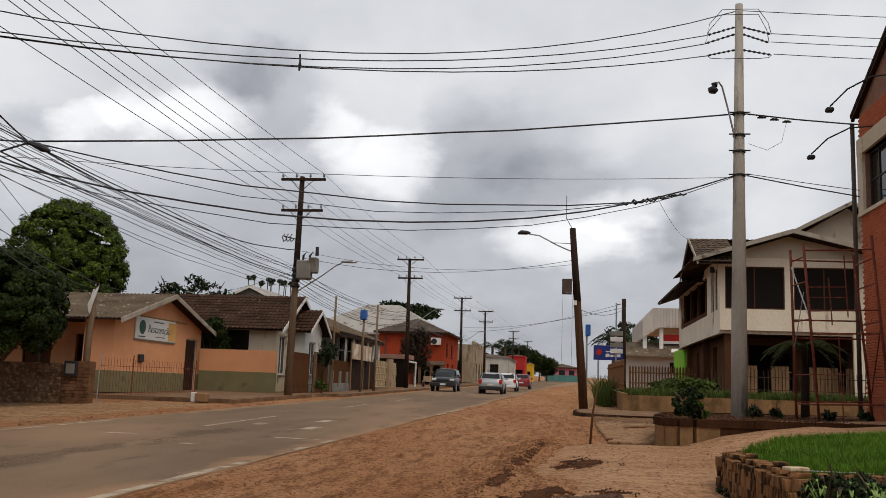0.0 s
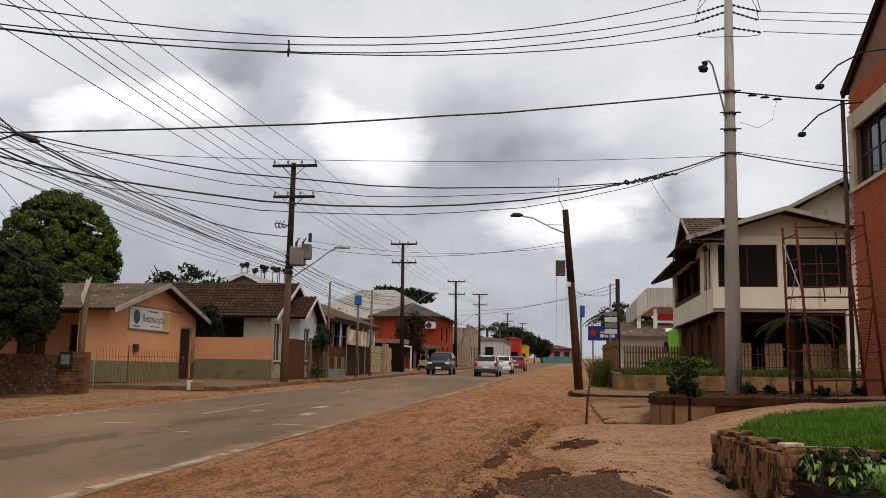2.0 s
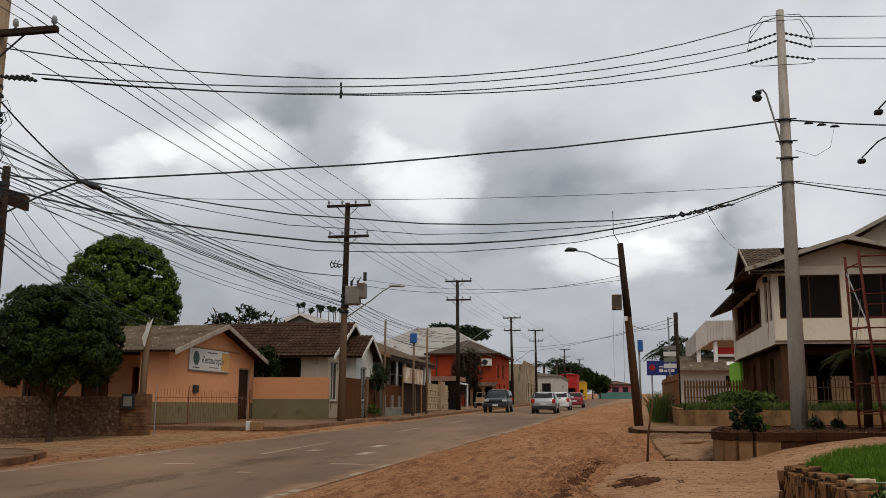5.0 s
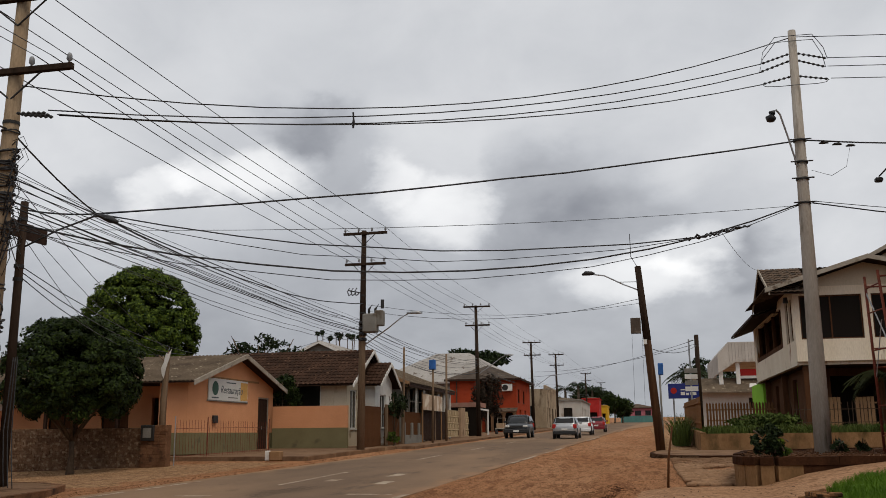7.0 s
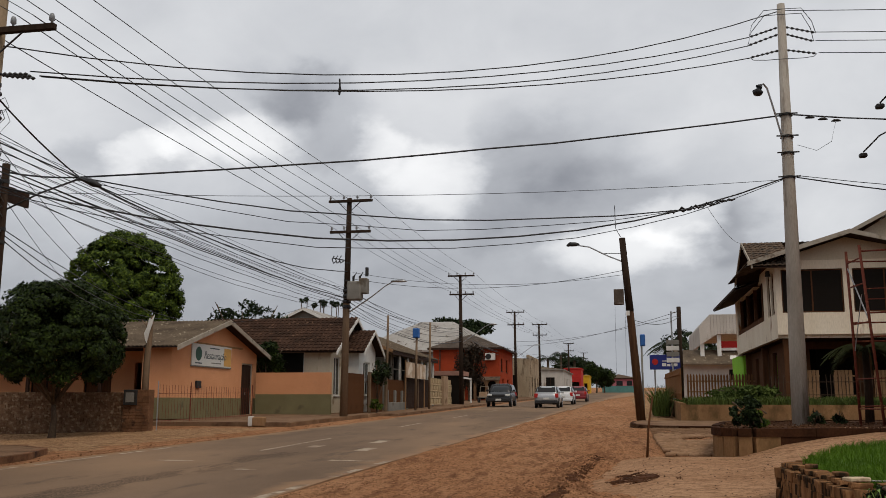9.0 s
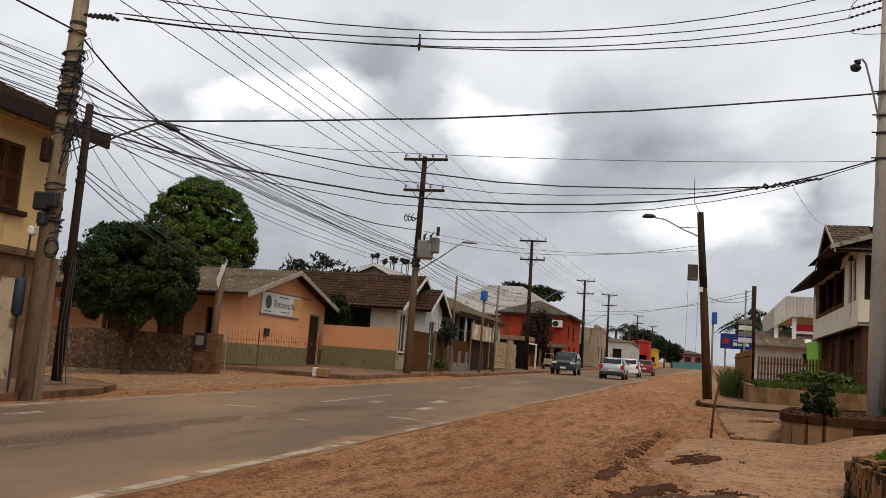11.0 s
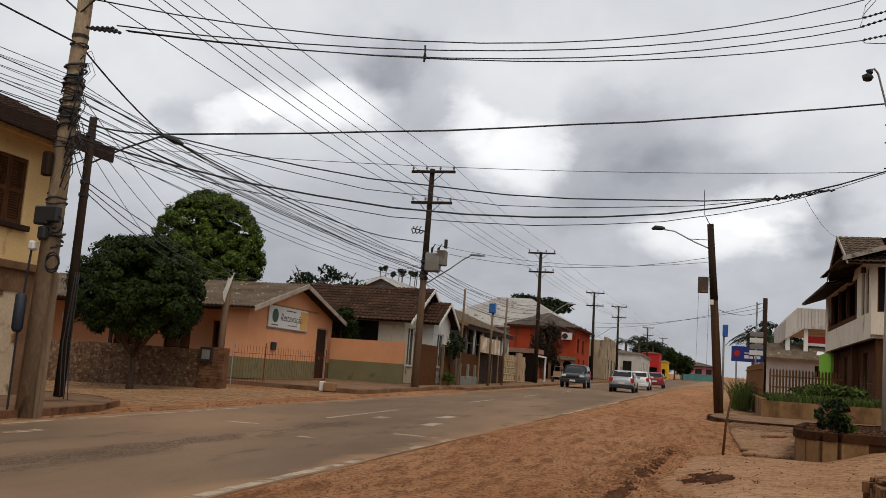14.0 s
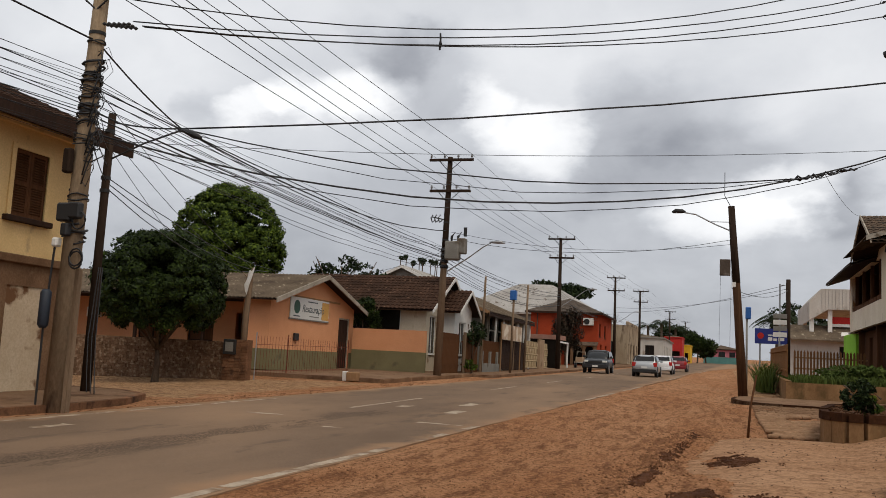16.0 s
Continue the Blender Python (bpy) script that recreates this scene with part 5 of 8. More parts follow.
def house(name, label, x, y0, length, depth, z0, h, wall_mat, roof_mat, rise, over=0.5, ridge="x", style="slab", front=(), south=(), trim=WHITEPAINT, dado=None, group="", category="house", hip=False, inset=0.0):
    """A house whose front faces the street (east) and whose side faces south. Openings: (u0, u1, v0, v1, kind, frame material, bars)."""
    ho = thing(name, label, category, (x, y0, z0), group)
    t = 0.2
    L, D = length, depth
    part("wall", pierced(bmesh.new(), (0, 0, 0), (0, 1), L, h, t, [o[:4] for o in front]), wall_mat, ho)
    part("wall", pierced(bmesh.new(), (-D, inset, 0), (1, 0), D - t, h, t, [o[:4] for o in south]), wall_mat, ho)
    part("wall", bx(-D, -D + t, inset + t, L - t, 0, h), wall_mat, ho)
    part("wall", bx(-D, -t, L - t, L, 0, h), wall_mat, ho)
    for at, al, openings in (((0, 0, 0), (0, 1), front), ((-D, inset, 0), (1, 0), south)):
        for o in openings:
            if o[4] == "door":
                door_in(ho, at, al, *o[:4], o[5], trim, leaves=o[6])
            elif o[4] == "window":
                window_in(ho, at, al, *o[:4], o[5], o[6], pane_mat=o[7] if len(o) > 7 else None)
            else:
                b = Vector((*al, 0))
                n = Vector((-b.y, b.x, 0))
                p = Vector(at) + b * o[0] + n * 0.6
                # a near-black sheet behind the opening paints in the shade indoors
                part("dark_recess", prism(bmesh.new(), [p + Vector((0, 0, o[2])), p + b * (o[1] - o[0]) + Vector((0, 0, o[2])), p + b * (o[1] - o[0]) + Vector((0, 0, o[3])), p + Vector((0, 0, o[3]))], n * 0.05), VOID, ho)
    if dado:
        dm, dh = dado
        doors = sorted([(o[0], o[1]) for o in front if o[4] == "door"])
        u = -0.004
        for a, b in doors + [(L, L)]:
            part("dado", bx(0, 0.012, u, a, 0, dh), dm, ho, "painted olive dado")
            u = b
        part("dado", bx(-D, -t - 1.3 * (inset > 0), inset - 0.012, inset, 0, dh), dm, ho, "painted olive dado")
        part("dado", bx(-t, 0.0, -0.012, 0, 0, dh), dm, ho, "painted olive dado")
    roof = bmesh.new()
    if hip:
        r0 = min(L, D) / 2 + over
        cx0, cx1, cy = (-D - over, over, L / 2)
        e = h - 0.1
        c = [(-D - over, -over, e), (over, -over, e), (over, L + over, e), (-D - over, L + over, e)]
        if D >= L:
            ra, rb = Vector((-D - over + r0, L / 2, h + rise)), Vector((over - r0, L / 2, h + rise))
            faces = [(c[0], c[1], rb, ra), (c[1], c[2], rb), (c[2], c[3], ra, rb), (c[3], c[0], ra)]
        else:
            ra, rb = Vector((-D / 2, -over + r0, h + rise)), Vector((-D / 2, L + over - r0, h + rise))
            faces = [(c[0], c[1], ra), (c[1], c[2], rb, ra), (c[2], c[3], rb), (c[3], c[0], ra, rb)]
        for f in faces:
            prism(roof, [Vector(p) for p in f], (0, 0, 0.1))
        part("roof", roof, roof_mat, ho)
        part("fascia", bx(-D - over, over + 0.02, -over - 0.03, -over, e - 0.1, e + 0.1), trim, ho)
        part("fascia", bx(over, over + 0.03, -over, L + over, e - 0.1, e + 0.1), trim, ho)
        return ho
    if ridge == "x":
        k = rise / (L / 2)
        e = h - k * over
        for s in (-1, 1):
            slope_cover(roof, style, (-D - over, L / 2, h + rise + 0.05), (over, L / 2, h + rise + 0.05), (0, s * (L / 2 + over), -(rise + k * over)))
            part("bargeboard", prism(bmesh.new(), [(over - 0.03, L / 2, h + rise + 0.06), (over - 0.03, L / 2, h + rise - 0.14), (over - 0.03, L / 2 + s * (L / 2 + over), e - 0.14), (over - 0.03, L / 2 + s * (L / 2 + over), e + 0.06)], (0.05, 0, 0)), trim, ho)
            # soffit colour is near-black, with the shade under the eave painted in
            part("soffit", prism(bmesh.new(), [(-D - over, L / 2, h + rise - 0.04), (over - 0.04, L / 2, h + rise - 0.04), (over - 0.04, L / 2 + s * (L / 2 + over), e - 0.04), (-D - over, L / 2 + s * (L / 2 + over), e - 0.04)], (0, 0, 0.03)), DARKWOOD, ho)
        part("gable", prism(bmesh.new(), [(0, 0, h), (0, L, h), (0, L / 2, h + rise - 0.06)], (-t, 0, 0)), wall_mat, ho)
    else:
        k = rise / (D / 2)
        e = h - k * over
        for s in (-1, 1):
            slope_cover(roof, style, (-D / 2, -over, h + rise + 0.05), (-D / 2, L + over, h + rise + 0.05), (s * (D / 2 + over), 0, -(rise + k * over)))
            part("bargeboard", prism(bmesh.new(), [(-D / 2, -over, h + rise + 0.06), (-D / 2, -over, h + rise - 0.14), (-D / 2 + s * (D / 2 + over), -over, e - 0.14), (-D / 2 + s * (D / 2 + over), -over, e + 0.06)], (0, 0.05, 0)), trim, ho)
            # here too the eave shade is put into the soffit's colour
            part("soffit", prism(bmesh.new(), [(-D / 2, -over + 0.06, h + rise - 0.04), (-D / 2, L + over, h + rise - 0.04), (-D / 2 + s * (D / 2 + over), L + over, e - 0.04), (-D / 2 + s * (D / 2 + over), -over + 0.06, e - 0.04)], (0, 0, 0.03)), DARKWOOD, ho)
        part("gable", prism(bmesh.new(), [(-D, 0, h), (0, 0, h), (-D / 2, 0, h + rise - 0.06)], (0, t, 0)), wall_mat, ho)
    part("roof", roof, roof_mat, ho)
    return ho


# pavements and kerbs
def slab_path(name, x0, x1, y0, y1, top, material, label):
    bm = bmesh.new()
    prism(bm, [(x0, y0, g(y0) - 0.3), (x1, y0, g(y0) - 0.3), (x1, y1, g(y1) - 0.3), (x0, y1, g(y1) - 0.3)], (0, 0, 0.3 + top))
    return tagged(new(name, mesh_from(bm, name, material)), label, "pavement", kind="structure")


slab_path("pavement", -18, -12.2, 33.3, 46, 0.16, PAVING, "dusty broken concrete pavement with a low kerb")
strip("pavement", lambda y: -18 + street_x(y), lambda y: -11.7 + street_x(y), 46.01, 230, 0.14, PAVING, "narrow dusty pavement along the house fronts", "pavement", 4, depth=0.4, edge=0.05)
CORNER = [(-30, -20), (-11.65, -20), (-11.65, 15.5), (-11.85, 17.2), (-12.5, 18.8), (-13.6, 19.6), (-30, 19.9)]
pv = new("pavement", mesh_from(prism(bmesh.new(), [(x, y, g(y) - 0.3) for x, y in CORNER], (0, 0, 0.43)), "pavement", PAVING))
tagged(pv, "dusty corner pavement beside the old ochre building", "pavement", kind="structure")
for (xa, ya), (xb, yb_) in zip(CORNER[1:], CORNER[2:]):
    d = Vector((xb - xa, yb_ - ya, 0)).normalized()
    n = Vector((d.y, -d.x, 0)) * 0.15
    kb_ = new("kerb", mesh_from(prism(bmesh.new(), [(xa, ya, g(ya) - 0.3), (xb, yb_, g(yb_) - 0.3), (xb + n.x, yb_ + n.y, g(yb_) - 0.3), (xa + n.x, ya + n.y, g(ya) - 0.3)], (0, 0, 0.435)), "kerb", OLDBRICK))
    tagged(kb_, "worn dark kerb stones at the corner", "kerb", kind="structure")
strip("kerb", lambda y: -12.2, lambda y: -12.05, 33.3, 46, 0.15, OLDRENDER, "worn dirty concrete kerb", "kerb", 2, depth=0.3, edge=0.02)

# the old ochre building at the corner
yb = thing("corner_building", "old two-storey ochre building with brown shutters and peeling base", "building", (-14.35, -6, g(18)))
YH = 6.0
yb_holes = [(22.35, 23.35, 3.8, 5.25), (18.6, 19.6, 3.8, 5.25)]
part("wall", pierced(bmesh.new(), (0, 0, 3.0), (0, 1), 24.2, YH - 3.0, 0.25, [(a, b, c - 3.0, d - 3.0) for a, b, c, d in yb_holes]), YELLOW, yb, "stained ochre plaster upper wall")
part("wall", pierced(bmesh.new(), (0, 0, -0.6), (0, 1), 24.2, 3.42, 0.25, [(22.5, 23.75, 0.4, 2.95)]), OLDRENDER, yb, "bare peeling lower wall")
part("blocked_doorway", bx(-0.22, -0.03, 22.5, 23.75, -0.2, 2.35), PEEL, yb, "blocked pale doorway with rotted foot")
part("moulding", bx(-0.05, 0.10, -0.1, 24.3, 2.82, 3.0, 0.02), OLDRENDER, yb)
part("moulding", bx(-0.05, 0.07, -0.1, 24.27, 5.72, 5.86, 0.02), YELLOW, yb)
part("wall", bx(-9, -0.25, 23.95, 24.2, -0.6, YH), OLDRENDER, yb)
for a, b, c, d in yb_holes:
    w = new("window")
    w.parent = yb
    bm = bmesh.new()
    for z0, z1, y0, y1 in ((c - 0.1, d + 0.1, a - 0.12, a), (c - 0.1, d + 0.1, b, b + 0.12), (d, d + 0.12, a, b)):
        box(bm, -0.05, 0.035, y0, y1, z0, z1)
    part("window_surround", bm, YELLOW, w, "raised plaster window surround")
    part("window_sill", bx(-0.05, 0.13, a - 0.2, b + 0.2, c - 0.12, c, 0.015), DARKWOOD, w)
    for q in range(2):
        y0 = a + (b - a) / 2 * q
        bm = bmesh.new()
        sh = part("shutter", bmesh.new(), BROWNWOOD, w, "faded brown louvred shutter")
        bm = bmesh.new()
        for p in ((y0 + 0.005, y0 + 0.075, c, d), (y0 + 0.425, y0 + 0.495, c, d), (y0 + 0.075, y0 + 0.425, c, c + 0.1), (y0 + 0.075, y0 + 0.425, d - 0.09, d), (y0 + 0.075, y0 + 0.425, (c + d) / 2 - 0.05, (c + d) / 2 + 0.05)):
            box(bm, -0.06, -0.01, p[0], p[1], p[2], p[3])
        for k in range(22):
            z = c + 0.12 + k * (d - c - 0.22) / 22
            part("slat", prism(bmesh.new(), [(-0.055, y0 + 0.075, z + 0.045), (-0.015, y0 + 0.075, z), (-0.01, y0 + 0.075, z + 0.008), (-0.05, y0 + 0.075, z + 0.053)], (0, 0.35, 0)), BROWNWOOD, w)
        box(bm, -0.075, -0.06, y0 + 0.075, y0 + 0.425, c + 0.1, d - 0.09)
        bm.to_mesh(sh.data)
        bm.free()
roof = bmesh.new()
slope_cover(roof, "tile", (-5, -6.5, 8.3), (-5, 25.3, 8.3), (5.74, 0, -2.35))
part("roof", roof, BROWNTILE, yb)
# soffit as dark as the shade below the wide eave, by colour
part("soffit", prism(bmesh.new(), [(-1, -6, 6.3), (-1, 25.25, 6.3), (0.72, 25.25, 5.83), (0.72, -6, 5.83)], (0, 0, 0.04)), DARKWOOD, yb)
part("fascia", bx(0.70, 0.76, -6, 25.3, 5.66, 6.0), DARKWOOD, yb)
part("bargeboard", prism(bmesh.new(), [(-5, 25.26, 8.3), (0.74, 25.26, 5.98), (0.74, 25.26, 5.78), (-5, 25.26, 8.1)], (0, 0.05, 0)), DARKWOOD, yb)
for k in range(30):
    y = 24.9 - k * 0.9
    part("rafter", prism(bmesh.new(), [(0, y, 5.92), (0.69, y, 5.70), (0.69, y, 5.80), (0, y, 6.02)], (0, 0.07, 0)), DARKWOOD, yb)

# salmon house with a sign, gable to the street; its south wall is set back to lie in shade
SAL_Z = g(38) + 0.15
salmon = house("salmon_house", "low salmon house with olive dado and grey corrugated roof", -17.7, 34.8, 8.9, 14.0, SAL_Z, 3.0, SALMON, FIBRO, 1.25, 0.55, "x", "corrugated",
               front=[(7.1, 8.45, 0.0, 2.5, "door", DARKWOOD, 2)],
               south=[(6.0, 7.5, 1.05, 2.2, "window", DARKWOOD, 1, BROWNWOOD), (8.6, 9.9, 1.05, 2.2, "window", DARKWOOD, 1, BROWNWOOD), (11.0, 12.5, 0.0, 2.35, "recess", VOID, 1)], trim=PALEGREY, dado=(OLIVE, 0.85), inset=2.6)
# assumed veranda: ceiling, floor and posts added round the wall set back for shade
part("veranda_ceiling", bx(-14.0, -0.2, 0.0, 2.6, 2.86, 2.92), DARKWOOD, salmon)
part("veranda_floor", bx(-14.0, -0.2, 0.05, 2.6, -0.15, 0.02), PAVING, salmon)
for x in (-10.8, -6.5, -3.2):
    part("veranda_post", bx(x, x + 0.12, 0.1, 0.22, 0, 2.86), DARKWOOD, salmon)
part("return_wall", bx(-1.25, -0.2, 0.0, 0.18, 0, 2.85), SALMON, salmon)
part("dado", bx(-1.25, -0.2, -0.012, 0.0, 0, 0.85), OLIVE, salmon, "painted olive dado")
part("beam", bx(0.0, 0.05, 2.2, 7.0, 3.12, 3.2), PALEWOOD, salmon)
part("air_conditioner", bx(-10.6, -10.0, 2.23, 2.59, 1.9, 2.35, 0.03), WHITEPAINT, salmon)
sg = thing("wall_sign", "white oblong sign with a green badge and grey lettering", "sign", (-17.685, 36.5, 2.97 - 0.02))
part("board", bx(0, 0.05, 0, 4.0, 0, 0.92, 0.01), SIGNWHITE, sg)
part("sign_frame", bx(-0.005, 0.045, -0.05, 4.05, -0.05, 0.0), GREY, sg)
part("badge", prism(bmesh.new(), [(0.052, 0.62 + 0.3 * math.cos(a * math.pi / 8), 0.5 + 0.3 * math.sin(a * math.pi / 8)) for a in range(16)], (0.006, 0, 0)), GREENBADGE, sg, "round green badge")
part("orange_field", bx(0.052, 0.058, 3.2, 3.96, 0.05, 0.85), ORANGEFADE, sg)


def lettering(text, size, place, rot, material, parent, name="lettering", shear=0.0):
    cu = bpy.data.curves.new(name, "FONT")
    cu.body, cu.size, cu.extrude, cu.shear = text, size, 0.003, shear
    ob = new(name, cu)
    ob.matrix_basis = Matrix.Translation(place) @ Euler([radians(a) for a in rot]).to_matrix().to_4x4()
    cu.materials.append(material)
    ob.parent = parent
    return ob


lettering("Restauração", 0.46, (0.056, 1.12, 0.32), (90, 0, 90), TEXTGREY, sg, shear=0.3)
part("text_bar", bx(0.052, 0.058, 1.7, 2.7, 0.76, 0.81), TEXTGREY, sg)
part("text_bar", bx(0.052, 0.058, 0.3, 0.95, 0.08, 0.13), TEXTGREY, sg)
part("text_bar", bx(0.052, 0.058, 1.9, 2.9, 0.13, 0.17), GREY, sg)
bxm = thing("meter_box", "small dark meter box on the salmon wall", "meter box", (-17.69, 37.0, SAL_Z + 1.25))
part("body", bx(0, 0.1, 0, 0.42, 0, 0.32, 0.02), IRON, bxm)

# low two-tone garden wall between the houses
lw = thing("garden_wall", "low salmon and olive wall beside the salmon house", "wall", (-17.5, 43.2, g(43) + 0.1))
part("wall_base", bx(0, 3.8, 0, 0.2, 0, 1.02), OLIVE, lw, "olive painted base")
part("wall_top", bx(0, 3.8, 0.004, 0.196, 1.02, 2.06), SALMON, lw, "salmon painted upper half")

# brown-roofed house and its white porch
h2 = house("brown_roofed_house", "cream house with a steep brown tiled roof and white bargeboards", -14.6, 45.9, 6.6, 7.5, g(48) + 0.1, 3.35, CREAM, BROWNTILE, 1.75, 0.5, "x", "tile",
           front=[(0.6, 1.8, 0.9, 2.9, "window", WHITEPAINT, 1), (4.2, 5.2, 1.0, 2.6, "window", WHITEPAINT, 1)], south=[(3.2, 6.1, 2.0, 3.3, "window", WHITEPAINT, 1)])
porch = house("porch", "small white porch with its own brown gable", -13.75, 48.2, 3.4, 0.8, g(50) + 0.1, 3.4, WHITEPAINT, BROWNTILE, 1.0, 0.45, "x", "tile", front=[(0.9, 2.2, 0.9, 2.7, "window", WHITEPAINT, 1)], category="porch")
h2b = house("gabled_house_behind", "pale gabled house rising behind the brown roof", -19.2, 61.5, 8, 4.7, g(62), 5.75, GREY, ZINC, 1.1, 0.4, "y", "corrugated", trim=WHITEPAINT)
h3 = house("grey_house", "long dim house with dark openings, pale posts and a brown roof", -13.5, 52.6, 12.0, 7, g(58) + 0.1, 3.6, GREY, FIBRO, 1.35, 0.7, "y", "corrugated",
           front=[(0.5, 1.5, 0.9, 3.2, "window", DARKWOOD, 0), (2.1, 3.6, 0.4, 3.2, "recess", VOID, 1), (4.3, 5.9, 0.4, 3.2, "recess", VOID, 1), (6.6, 7.7, 0.0, 2.6, "door", DARKWOOD, 1), (8.3, 9.6, 0.9, 3.1, "window", DARKWOOD, 1), (10.2, 11.5, 0.6, 3.1, "recess", VOID, 1)],
           south=[(3.0, 4.4, 1.2, 2.8, "window", DARKWOOD, 1), (5.2, 6.3, 0.9, 2.9, "window", WHITEPAINT, 1)], trim=PALEWOOD)
for y0_, y1_ in ((0.35, 1.65), (2.0, 3.7), (4.2, 6.0)):
    bm = bmesh.new()
    for p in ((y0_, y0_ + 0.1, 0.5, 3.3), (y1_ - 0.1, y1_, 0.5, 3.3), (y0_ + 0.1, y1_ - 0.1, 3.2, 3.3), (y0_ + 0.1, y1_ - 0.1, 2.35, 2.42)):
        box(bm, 0.004, 0.05, *p)
    part("window_surround", bm, PALEGREY, h3, "pale painted surround")
for y in (1.75, 3.85, 6.2, 8.0, 9.9, 11.8):
    part("veranda_post", bx(0.45, 0.55, y, y + 0.1, 0, 3.2), WHITEPAINT, h3)
part("eave_board", bx(0.62, 0.68, -0.7, 12.7, 3.12, 3.28), DARKWOOD, h3)
# street fences and gates on the west side
def board_fence(name, label, x, y0, y1, z0, h, material, board=0.16, gap=0.015, rails=2, category="fence", kind_mat=None, group=""):
    f = thing(name, label, category, (x, y0, z0), group)
    n = max(1, int((y1 - y0) / (board + gap)))
    me = mesh_from(bx(-0.012, 0.012, 0, board, 0.04, h, 0.004), "board", material)
    for k in range(n):
        ob = new("board", me)
        ob.parent = f
        ob.location = (0, k * (board + gap), 0.02 * noise.noise((k * 1.3, y0, 0)))
    for r in range(rails):
        z = h * (0.2 + 0.6 * r / max(1, rails - 1))
        part("rail", bx(-0.07, -0.014, 0, y1 - y0, z, z + 0.07), kind_mat or material, f)
    return f


board_fence("board_gate", "dark brown board gate at the house front", -12.95, 43.4, 46.6, g(45) + 0.12, 2.0, GATE, 0.2)
board_fence("board_gate", "tall brown board gate beside the porch", -12.85, 46.75, 50.0, g(48) + 0.12, 1.95, GATE, 0.24)
board_fence("picket_gate", "dark slatted gate in front of the grey house", -12.75, 50.2, 54.6, g(52) + 0.12, 1.75, GATE, 0.10, 0.06)
for yy in (50.1, 51.9, 53.6):
    gp_ = thing("gate_pillar", "low grey plastered gate pillar", "pillar", (-12.72, yy, g(52) + 0.12), "gate pillars")
    part("body", bx(-0.1, 0.1, 0, 0.22, 0, 1.15, 0.02), GREY, gp_)
plinth = thing("plinth_wall", "low grey plastered wall under the slatted gate", "wall", (-12.66, 50.4, g(52) + 0.1))
part("body", bx(-0.06, 0.06, 0, 4.1, 0, 0.5, 0.02), GREY, plinth)
for yy in (46.68, 50.05, 54.65, 58.1, 61.7):
    gq = thing("gate_post", "rough brown timber gate post", "post", (-12.72, yy, g(yy) + 0.1), "gate posts")
    part("shaft", bx(-0.07, 0.07, -0.07, 0.07, 0, 2.1 + 0.2 * noise.noise((yy, 1, 1)), 0.015), WOODPOLE, gq)
board_fence("board_gate", "dark slatted gate below a hanging banner", -12.7, 54.7, 61.6, g(58) + 0.12, 1.85, DARKWOOD, 0.12, 0.05)
bn = thing("banner", "faded cream banner on two posts", "banner", (-12.45, 53.8, g(55) + 2.0))
part("sheet", bx(-0.015, 0.015, 0, 5.4, 0, 0.92), mat("faded_banner", (0.50, 0.38, 0.27), (0.38, 0.27, 0.19), 0.85, 1.5, 10, 0.1, spots=(0.62, 0.55, 0.45), spot_scale=1.2, spot_at=0.5), bn)
for y in (0.05, 5.35):
    part("post", bar([(-0.05, y, -1.9), (-0.05, y, 1.0)], 0.04, 7), PALEWOOD, bn)
for y0, y1 in ((62.0, 66.6), (68.3, 70.2)):
    f = thing("cutwork_fence", "pale yellow cut-out fence panel on the pavement edge", "fence", (-12.75, y0, g(65) + 0.14))
    bm = bmesh.new()
    n = int((y1 - y0) / 0.46)
    for k in range(n):
        for r in range(4):
            a, z = k * 0.46, 0.1 + r * 0.45
            box(bm, -0.04, 0.04, a, a + 0.07, z, z + 0.45)
            box(bm, -0.035, 0.035, a + 0.07, a + 0.46, z, z + 0.07)
            if (k + r) % 2:
                box(bm, -0.03, 0.03, a + 0.13, a + 0.4, z + 0.13, z + 0.38)
    part("panel", bm, BEIGEFENCE, f)
gp = thing("gate_pillar", "plain weathered plaster gate pillar", "pillar", (-12.75, 66.7, g(67) + 0.14))
part("body", bx(-0.12, 0.12, 0, 1.5, 0, 2.1, 0.02), BARE, gp)
kb = thing("market_stall", "dark open kiosk with white frame beside the pavement", "kiosk", (-12.4, 72.3, g(73) + 0.14))
# kiosk walls are coloured near-black for the shade inside the open stall
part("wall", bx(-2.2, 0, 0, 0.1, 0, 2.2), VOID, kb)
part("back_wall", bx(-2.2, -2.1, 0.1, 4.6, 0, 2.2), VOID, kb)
part("post", bx(0, 0.12, 0, 0.12, 0, 2.1), WHITEPAINT, kb)
part("post", bx(0, 0.12, 4.5, 4.62, 0, 2.1), WHITEPAINT, kb)
part("lintel", bx(0, 0.12, 0.12, 4.5, 1.98, 2.1), WHITEPAINT, kb)
part("roof", bx(-2.2, 0.15, -0.1, 3.0, 2.2, 2.55), mat("faded_pink_board", (0.40, 0.23, 0.18), (0.26, 0.14, 0.10), 0.9, 1.5, 20, 0.1), kb, "faded pink fascia")
cart = thing("hand_cart", "pale rusty hand cart on the pavement by the kiosk", "cart", (-11.7, 79.5, g(79.5) + 0.14))
part("deck", bx(-0.4, 0.4, -0.6, 0.6, 0.42, 0.50, 0.015), PALEGREY, cart)
part("push_bar", bar([(-0.35, 0.55, 0.5), (-0.35, 0.75, 1.35), (0.35, 0.75, 1.35), (0.35, 0.55, 0.5)], 0.03, 6), PALEGREY, cart)
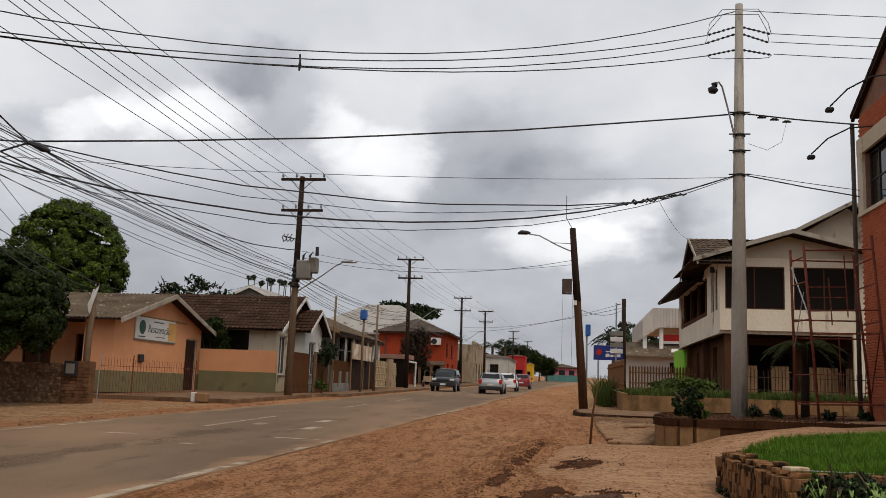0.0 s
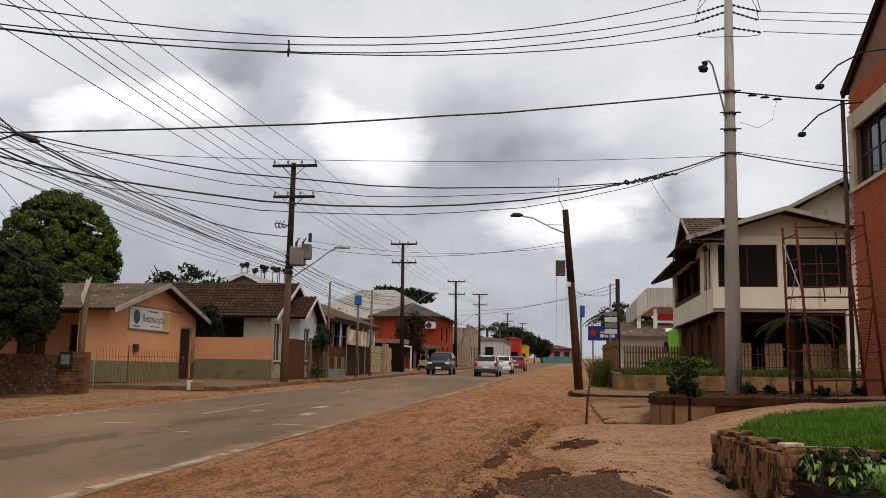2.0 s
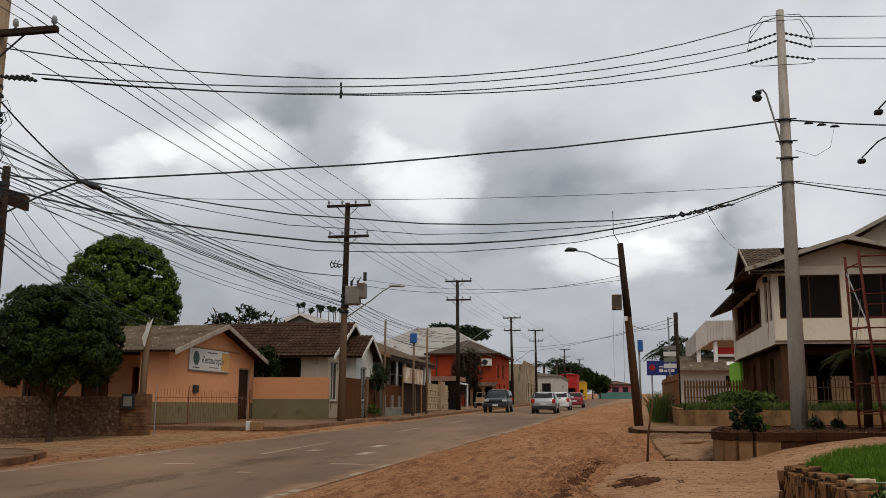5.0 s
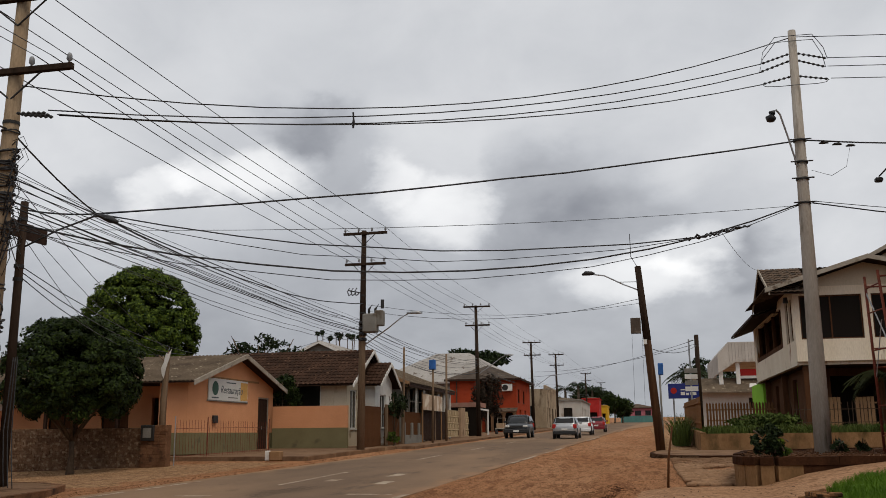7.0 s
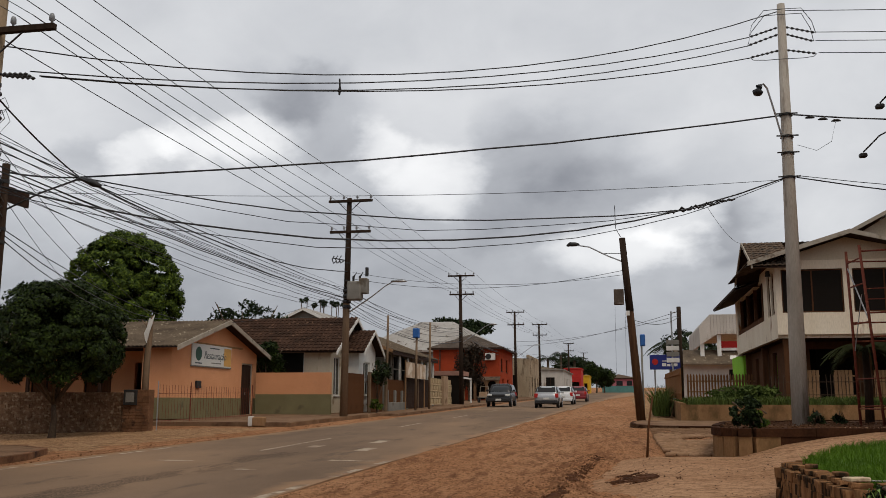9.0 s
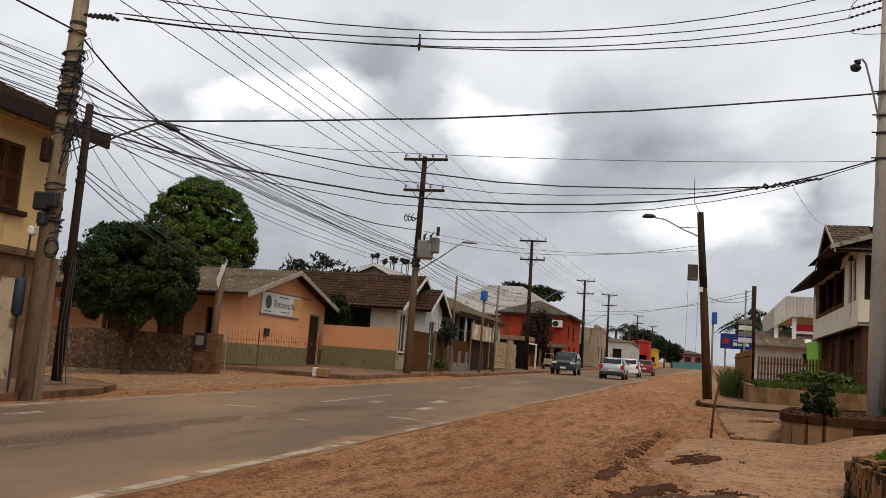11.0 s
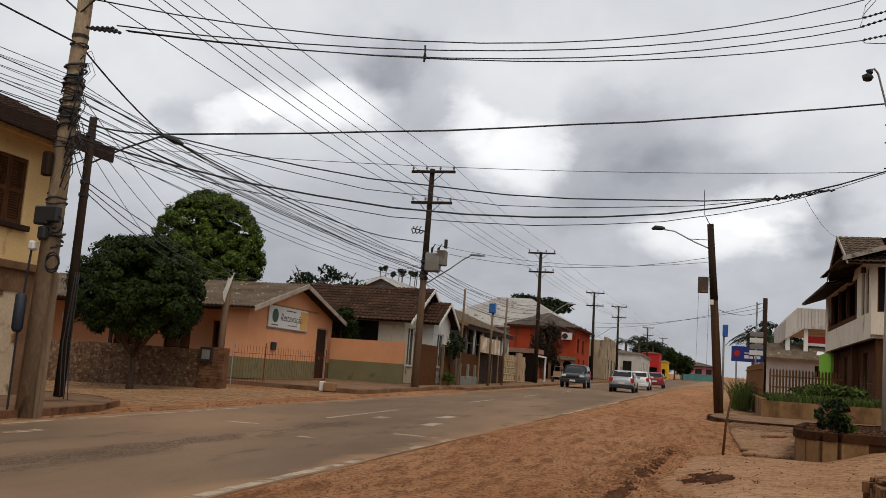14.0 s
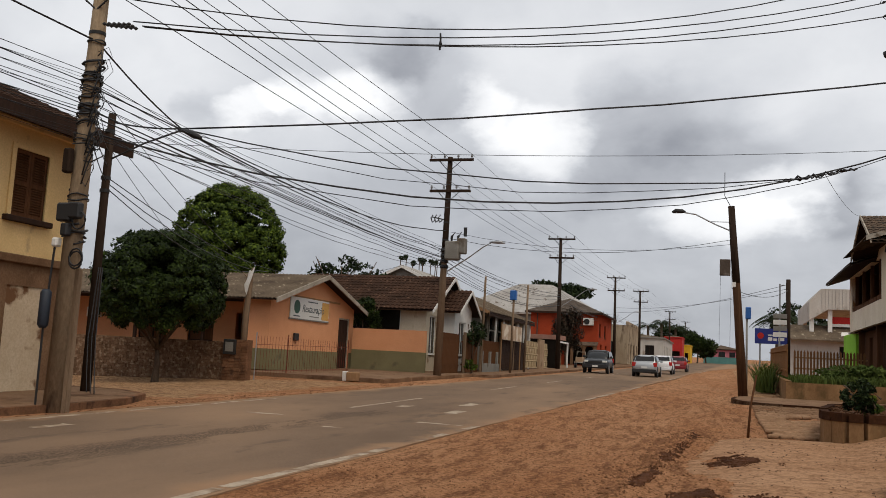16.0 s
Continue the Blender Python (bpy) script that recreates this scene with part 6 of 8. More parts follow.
part("crate", bx(-0.3, 0.3, -0.4, 0.25, 0.5, 0.9, 0.02), BARE, cart, "stained box on the deck")
for x in (-0.36, 0.36):
    for y in (-0.4, 0.4):
        part("wheel", bar([(x - 0.04, y, 0.22), (x + 0.04, y, 0.22)], 0.22, 12), BLACK, cart)
for yy, zz, nm in ((52.3, 4.5, "blue"), (56.1, 5.3, "slim")):
    pl = thing("house_pole", "slim wooden service pole at a house front", "pole", (-11.55, yy, g(yy) + 0.1), "house poles")
    part("shaft", bar([(0, 0, -0.2), (0.05, 0, zz)], [0.075, 0.06], 8), WOODPOLE, pl, smooth=True)
    if nm == "blue":
        part("blue_box", bx(-0.16, 0.2, -0.16, 0.2, zz - 0.35, zz + 0.2, 0.03), TANKBLUE, pl, "bright blue plastic box")
pl = thing("house_pole", "slim wooden service pole at a house front", "pole", (-12.7, 50.1, g(50) + 0.1), "house poles")
part("shaft", bar([(0, 0, -0.2), (0.05, 0, 5.3)], [0.075, 0.06], 8), WOODPOLE, pl, smooth=True)

# the orange-red house on the bend and what follows it
red = house("red_house", "two-storey orange-red house with a brown hipped roof", -11.9, 92, 11, 6.7, g(94) + 0.1, 5.2, ORANGERED, DULLTILE, 1.5, 0.5, hip=True, trim=DARKWOOD,
            south=[(0.6, 2.2, 0.1, 2.1, "recess", VOID, 0), (3.5, 6.3, 0.1, 1.9, "recess", VOID, 0)], front=[(1, 2.4, 2.9, 4.2, "window", DARKWOOD, 1), (5, 6.4, 2.9, 4.2, "window", DARKWOOD, 1), (2, 3.4, 0.2, 2.2, "recess", VOID, 0), (6, 7.4, 0.2, 2.2, "recess", VOID, 0)])
part("string_course", bx(-4.1, 0.12, -0.12, -0.005, 2.2, 2.5), ORANGERED, red)
part("awning", prism(bmesh.new(), [(-3.6, -0.9, 1.95), (0.1, -0.9, 1.95), (0.1, 0.0, 2.35), (-3.6, 0.0, 2.35)], (0, 0, 0.05)), GREYTILE, red, "rusty sheet awning")
for x in (-3.5, -2.35, -1.2, -0.1):
    part("pier", bx(x - 0.12, x + 0.12, -0.85, -0.62, -0.2, 1.98), OLDRENDER, red, "stained brown awning pier")
for x0 in (-3.38, -2.23, -1.08):
    part("arch", prism(bmesh.new(), [(x0, -0.8, 1.98)] + [(x0 + 0.43 - 0.43 * math.cos(a * math.pi / 8), -0.8, 1.5 + 0.43 * math.sin(a * math.pi / 8)) for a in range(9)] + [(x0 + 0.86, -0.8, 1.98)], (0, 0.1, 0)), OLDRENDER, red, "stained brown arch")
part("downpipe", bar([(-6.0, -0.08, 0.0), (-6.0, -0.08, 5.0)], 0.06, 6), DULLTILE, red)
acu = thing("air_conditioner", "white air conditioner on the red wall", "air conditioner", (-13.3, 91.75, g(94) + 4.05))
part("body", bx(0, 1.0, -0.2, 0.24, 0, 0.7, 0.03), WHITEPAINT, acu)
part("fan_grille", bar([(0.35, -0.21, 0.35), (0.35, -0.24, 0.35)], 0.28, 16), IRON, acu)
zr = house("zinc_roofed_hall", "large hall with a wide pale zinc hipped roof", -13.6, 105, 13, 17, g(108), 5.6, GREY, ZINC, 3.7, 0.5, hip=True, trim=ZINC)
cream = house("cream_shop", "low cream shop with a stepped parapet", -11.9, 121, 17, 6, g(128) + 0.1, 4.9, GRIMY, FIBRO, 0.15, 0.0, hip=True, trim=GRIMY,
              front=[(1.0, 2.2, 0.1, 2.6, "recess", VOID, 0), (4, 5.4, 0.1, 2.6, "recess", VOID, 0), (8, 9.4, 1.2, 2.6, "window", DARKWOOD, 1), (12, 13.6, 0.1, 2.6, "recess", VOID, 0)], south=[(3.0, 4.2, 1.2, 2.8, "window", DARKWOOD, 1)], category="shop")
for k in range(6):
    part("parapet_block", bx(-0.3, 0.06, 0.2 + k * 2.9, 1.7 + k * 2.9, 4.9, 5.4, 0.04), GRIMY, cream)
pale = house("pale_corner_house", "pale flat-roofed corner house", -9.4, 152, 26, 7, g(158), 4.2, WHITEW, FIBRO, 0.4, 0.2, hip=True, trim=GREY, south=[(4.2, 5.6, 1.4, 2.9, "window", DARKWOOD, 1)],
             front=[(3 + 4 * k, 4.4 + 4 * k, 1.3, 2.9, "window", DARKWOOD, 1) for k in range(5)])
redshop = house("red_shop", "small bright red shop front", -8.2, 190, 10, 3.4, g(192), 5.2, REDPAINT, FIBRO, 0.2, 0.1, hip=True, trim=REDPAINT, category="shop", south=[(0.4, 3.0, 0.1, 2.4, "recess", VOID, 0)])
yelshop = house("yellow_shop", "small bright yellow shop front", -7.2, 206, 12, 1.3, g(208), 3.9, SUNYELLOW, FIBRO, 0.2, 0.1, hip=True, trim=SUNYELLOW, category="shop", south=[(0.2, 0.9, 0.1, 2.2, "recess", VOID, 0)])
pink = house("pink_house", "pink two-storey house closing the end of the street", 3.2, 245, 10, 8.5, g(245) - 0.2, 3.9, PINK, GREYTILE, 1.0, 0.5, hip=True, trim=DARKWOOD,
             south=[(0.8, 2.4, 2.0, 3.2, "window", DARKWOOD, 1), (3.6, 5.2, 2.0, 3.2, "window", DARKWOOD, 1), (6.2, 7.6, 2.0, 3.2, "window", DARKWOOD, 1), (1.0, 3.0, 0.1, 1.7, "recess", VOID, 0), (5.0, 7.0, 0.1, 1.7, "recess", VOID, 0)])
part("dado", bx(-8.5, 0, -0.03, -0.004, 0, 1.9), TEAL, pink, "teal ground floor")

# old brick wall along the side street, its meter pillar and the broken post
bw = thing("brick_wall", "low weathered brick wall along the side street", "wall", (-27.5, 31.0, 0.15))
part("mortar_core", bx(0, 10.1, 0.03, 0.2, 0, 1.58), FLAKED, bw)
me = mesh_from(bx(0, 0.235, 0, 0.1, 0, 0.105, 0.008), "brick", FLAKED)
rw_ = random.Random(5)
for row in range(14):
    for col in range(41):
        x = col * 0.245 + (row % 2) * 0.12
        if x > 9.85:
            continue
        if x > 4.2 and (row * 41 + col) % 2 == 0 or x > 6.5:
            ob = new("brick", me)
            ob.parent = bw
            ob.location = (x, rw_.uniform(-0.012, 0.008), 0.02 + row * 0.114)
bm = bmesh.new()
for row in range(14):
    for col in range(41):
        x = col * 0.245 + (row % 2) * 0.12
        if x > 9.85 or x > 6.5 or (x > 4.2 and (row * 41 + col) % 2 == 0):
            continue
        dy = rw_.uniform(-0.012, 0.008)
        box(bm, x, x + 0.235, dy, dy + 0.1, 0.02 + row * 0.114, 0.125 + row * 0.114)
tagged(part("brickwork", bm, FLAKED, bw), kind="stuff")
mp_ = thing("meter_pillar", "brick pillar with a pale meter box", "pillar", (-17.45, 30.85, 0.35))
me = mesh_from(bx(0, 0.235, -0.005, 0.1, 0, 0.105, 0.01), "brick", OLDBRICK)
part("core", bx(0.02, 0.98, 0.02, 0.4, 0, 1.5), OLDBRICK, mp_)
for row in range(13):
    for col in range(4):
        ob = new("brick", me)
        ob.parent = mp_
        ob.location = (col * 0.245 + (0.03 if row % 2 else 0), rw_.uniform(-0.01, 0.01), 0.02 + row * 0.114)
mb = part("meter_box", bx(0.05, 0.55, -0.09, 0.0, 0.95, 1.5, 0.015), IRON, mp_, "dark framed meter box")
part("meter_window", bx(0.14, 0.46, -0.1, -0.088, 1.06, 1.4), GREY, mb)
bp = thing("broken_post", "broken weathered timber post with a torn white rag", "post", (-16.75, 31.05, 1.75))
part("post", bar([(0, 0, -1.2), (0.02, 0, 1.0), (0.1, 0, 2.3), (0.16, 0, 2.75)], [0.13, 0.12, 0.10, 0.03], 7), WOODPOLE, bp, smooth=True)
part("rag", prism(bmesh.new(), [(0.05, -0.14, 1.75), (0.13, -0.15, 2.1), (0.24, -0.15, 2.45), (0.30, -0.1, 2.80), (0.19, -0.13, 2.62), (0.10, -0.13, 2.66), (0.02, -0.13, 2.30), (-0.05, -0.16, 2.12), (-0.02, -0.15, 1.9)], (0, 0.02, 0)), WHITEPAINT, bp, "torn white rag")
part("splinter", bar([(0.05, 0, 2.3), (-0.25, 0, 2.6)], [0.04, 0.015], 5), WOODPOLE, bp)
sf = thing("iron_fence", "thin rusty iron fence before the salmon house", "fence", (-16.3, 31.2, 0.62))
me = mesh_from(bar([(0, 0, 0), (0, 0, 1.42)], 0.006, 5), "picket", RUST)
for k in range(36):
    ob = new("picket", me)
    ob.parent = sf
    ob.location = (0.05 * math.sin(k * 0.9) * 0.2, 0.12 + k * 0.24, 0.0)
for z in (0.12, 1.1):
    part("rail", bar([(0, 0, z), (0, 8.8, z + 0.1)], 0.008, 5), RUST, sf)
for y in (0.0, 2.6, 8.7):
    part("post", bar([(0, y, -0.2), (0, y, 1.55)], 0.02, 6), RUST if y else GALV, sf)
cbk = thing("concrete_block", "small pale concrete block at the kerb corner", "block", (-13.45, 33.2, g(33) + 0.02))
part("body", bx(0, 0.42, -0.2, 0.2, 0, 0.34, 0.03), PALEWOOD, cbk)
part("painted_end", bx(-0.2, -0.02, -0.1, 0.1, 0, 0.36, 0.02), WHITEPAINT, cbk)

# trodden sandy surface of the side street on the west
v, f, xs_, ys_ = [], [], [-34 + 0.4 * i for i in range(56)], [18.6 + 0.3 * i for i in range(47)]
for y in ys_:
    for x in xs_:
        edge_ = min(1, (y - 18.6) / 1.5, (32.4 - y) / 0.8, (-11.6 - x) / 1.2)
        v.append((x, y, ground_z(x, y) + 0.035 * max(-1, edge_) - 0.02 + 0.025 * noise.noise((x * 0.6, y * 1.6, 2)) + 0.015 * noise.noise((x * 1.8, y * 4, 5))))
n_x = len(xs_)
f = [(j * n_x + i, j * n_x + i + 1, (j + 1) * n_x + i + 1, (j + 1) * n_x + i) for j in range(len(ys_) - 1) for i in range(n_x - 1)]
lane_me = raw_mesh("side_lane", v, f, SANDY)
lane_me.polygons.foreach_set("use_smooth", [True] * len(lane_me.polygons))
tagged(new("side_lane", lane_me), "pale trodden sandy side lane", "lane", kind="structure")

# ---------------------------------------------------------------- east side: side street, lot, corner house
BED_Z = 0.92
# planted bed with its concrete edge, at the foot of the tall pole
bed = thing("planting_bed", "raised bed of dark soil behind a crumbling concrete edge", "planting bed", (0, 0, 0), kind="structure")
outline = [(2.02, 20.3), (2.04, 19.8), (2.12, 19.45), (2.28, 19.22), (2.52, 19.17), (3.0, 19.36), (4.4, 19.85), (9.0, 21.1), (14, 21.5), (14, 31), (9, 30), (5, 28.2), (2.7, 25.5), (2.25, 22.5)]
part("soil", prism(bmesh.new(), [(x, y, g(y) - 0.3) for x, y in outline], (0, 0, BED_Z - g(22) + 0.2)), SOIL, bed)
for k in range(len(outline)):
    (xa, ya), (xb, yb_) = outline[k], outline[(k + 1) % len(outline)]
    if xa >= 14 and xb >= 14:
        continue
    d = Vector((xb - xa, yb_ - ya, 0)).normalized()
    n = Vector((d.y, -d.x, 0)) * 0.14
    low_, top_ = g((ya + yb_) / 2) - 0.3, BED_Z + 0.0
    corners = [(xa, ya), (xb, yb_), (xb + n.x, yb_ + n.y), (xa + n.x, ya + n.y)]
    part("edge_wall", prism(bmesh.new(), [(x, y, low_) for x, y in corners], (0, 0, top_ - 0.13 - low_)), SOAKED if k in (5, 6, 7) else EARTHWALL, bed, "soaked dark edge" if k in (5, 6, 7) else "")
    # ragged dark coping, broken into short lengths
    ln = math.hypot(xb - xa, yb_ - ya)
    cuts = max(1, int(ln / 0.55))
    for j in range(cuts):
        p = [Vector((xa, ya, 0)).lerp(Vector((xb, yb_, 0)), (j + e) / cuts) for e in (0.0, 0.985)]
        o = n * (1.18 + 0.18 * noise.noise((j * 1.7, k, 3)))
        z = top_ + 0.02 * noise.noise((j * 2.3, k, 6))
        part("coping", prism(bmesh.new(), [(p[0].x, p[0].y, top_ - 0.128), (p[1].x, p[1].y, top_ - 0.128), (p[1].x + o.x, p[1].y + o.y, top_ - 0.128), (p[0].x + o.x, p[0].y + o.y, top_ - 0.128)], (0, 0, z - top_ + 0.155)), SOAKED, bed)

# cobbled side street and its kerbs
cob = slab_path("side_street", 2.3, 26, 20.5, 33.05, 0.0, SANDY, "dusty cobbled side street between the bed and the lot")
LOT_EDGE = [(26, 33.2), (26, 38.5), (0.8, 38.5), (0.42, 37.4), (0.30, 35.8), (0.42, 34.6), (0.80, 33.75), (1.35, 33.3), (1.9, 33.2)]
lp = new("pavement", mesh_from(prism(bmesh.new(), [(x, y, g(y) - 0.3) for x, y in LOT_EDGE], (0, 0, 0.43)), "pavement", PAVING))
tagged(lp, "dusty pavement with a worn kerb along the lot", "pavement", kind="structure")
for (xa, ya), (xb, yb_) in zip(LOT_EDGE[3:], LOT_EDGE[4:]):
    n = Vector((yb_ - ya, xa - xb, 0)).normalized() * 0.12
    kq = new("kerb", mesh_from(prism(bmesh.new(), [(xa, ya, g(ya) - 0.3), (xb, yb_, g(yb_) - 0.3), (xb - n.x, yb_ - n.y, g(yb_) - 0.3), (xa - n.x, ya - n.y, g(ya) - 0.3)], (0, 0, 0.434)), "kerb", SOAKED))
    tagged(kq, "low dark mossy kerb at the lot corner", "kerb", kind="structure")
kerb_ = new("kerb", mesh_from(prism(bmesh.new(), [(1.9, 33.08, g(33) - 0.1), (26, 33.08, g(33) - 0.1), (26, 33.197, g(33) - 0.1), (1.9, 33.197, g(33) - 0.1)], (0, 0, 0.235)), "kerb", SOAKED))
tagged(kerb_, "low dark mossy kerb along the lot pavement", "kerb", kind="structure")
slab_path("pavement", 0.9, 2.6, 38.51, 120, 0.05, SANDY, "broken pavement beside the lot wall")


def drive_z(x, y):
    """The drive climbs away from the street between the two beds."""
    z = g(y) - 0.09 + 0.17 * min(1, max(0, (x + 0.45) / 1.1))
    z += (0.15 * min(3.0, max(0, x - 2.0)) + 0.05 * max(0, x - 5.0)) * min(1, max(0, (y - 11) / 4)) + 0.015 * noise.noise((x * 1.5, y * 0.8, 5))
    # against the bed it banks up a little; north of the bed's corner it dips under the cobbles
    z += 0.10 * min(1, max(0, (x - 2.3) / 0.8)) * min(1, max(0, (y - 17.5) / 1.5)) * min(1, max(0, (5.5 - x) / 1.5))
    if y > 19.6 and x < 2.6:
        z -= 0.35 * min(1, (y - 19.6) / 0.6)
    return z - wall_hollow(x, y)


def patch(name, label, category, xs, ys, height, material):
    v = [(x, y, height(x, y)) for y in ys for x in xs]
    n = len(xs)
    f = [(j * n + i, j * n + i + 1, (j + 1) * n + i + 1, (j + 1) * n + i) for j in range(len(ys) - 1) for i in range(n - 1)]
    ob = new(name, raw_mesh(name, v, f, material))
    for p in ob.data.polygons:
        p.use_smooth = True
    return tagged(ob, label, category, kind="structure")


patch("driveway", "dusty sloping concrete drive between two raised beds", "driveway", [-0.7 + 0.2 * i for i in range(48)], [3.5 + 0.3 * i for i in range(64)], drive_z, DRIVE)

# grassy bed held by a crumbling brick wall
def grass_patch(name, label, count, where, h, seed, material, kind="stuff", w=0.006):
    rng = np.random.default_rng(seed)
    pts = np.array([where(rng) for _ in range(count)])
    an = rng.random(count) * 2 * np.pi
    hh = h * (0.45 + 0.75 * rng.random(count))
    lean = rng.normal(size=(count, 2)) * 0.35 * hh[:, None]
    side = np.stack([np.cos(an), np.sin(an), 0 * an], 1) * (w * (0.7 + 0.6 * rng.random(count)))[:, None]
    mid = pts + np.stack([lean[:, 0] * 0.35, lean[:, 1] * 0.35, hh * 0.6], 1)
    top = pts + np.stack([lean[:, 0], lean[:, 1], hh], 1)
    v = np.stack([pts - side, pts + side, mid + side * 0.7, mid - side * 0.7, top], 1).reshape(-1, 3)
    f = []
    for i in range(count):
        b = i * 5
        f += [(b, b + 1, b + 2, b + 3), (b + 3, b + 2, b + 4)]
    ob = new(name, raw_mesh(name, v, f, material))
    return tagged(ob, label, "grass", kind=kind)


WALL_LINE = [(2.05, 12.7), (2.12, 11.0), (2.2, 9.65), (4.6, 9.6)]
lawn_pts = [(2.3, 12.75), (3.2, 14.6), (9.0, 18.0), (16, 21), (16, 9.75), (2.4, 9.75), (2.32, 11.0)]


def lawn_z(x, y):
    return 0.68 + 0.06 * max(0, x - 2.1) + 0.03 * max(0, y - 12) + 0.05 * noise.noise((x * 0.6, y * 0.6, 2))


lawn = new("lawn_bank", None)
tagged(lawn, "raised grassy bank held by a crumbling brick wall", "lawn", kind="structure")
part("earth", prism(bmesh.new(), [(x - 0.1, y, -0.2) for x, y in lawn_pts], (0, 0, 0.78)), SOIL, lawn)


def in_poly(x, y, poly):
    inside = False
    for (xa, ya), (xb, yb_) in zip(poly, poly[1:] + poly[:1]):
        if (ya > y) != (yb_ > y) and x < (xb - xa) * (y - ya) / (yb_ - ya) + xa:
            inside = not inside
    return inside


def lawn_point(rng):
    while True:
        x, y = 2.05 + 7 * rng.random() ** 1.3, 9.7 + 8.3 * rng.random() ** 1.2
        if in_poly(x, y, lawn_pts):
            return (x, y, lawn_z(x, y) - 0.06)


bm = bmesh.new()
cells = {}
for i in range(40):
    for j in range(46):
        cells[i, j] = (2.0 + i * 0.35, 3 + j * 0.38)
vv = {k: bm.verts.new((p[0], p[1], lawn_z(*p) - 0.03)) for k, p in cells.items()}
for i in range(39):
    for j in range(45):
        if all(in_poly(*cells[i + a, j + b], lawn_pts) for a in (0, 1) for b in (0, 1)):
            bm.faces.new((vv[i, j], vv[i + 1, j], vv[i + 1, j + 1], vv[i, j + 1]))
bmesh.ops.delete(bm, geom=[v for v in bm.verts if not v.link_faces], context="VERTS")
part("turf", bm, GRASS, lawn)
grass_patch("grass", "fresh green grass on the raised bank", 62000, lawn_point, 0.115, 3, GRASS, w=0.0045)

# brick retaining wall, brick by brick
rw = thing("retaining_wall", "crumbling mossy brick retaining wall below the grass", "wall", (0, 0, 0), kind="structure")
def rough_brick(w, d, h, seed):
    """A worn brick: a box whose corners and edges have crumbled unevenly."""
    bm = bx(-w / 2, w / 2, -d / 2, d / 2, -h / 2, h / 2, 0.007)
    for v in bm.verts:
        v.co += Vector([0.013 * noise.noise((v.co.x * 31 + seed, v.co.y * 31, v.co.z * 31 + k * 9)) for k in range(3)])
    return mesh_from(bm, "brick", MOSSY)


upright = [(w, [rough_brick(w - 0.008, 0.12, 0.122, k + 9 * w) for k in range(3)]) for w in (0.115, 0.155, 0.215)]
header = [rough_brick(0.117, 0.20, 0.045, 20 + k) for k in range(4)]
rngb = random.Random(4)
core = bmesh.new()
LINE = [(2.95, 14.3)] + WALL_LINE
for (xa, ya), (xb, yb_) in zip(LINE, LINE[1:]):
    n = Vector((-(yb_ - ya), xb - xa, 0)).normalized()
    ends = [(xa, ya), (xb, yb_)]
    prism(core, [(xa - n.x * 0.053, ya - n.y * 0.053, -0.4), (xb - n.x * 0.053, yb_ - n.y * 0.053, -0.4), (xb + n.x * 0.24, yb_ + n.y * 0.24, -0.4), (xa + n.x * 0.24, ya + n.y * 0.24, -0.4)], (0, 0, 0.98))
part("mortar_core", core, MOSSY, rw, "earthy core between the bricks")
LOW_LINE = [(2.16, 9.55), (2.3, 8.0), (2.5, 6.0)]
for line, full in ((LINE, 7), (LOW_LINE, 4)):
    for (xa, ya), (xb, yb_) in zip(line, line[1:]):
        ln = math.hypot(xb - xa, yb_ - ya)
        ang = math.degrees(math.atan2(yb_ - ya, xb - xa))
        n = Vector((-(yb_ - ya), xb - xa, 0)).normalized()
        for course in range(full + 1):
            cap = course == full
            u = 0.0
            while u < ln:
                w, shapes = rngb.choice(upright)
                if cap:
                    w, shapes = 0.125, header
                mid_u = u + w / 2
                u += w
                if rngb.random() < (0.55 if cap else 0.05):
                    continue
                x, y = xa + (xb - xa) * mid_u / ln, ya + (yb_ - ya) * mid_u / ln
                off = (0.09 if cap else 0.0) - rngb.uniform(-0.022, 0.008)
                z = (0.035 + full * 0.127 if cap else 0.065 + course * 0.127) - 0.254
                ob = new("brick", rngb.choice(shapes))
                ob.parent = rw
                ob.matrix_basis = pose(x + n.x * off, y + n.y * off, z + rngb.uniform(-0.006, 0.006), rngb.uniform(-1, 1), rngb.uniform(-1.5, 1.5), ang + rngb.uniform(-2.5, 2.5))
# sunken strip of leaf litter before the bank
litter = new("litter_bed", None)
tagged(litter, "sunken strip of dark leaf litter before the grassy bank", "soil", kind="structure")
part("soil", prism(bmesh.new(), [(2.2, 9.56, -0.1), (12, 9.5, -0.1), (12, 4.0, -0.1), (2.62, 4.0, -0.1), (2.32, 8.0, -0.1)], (0, 0, 0.50)), BANKSOIL, litter)
st = thing("string_line", "thin pale string stretched along the edge of the grass", "string", (2.3, 9.88, 0.5))
part("string", bar([(0, 0, 0.20), (1.6, 0, 0.205), (4.5, 0, 0.21)], 0.006, 5), WHITEW, st)
for x in (0.0, 4.5):
    part("peg", bar([(x, 0, -0.05), (x, 0, 0.23)], 0.012, 6), BROWNWOOD, st)

# lot wall, fence and weeds
lot = thing("lot_wall", "low stained concrete wall around an overgrown lot", "wall", (0, 0, 0), kind="structure")
part("wall", prism(bmesh.new(), [(2.3, 38.6, 0.3), (26, 38.6, 0.3), (26, 38.82, 0.3), (2.3, 38.82, 0.3)], (0, 0, 1.05)), EARTHWALL, lot)
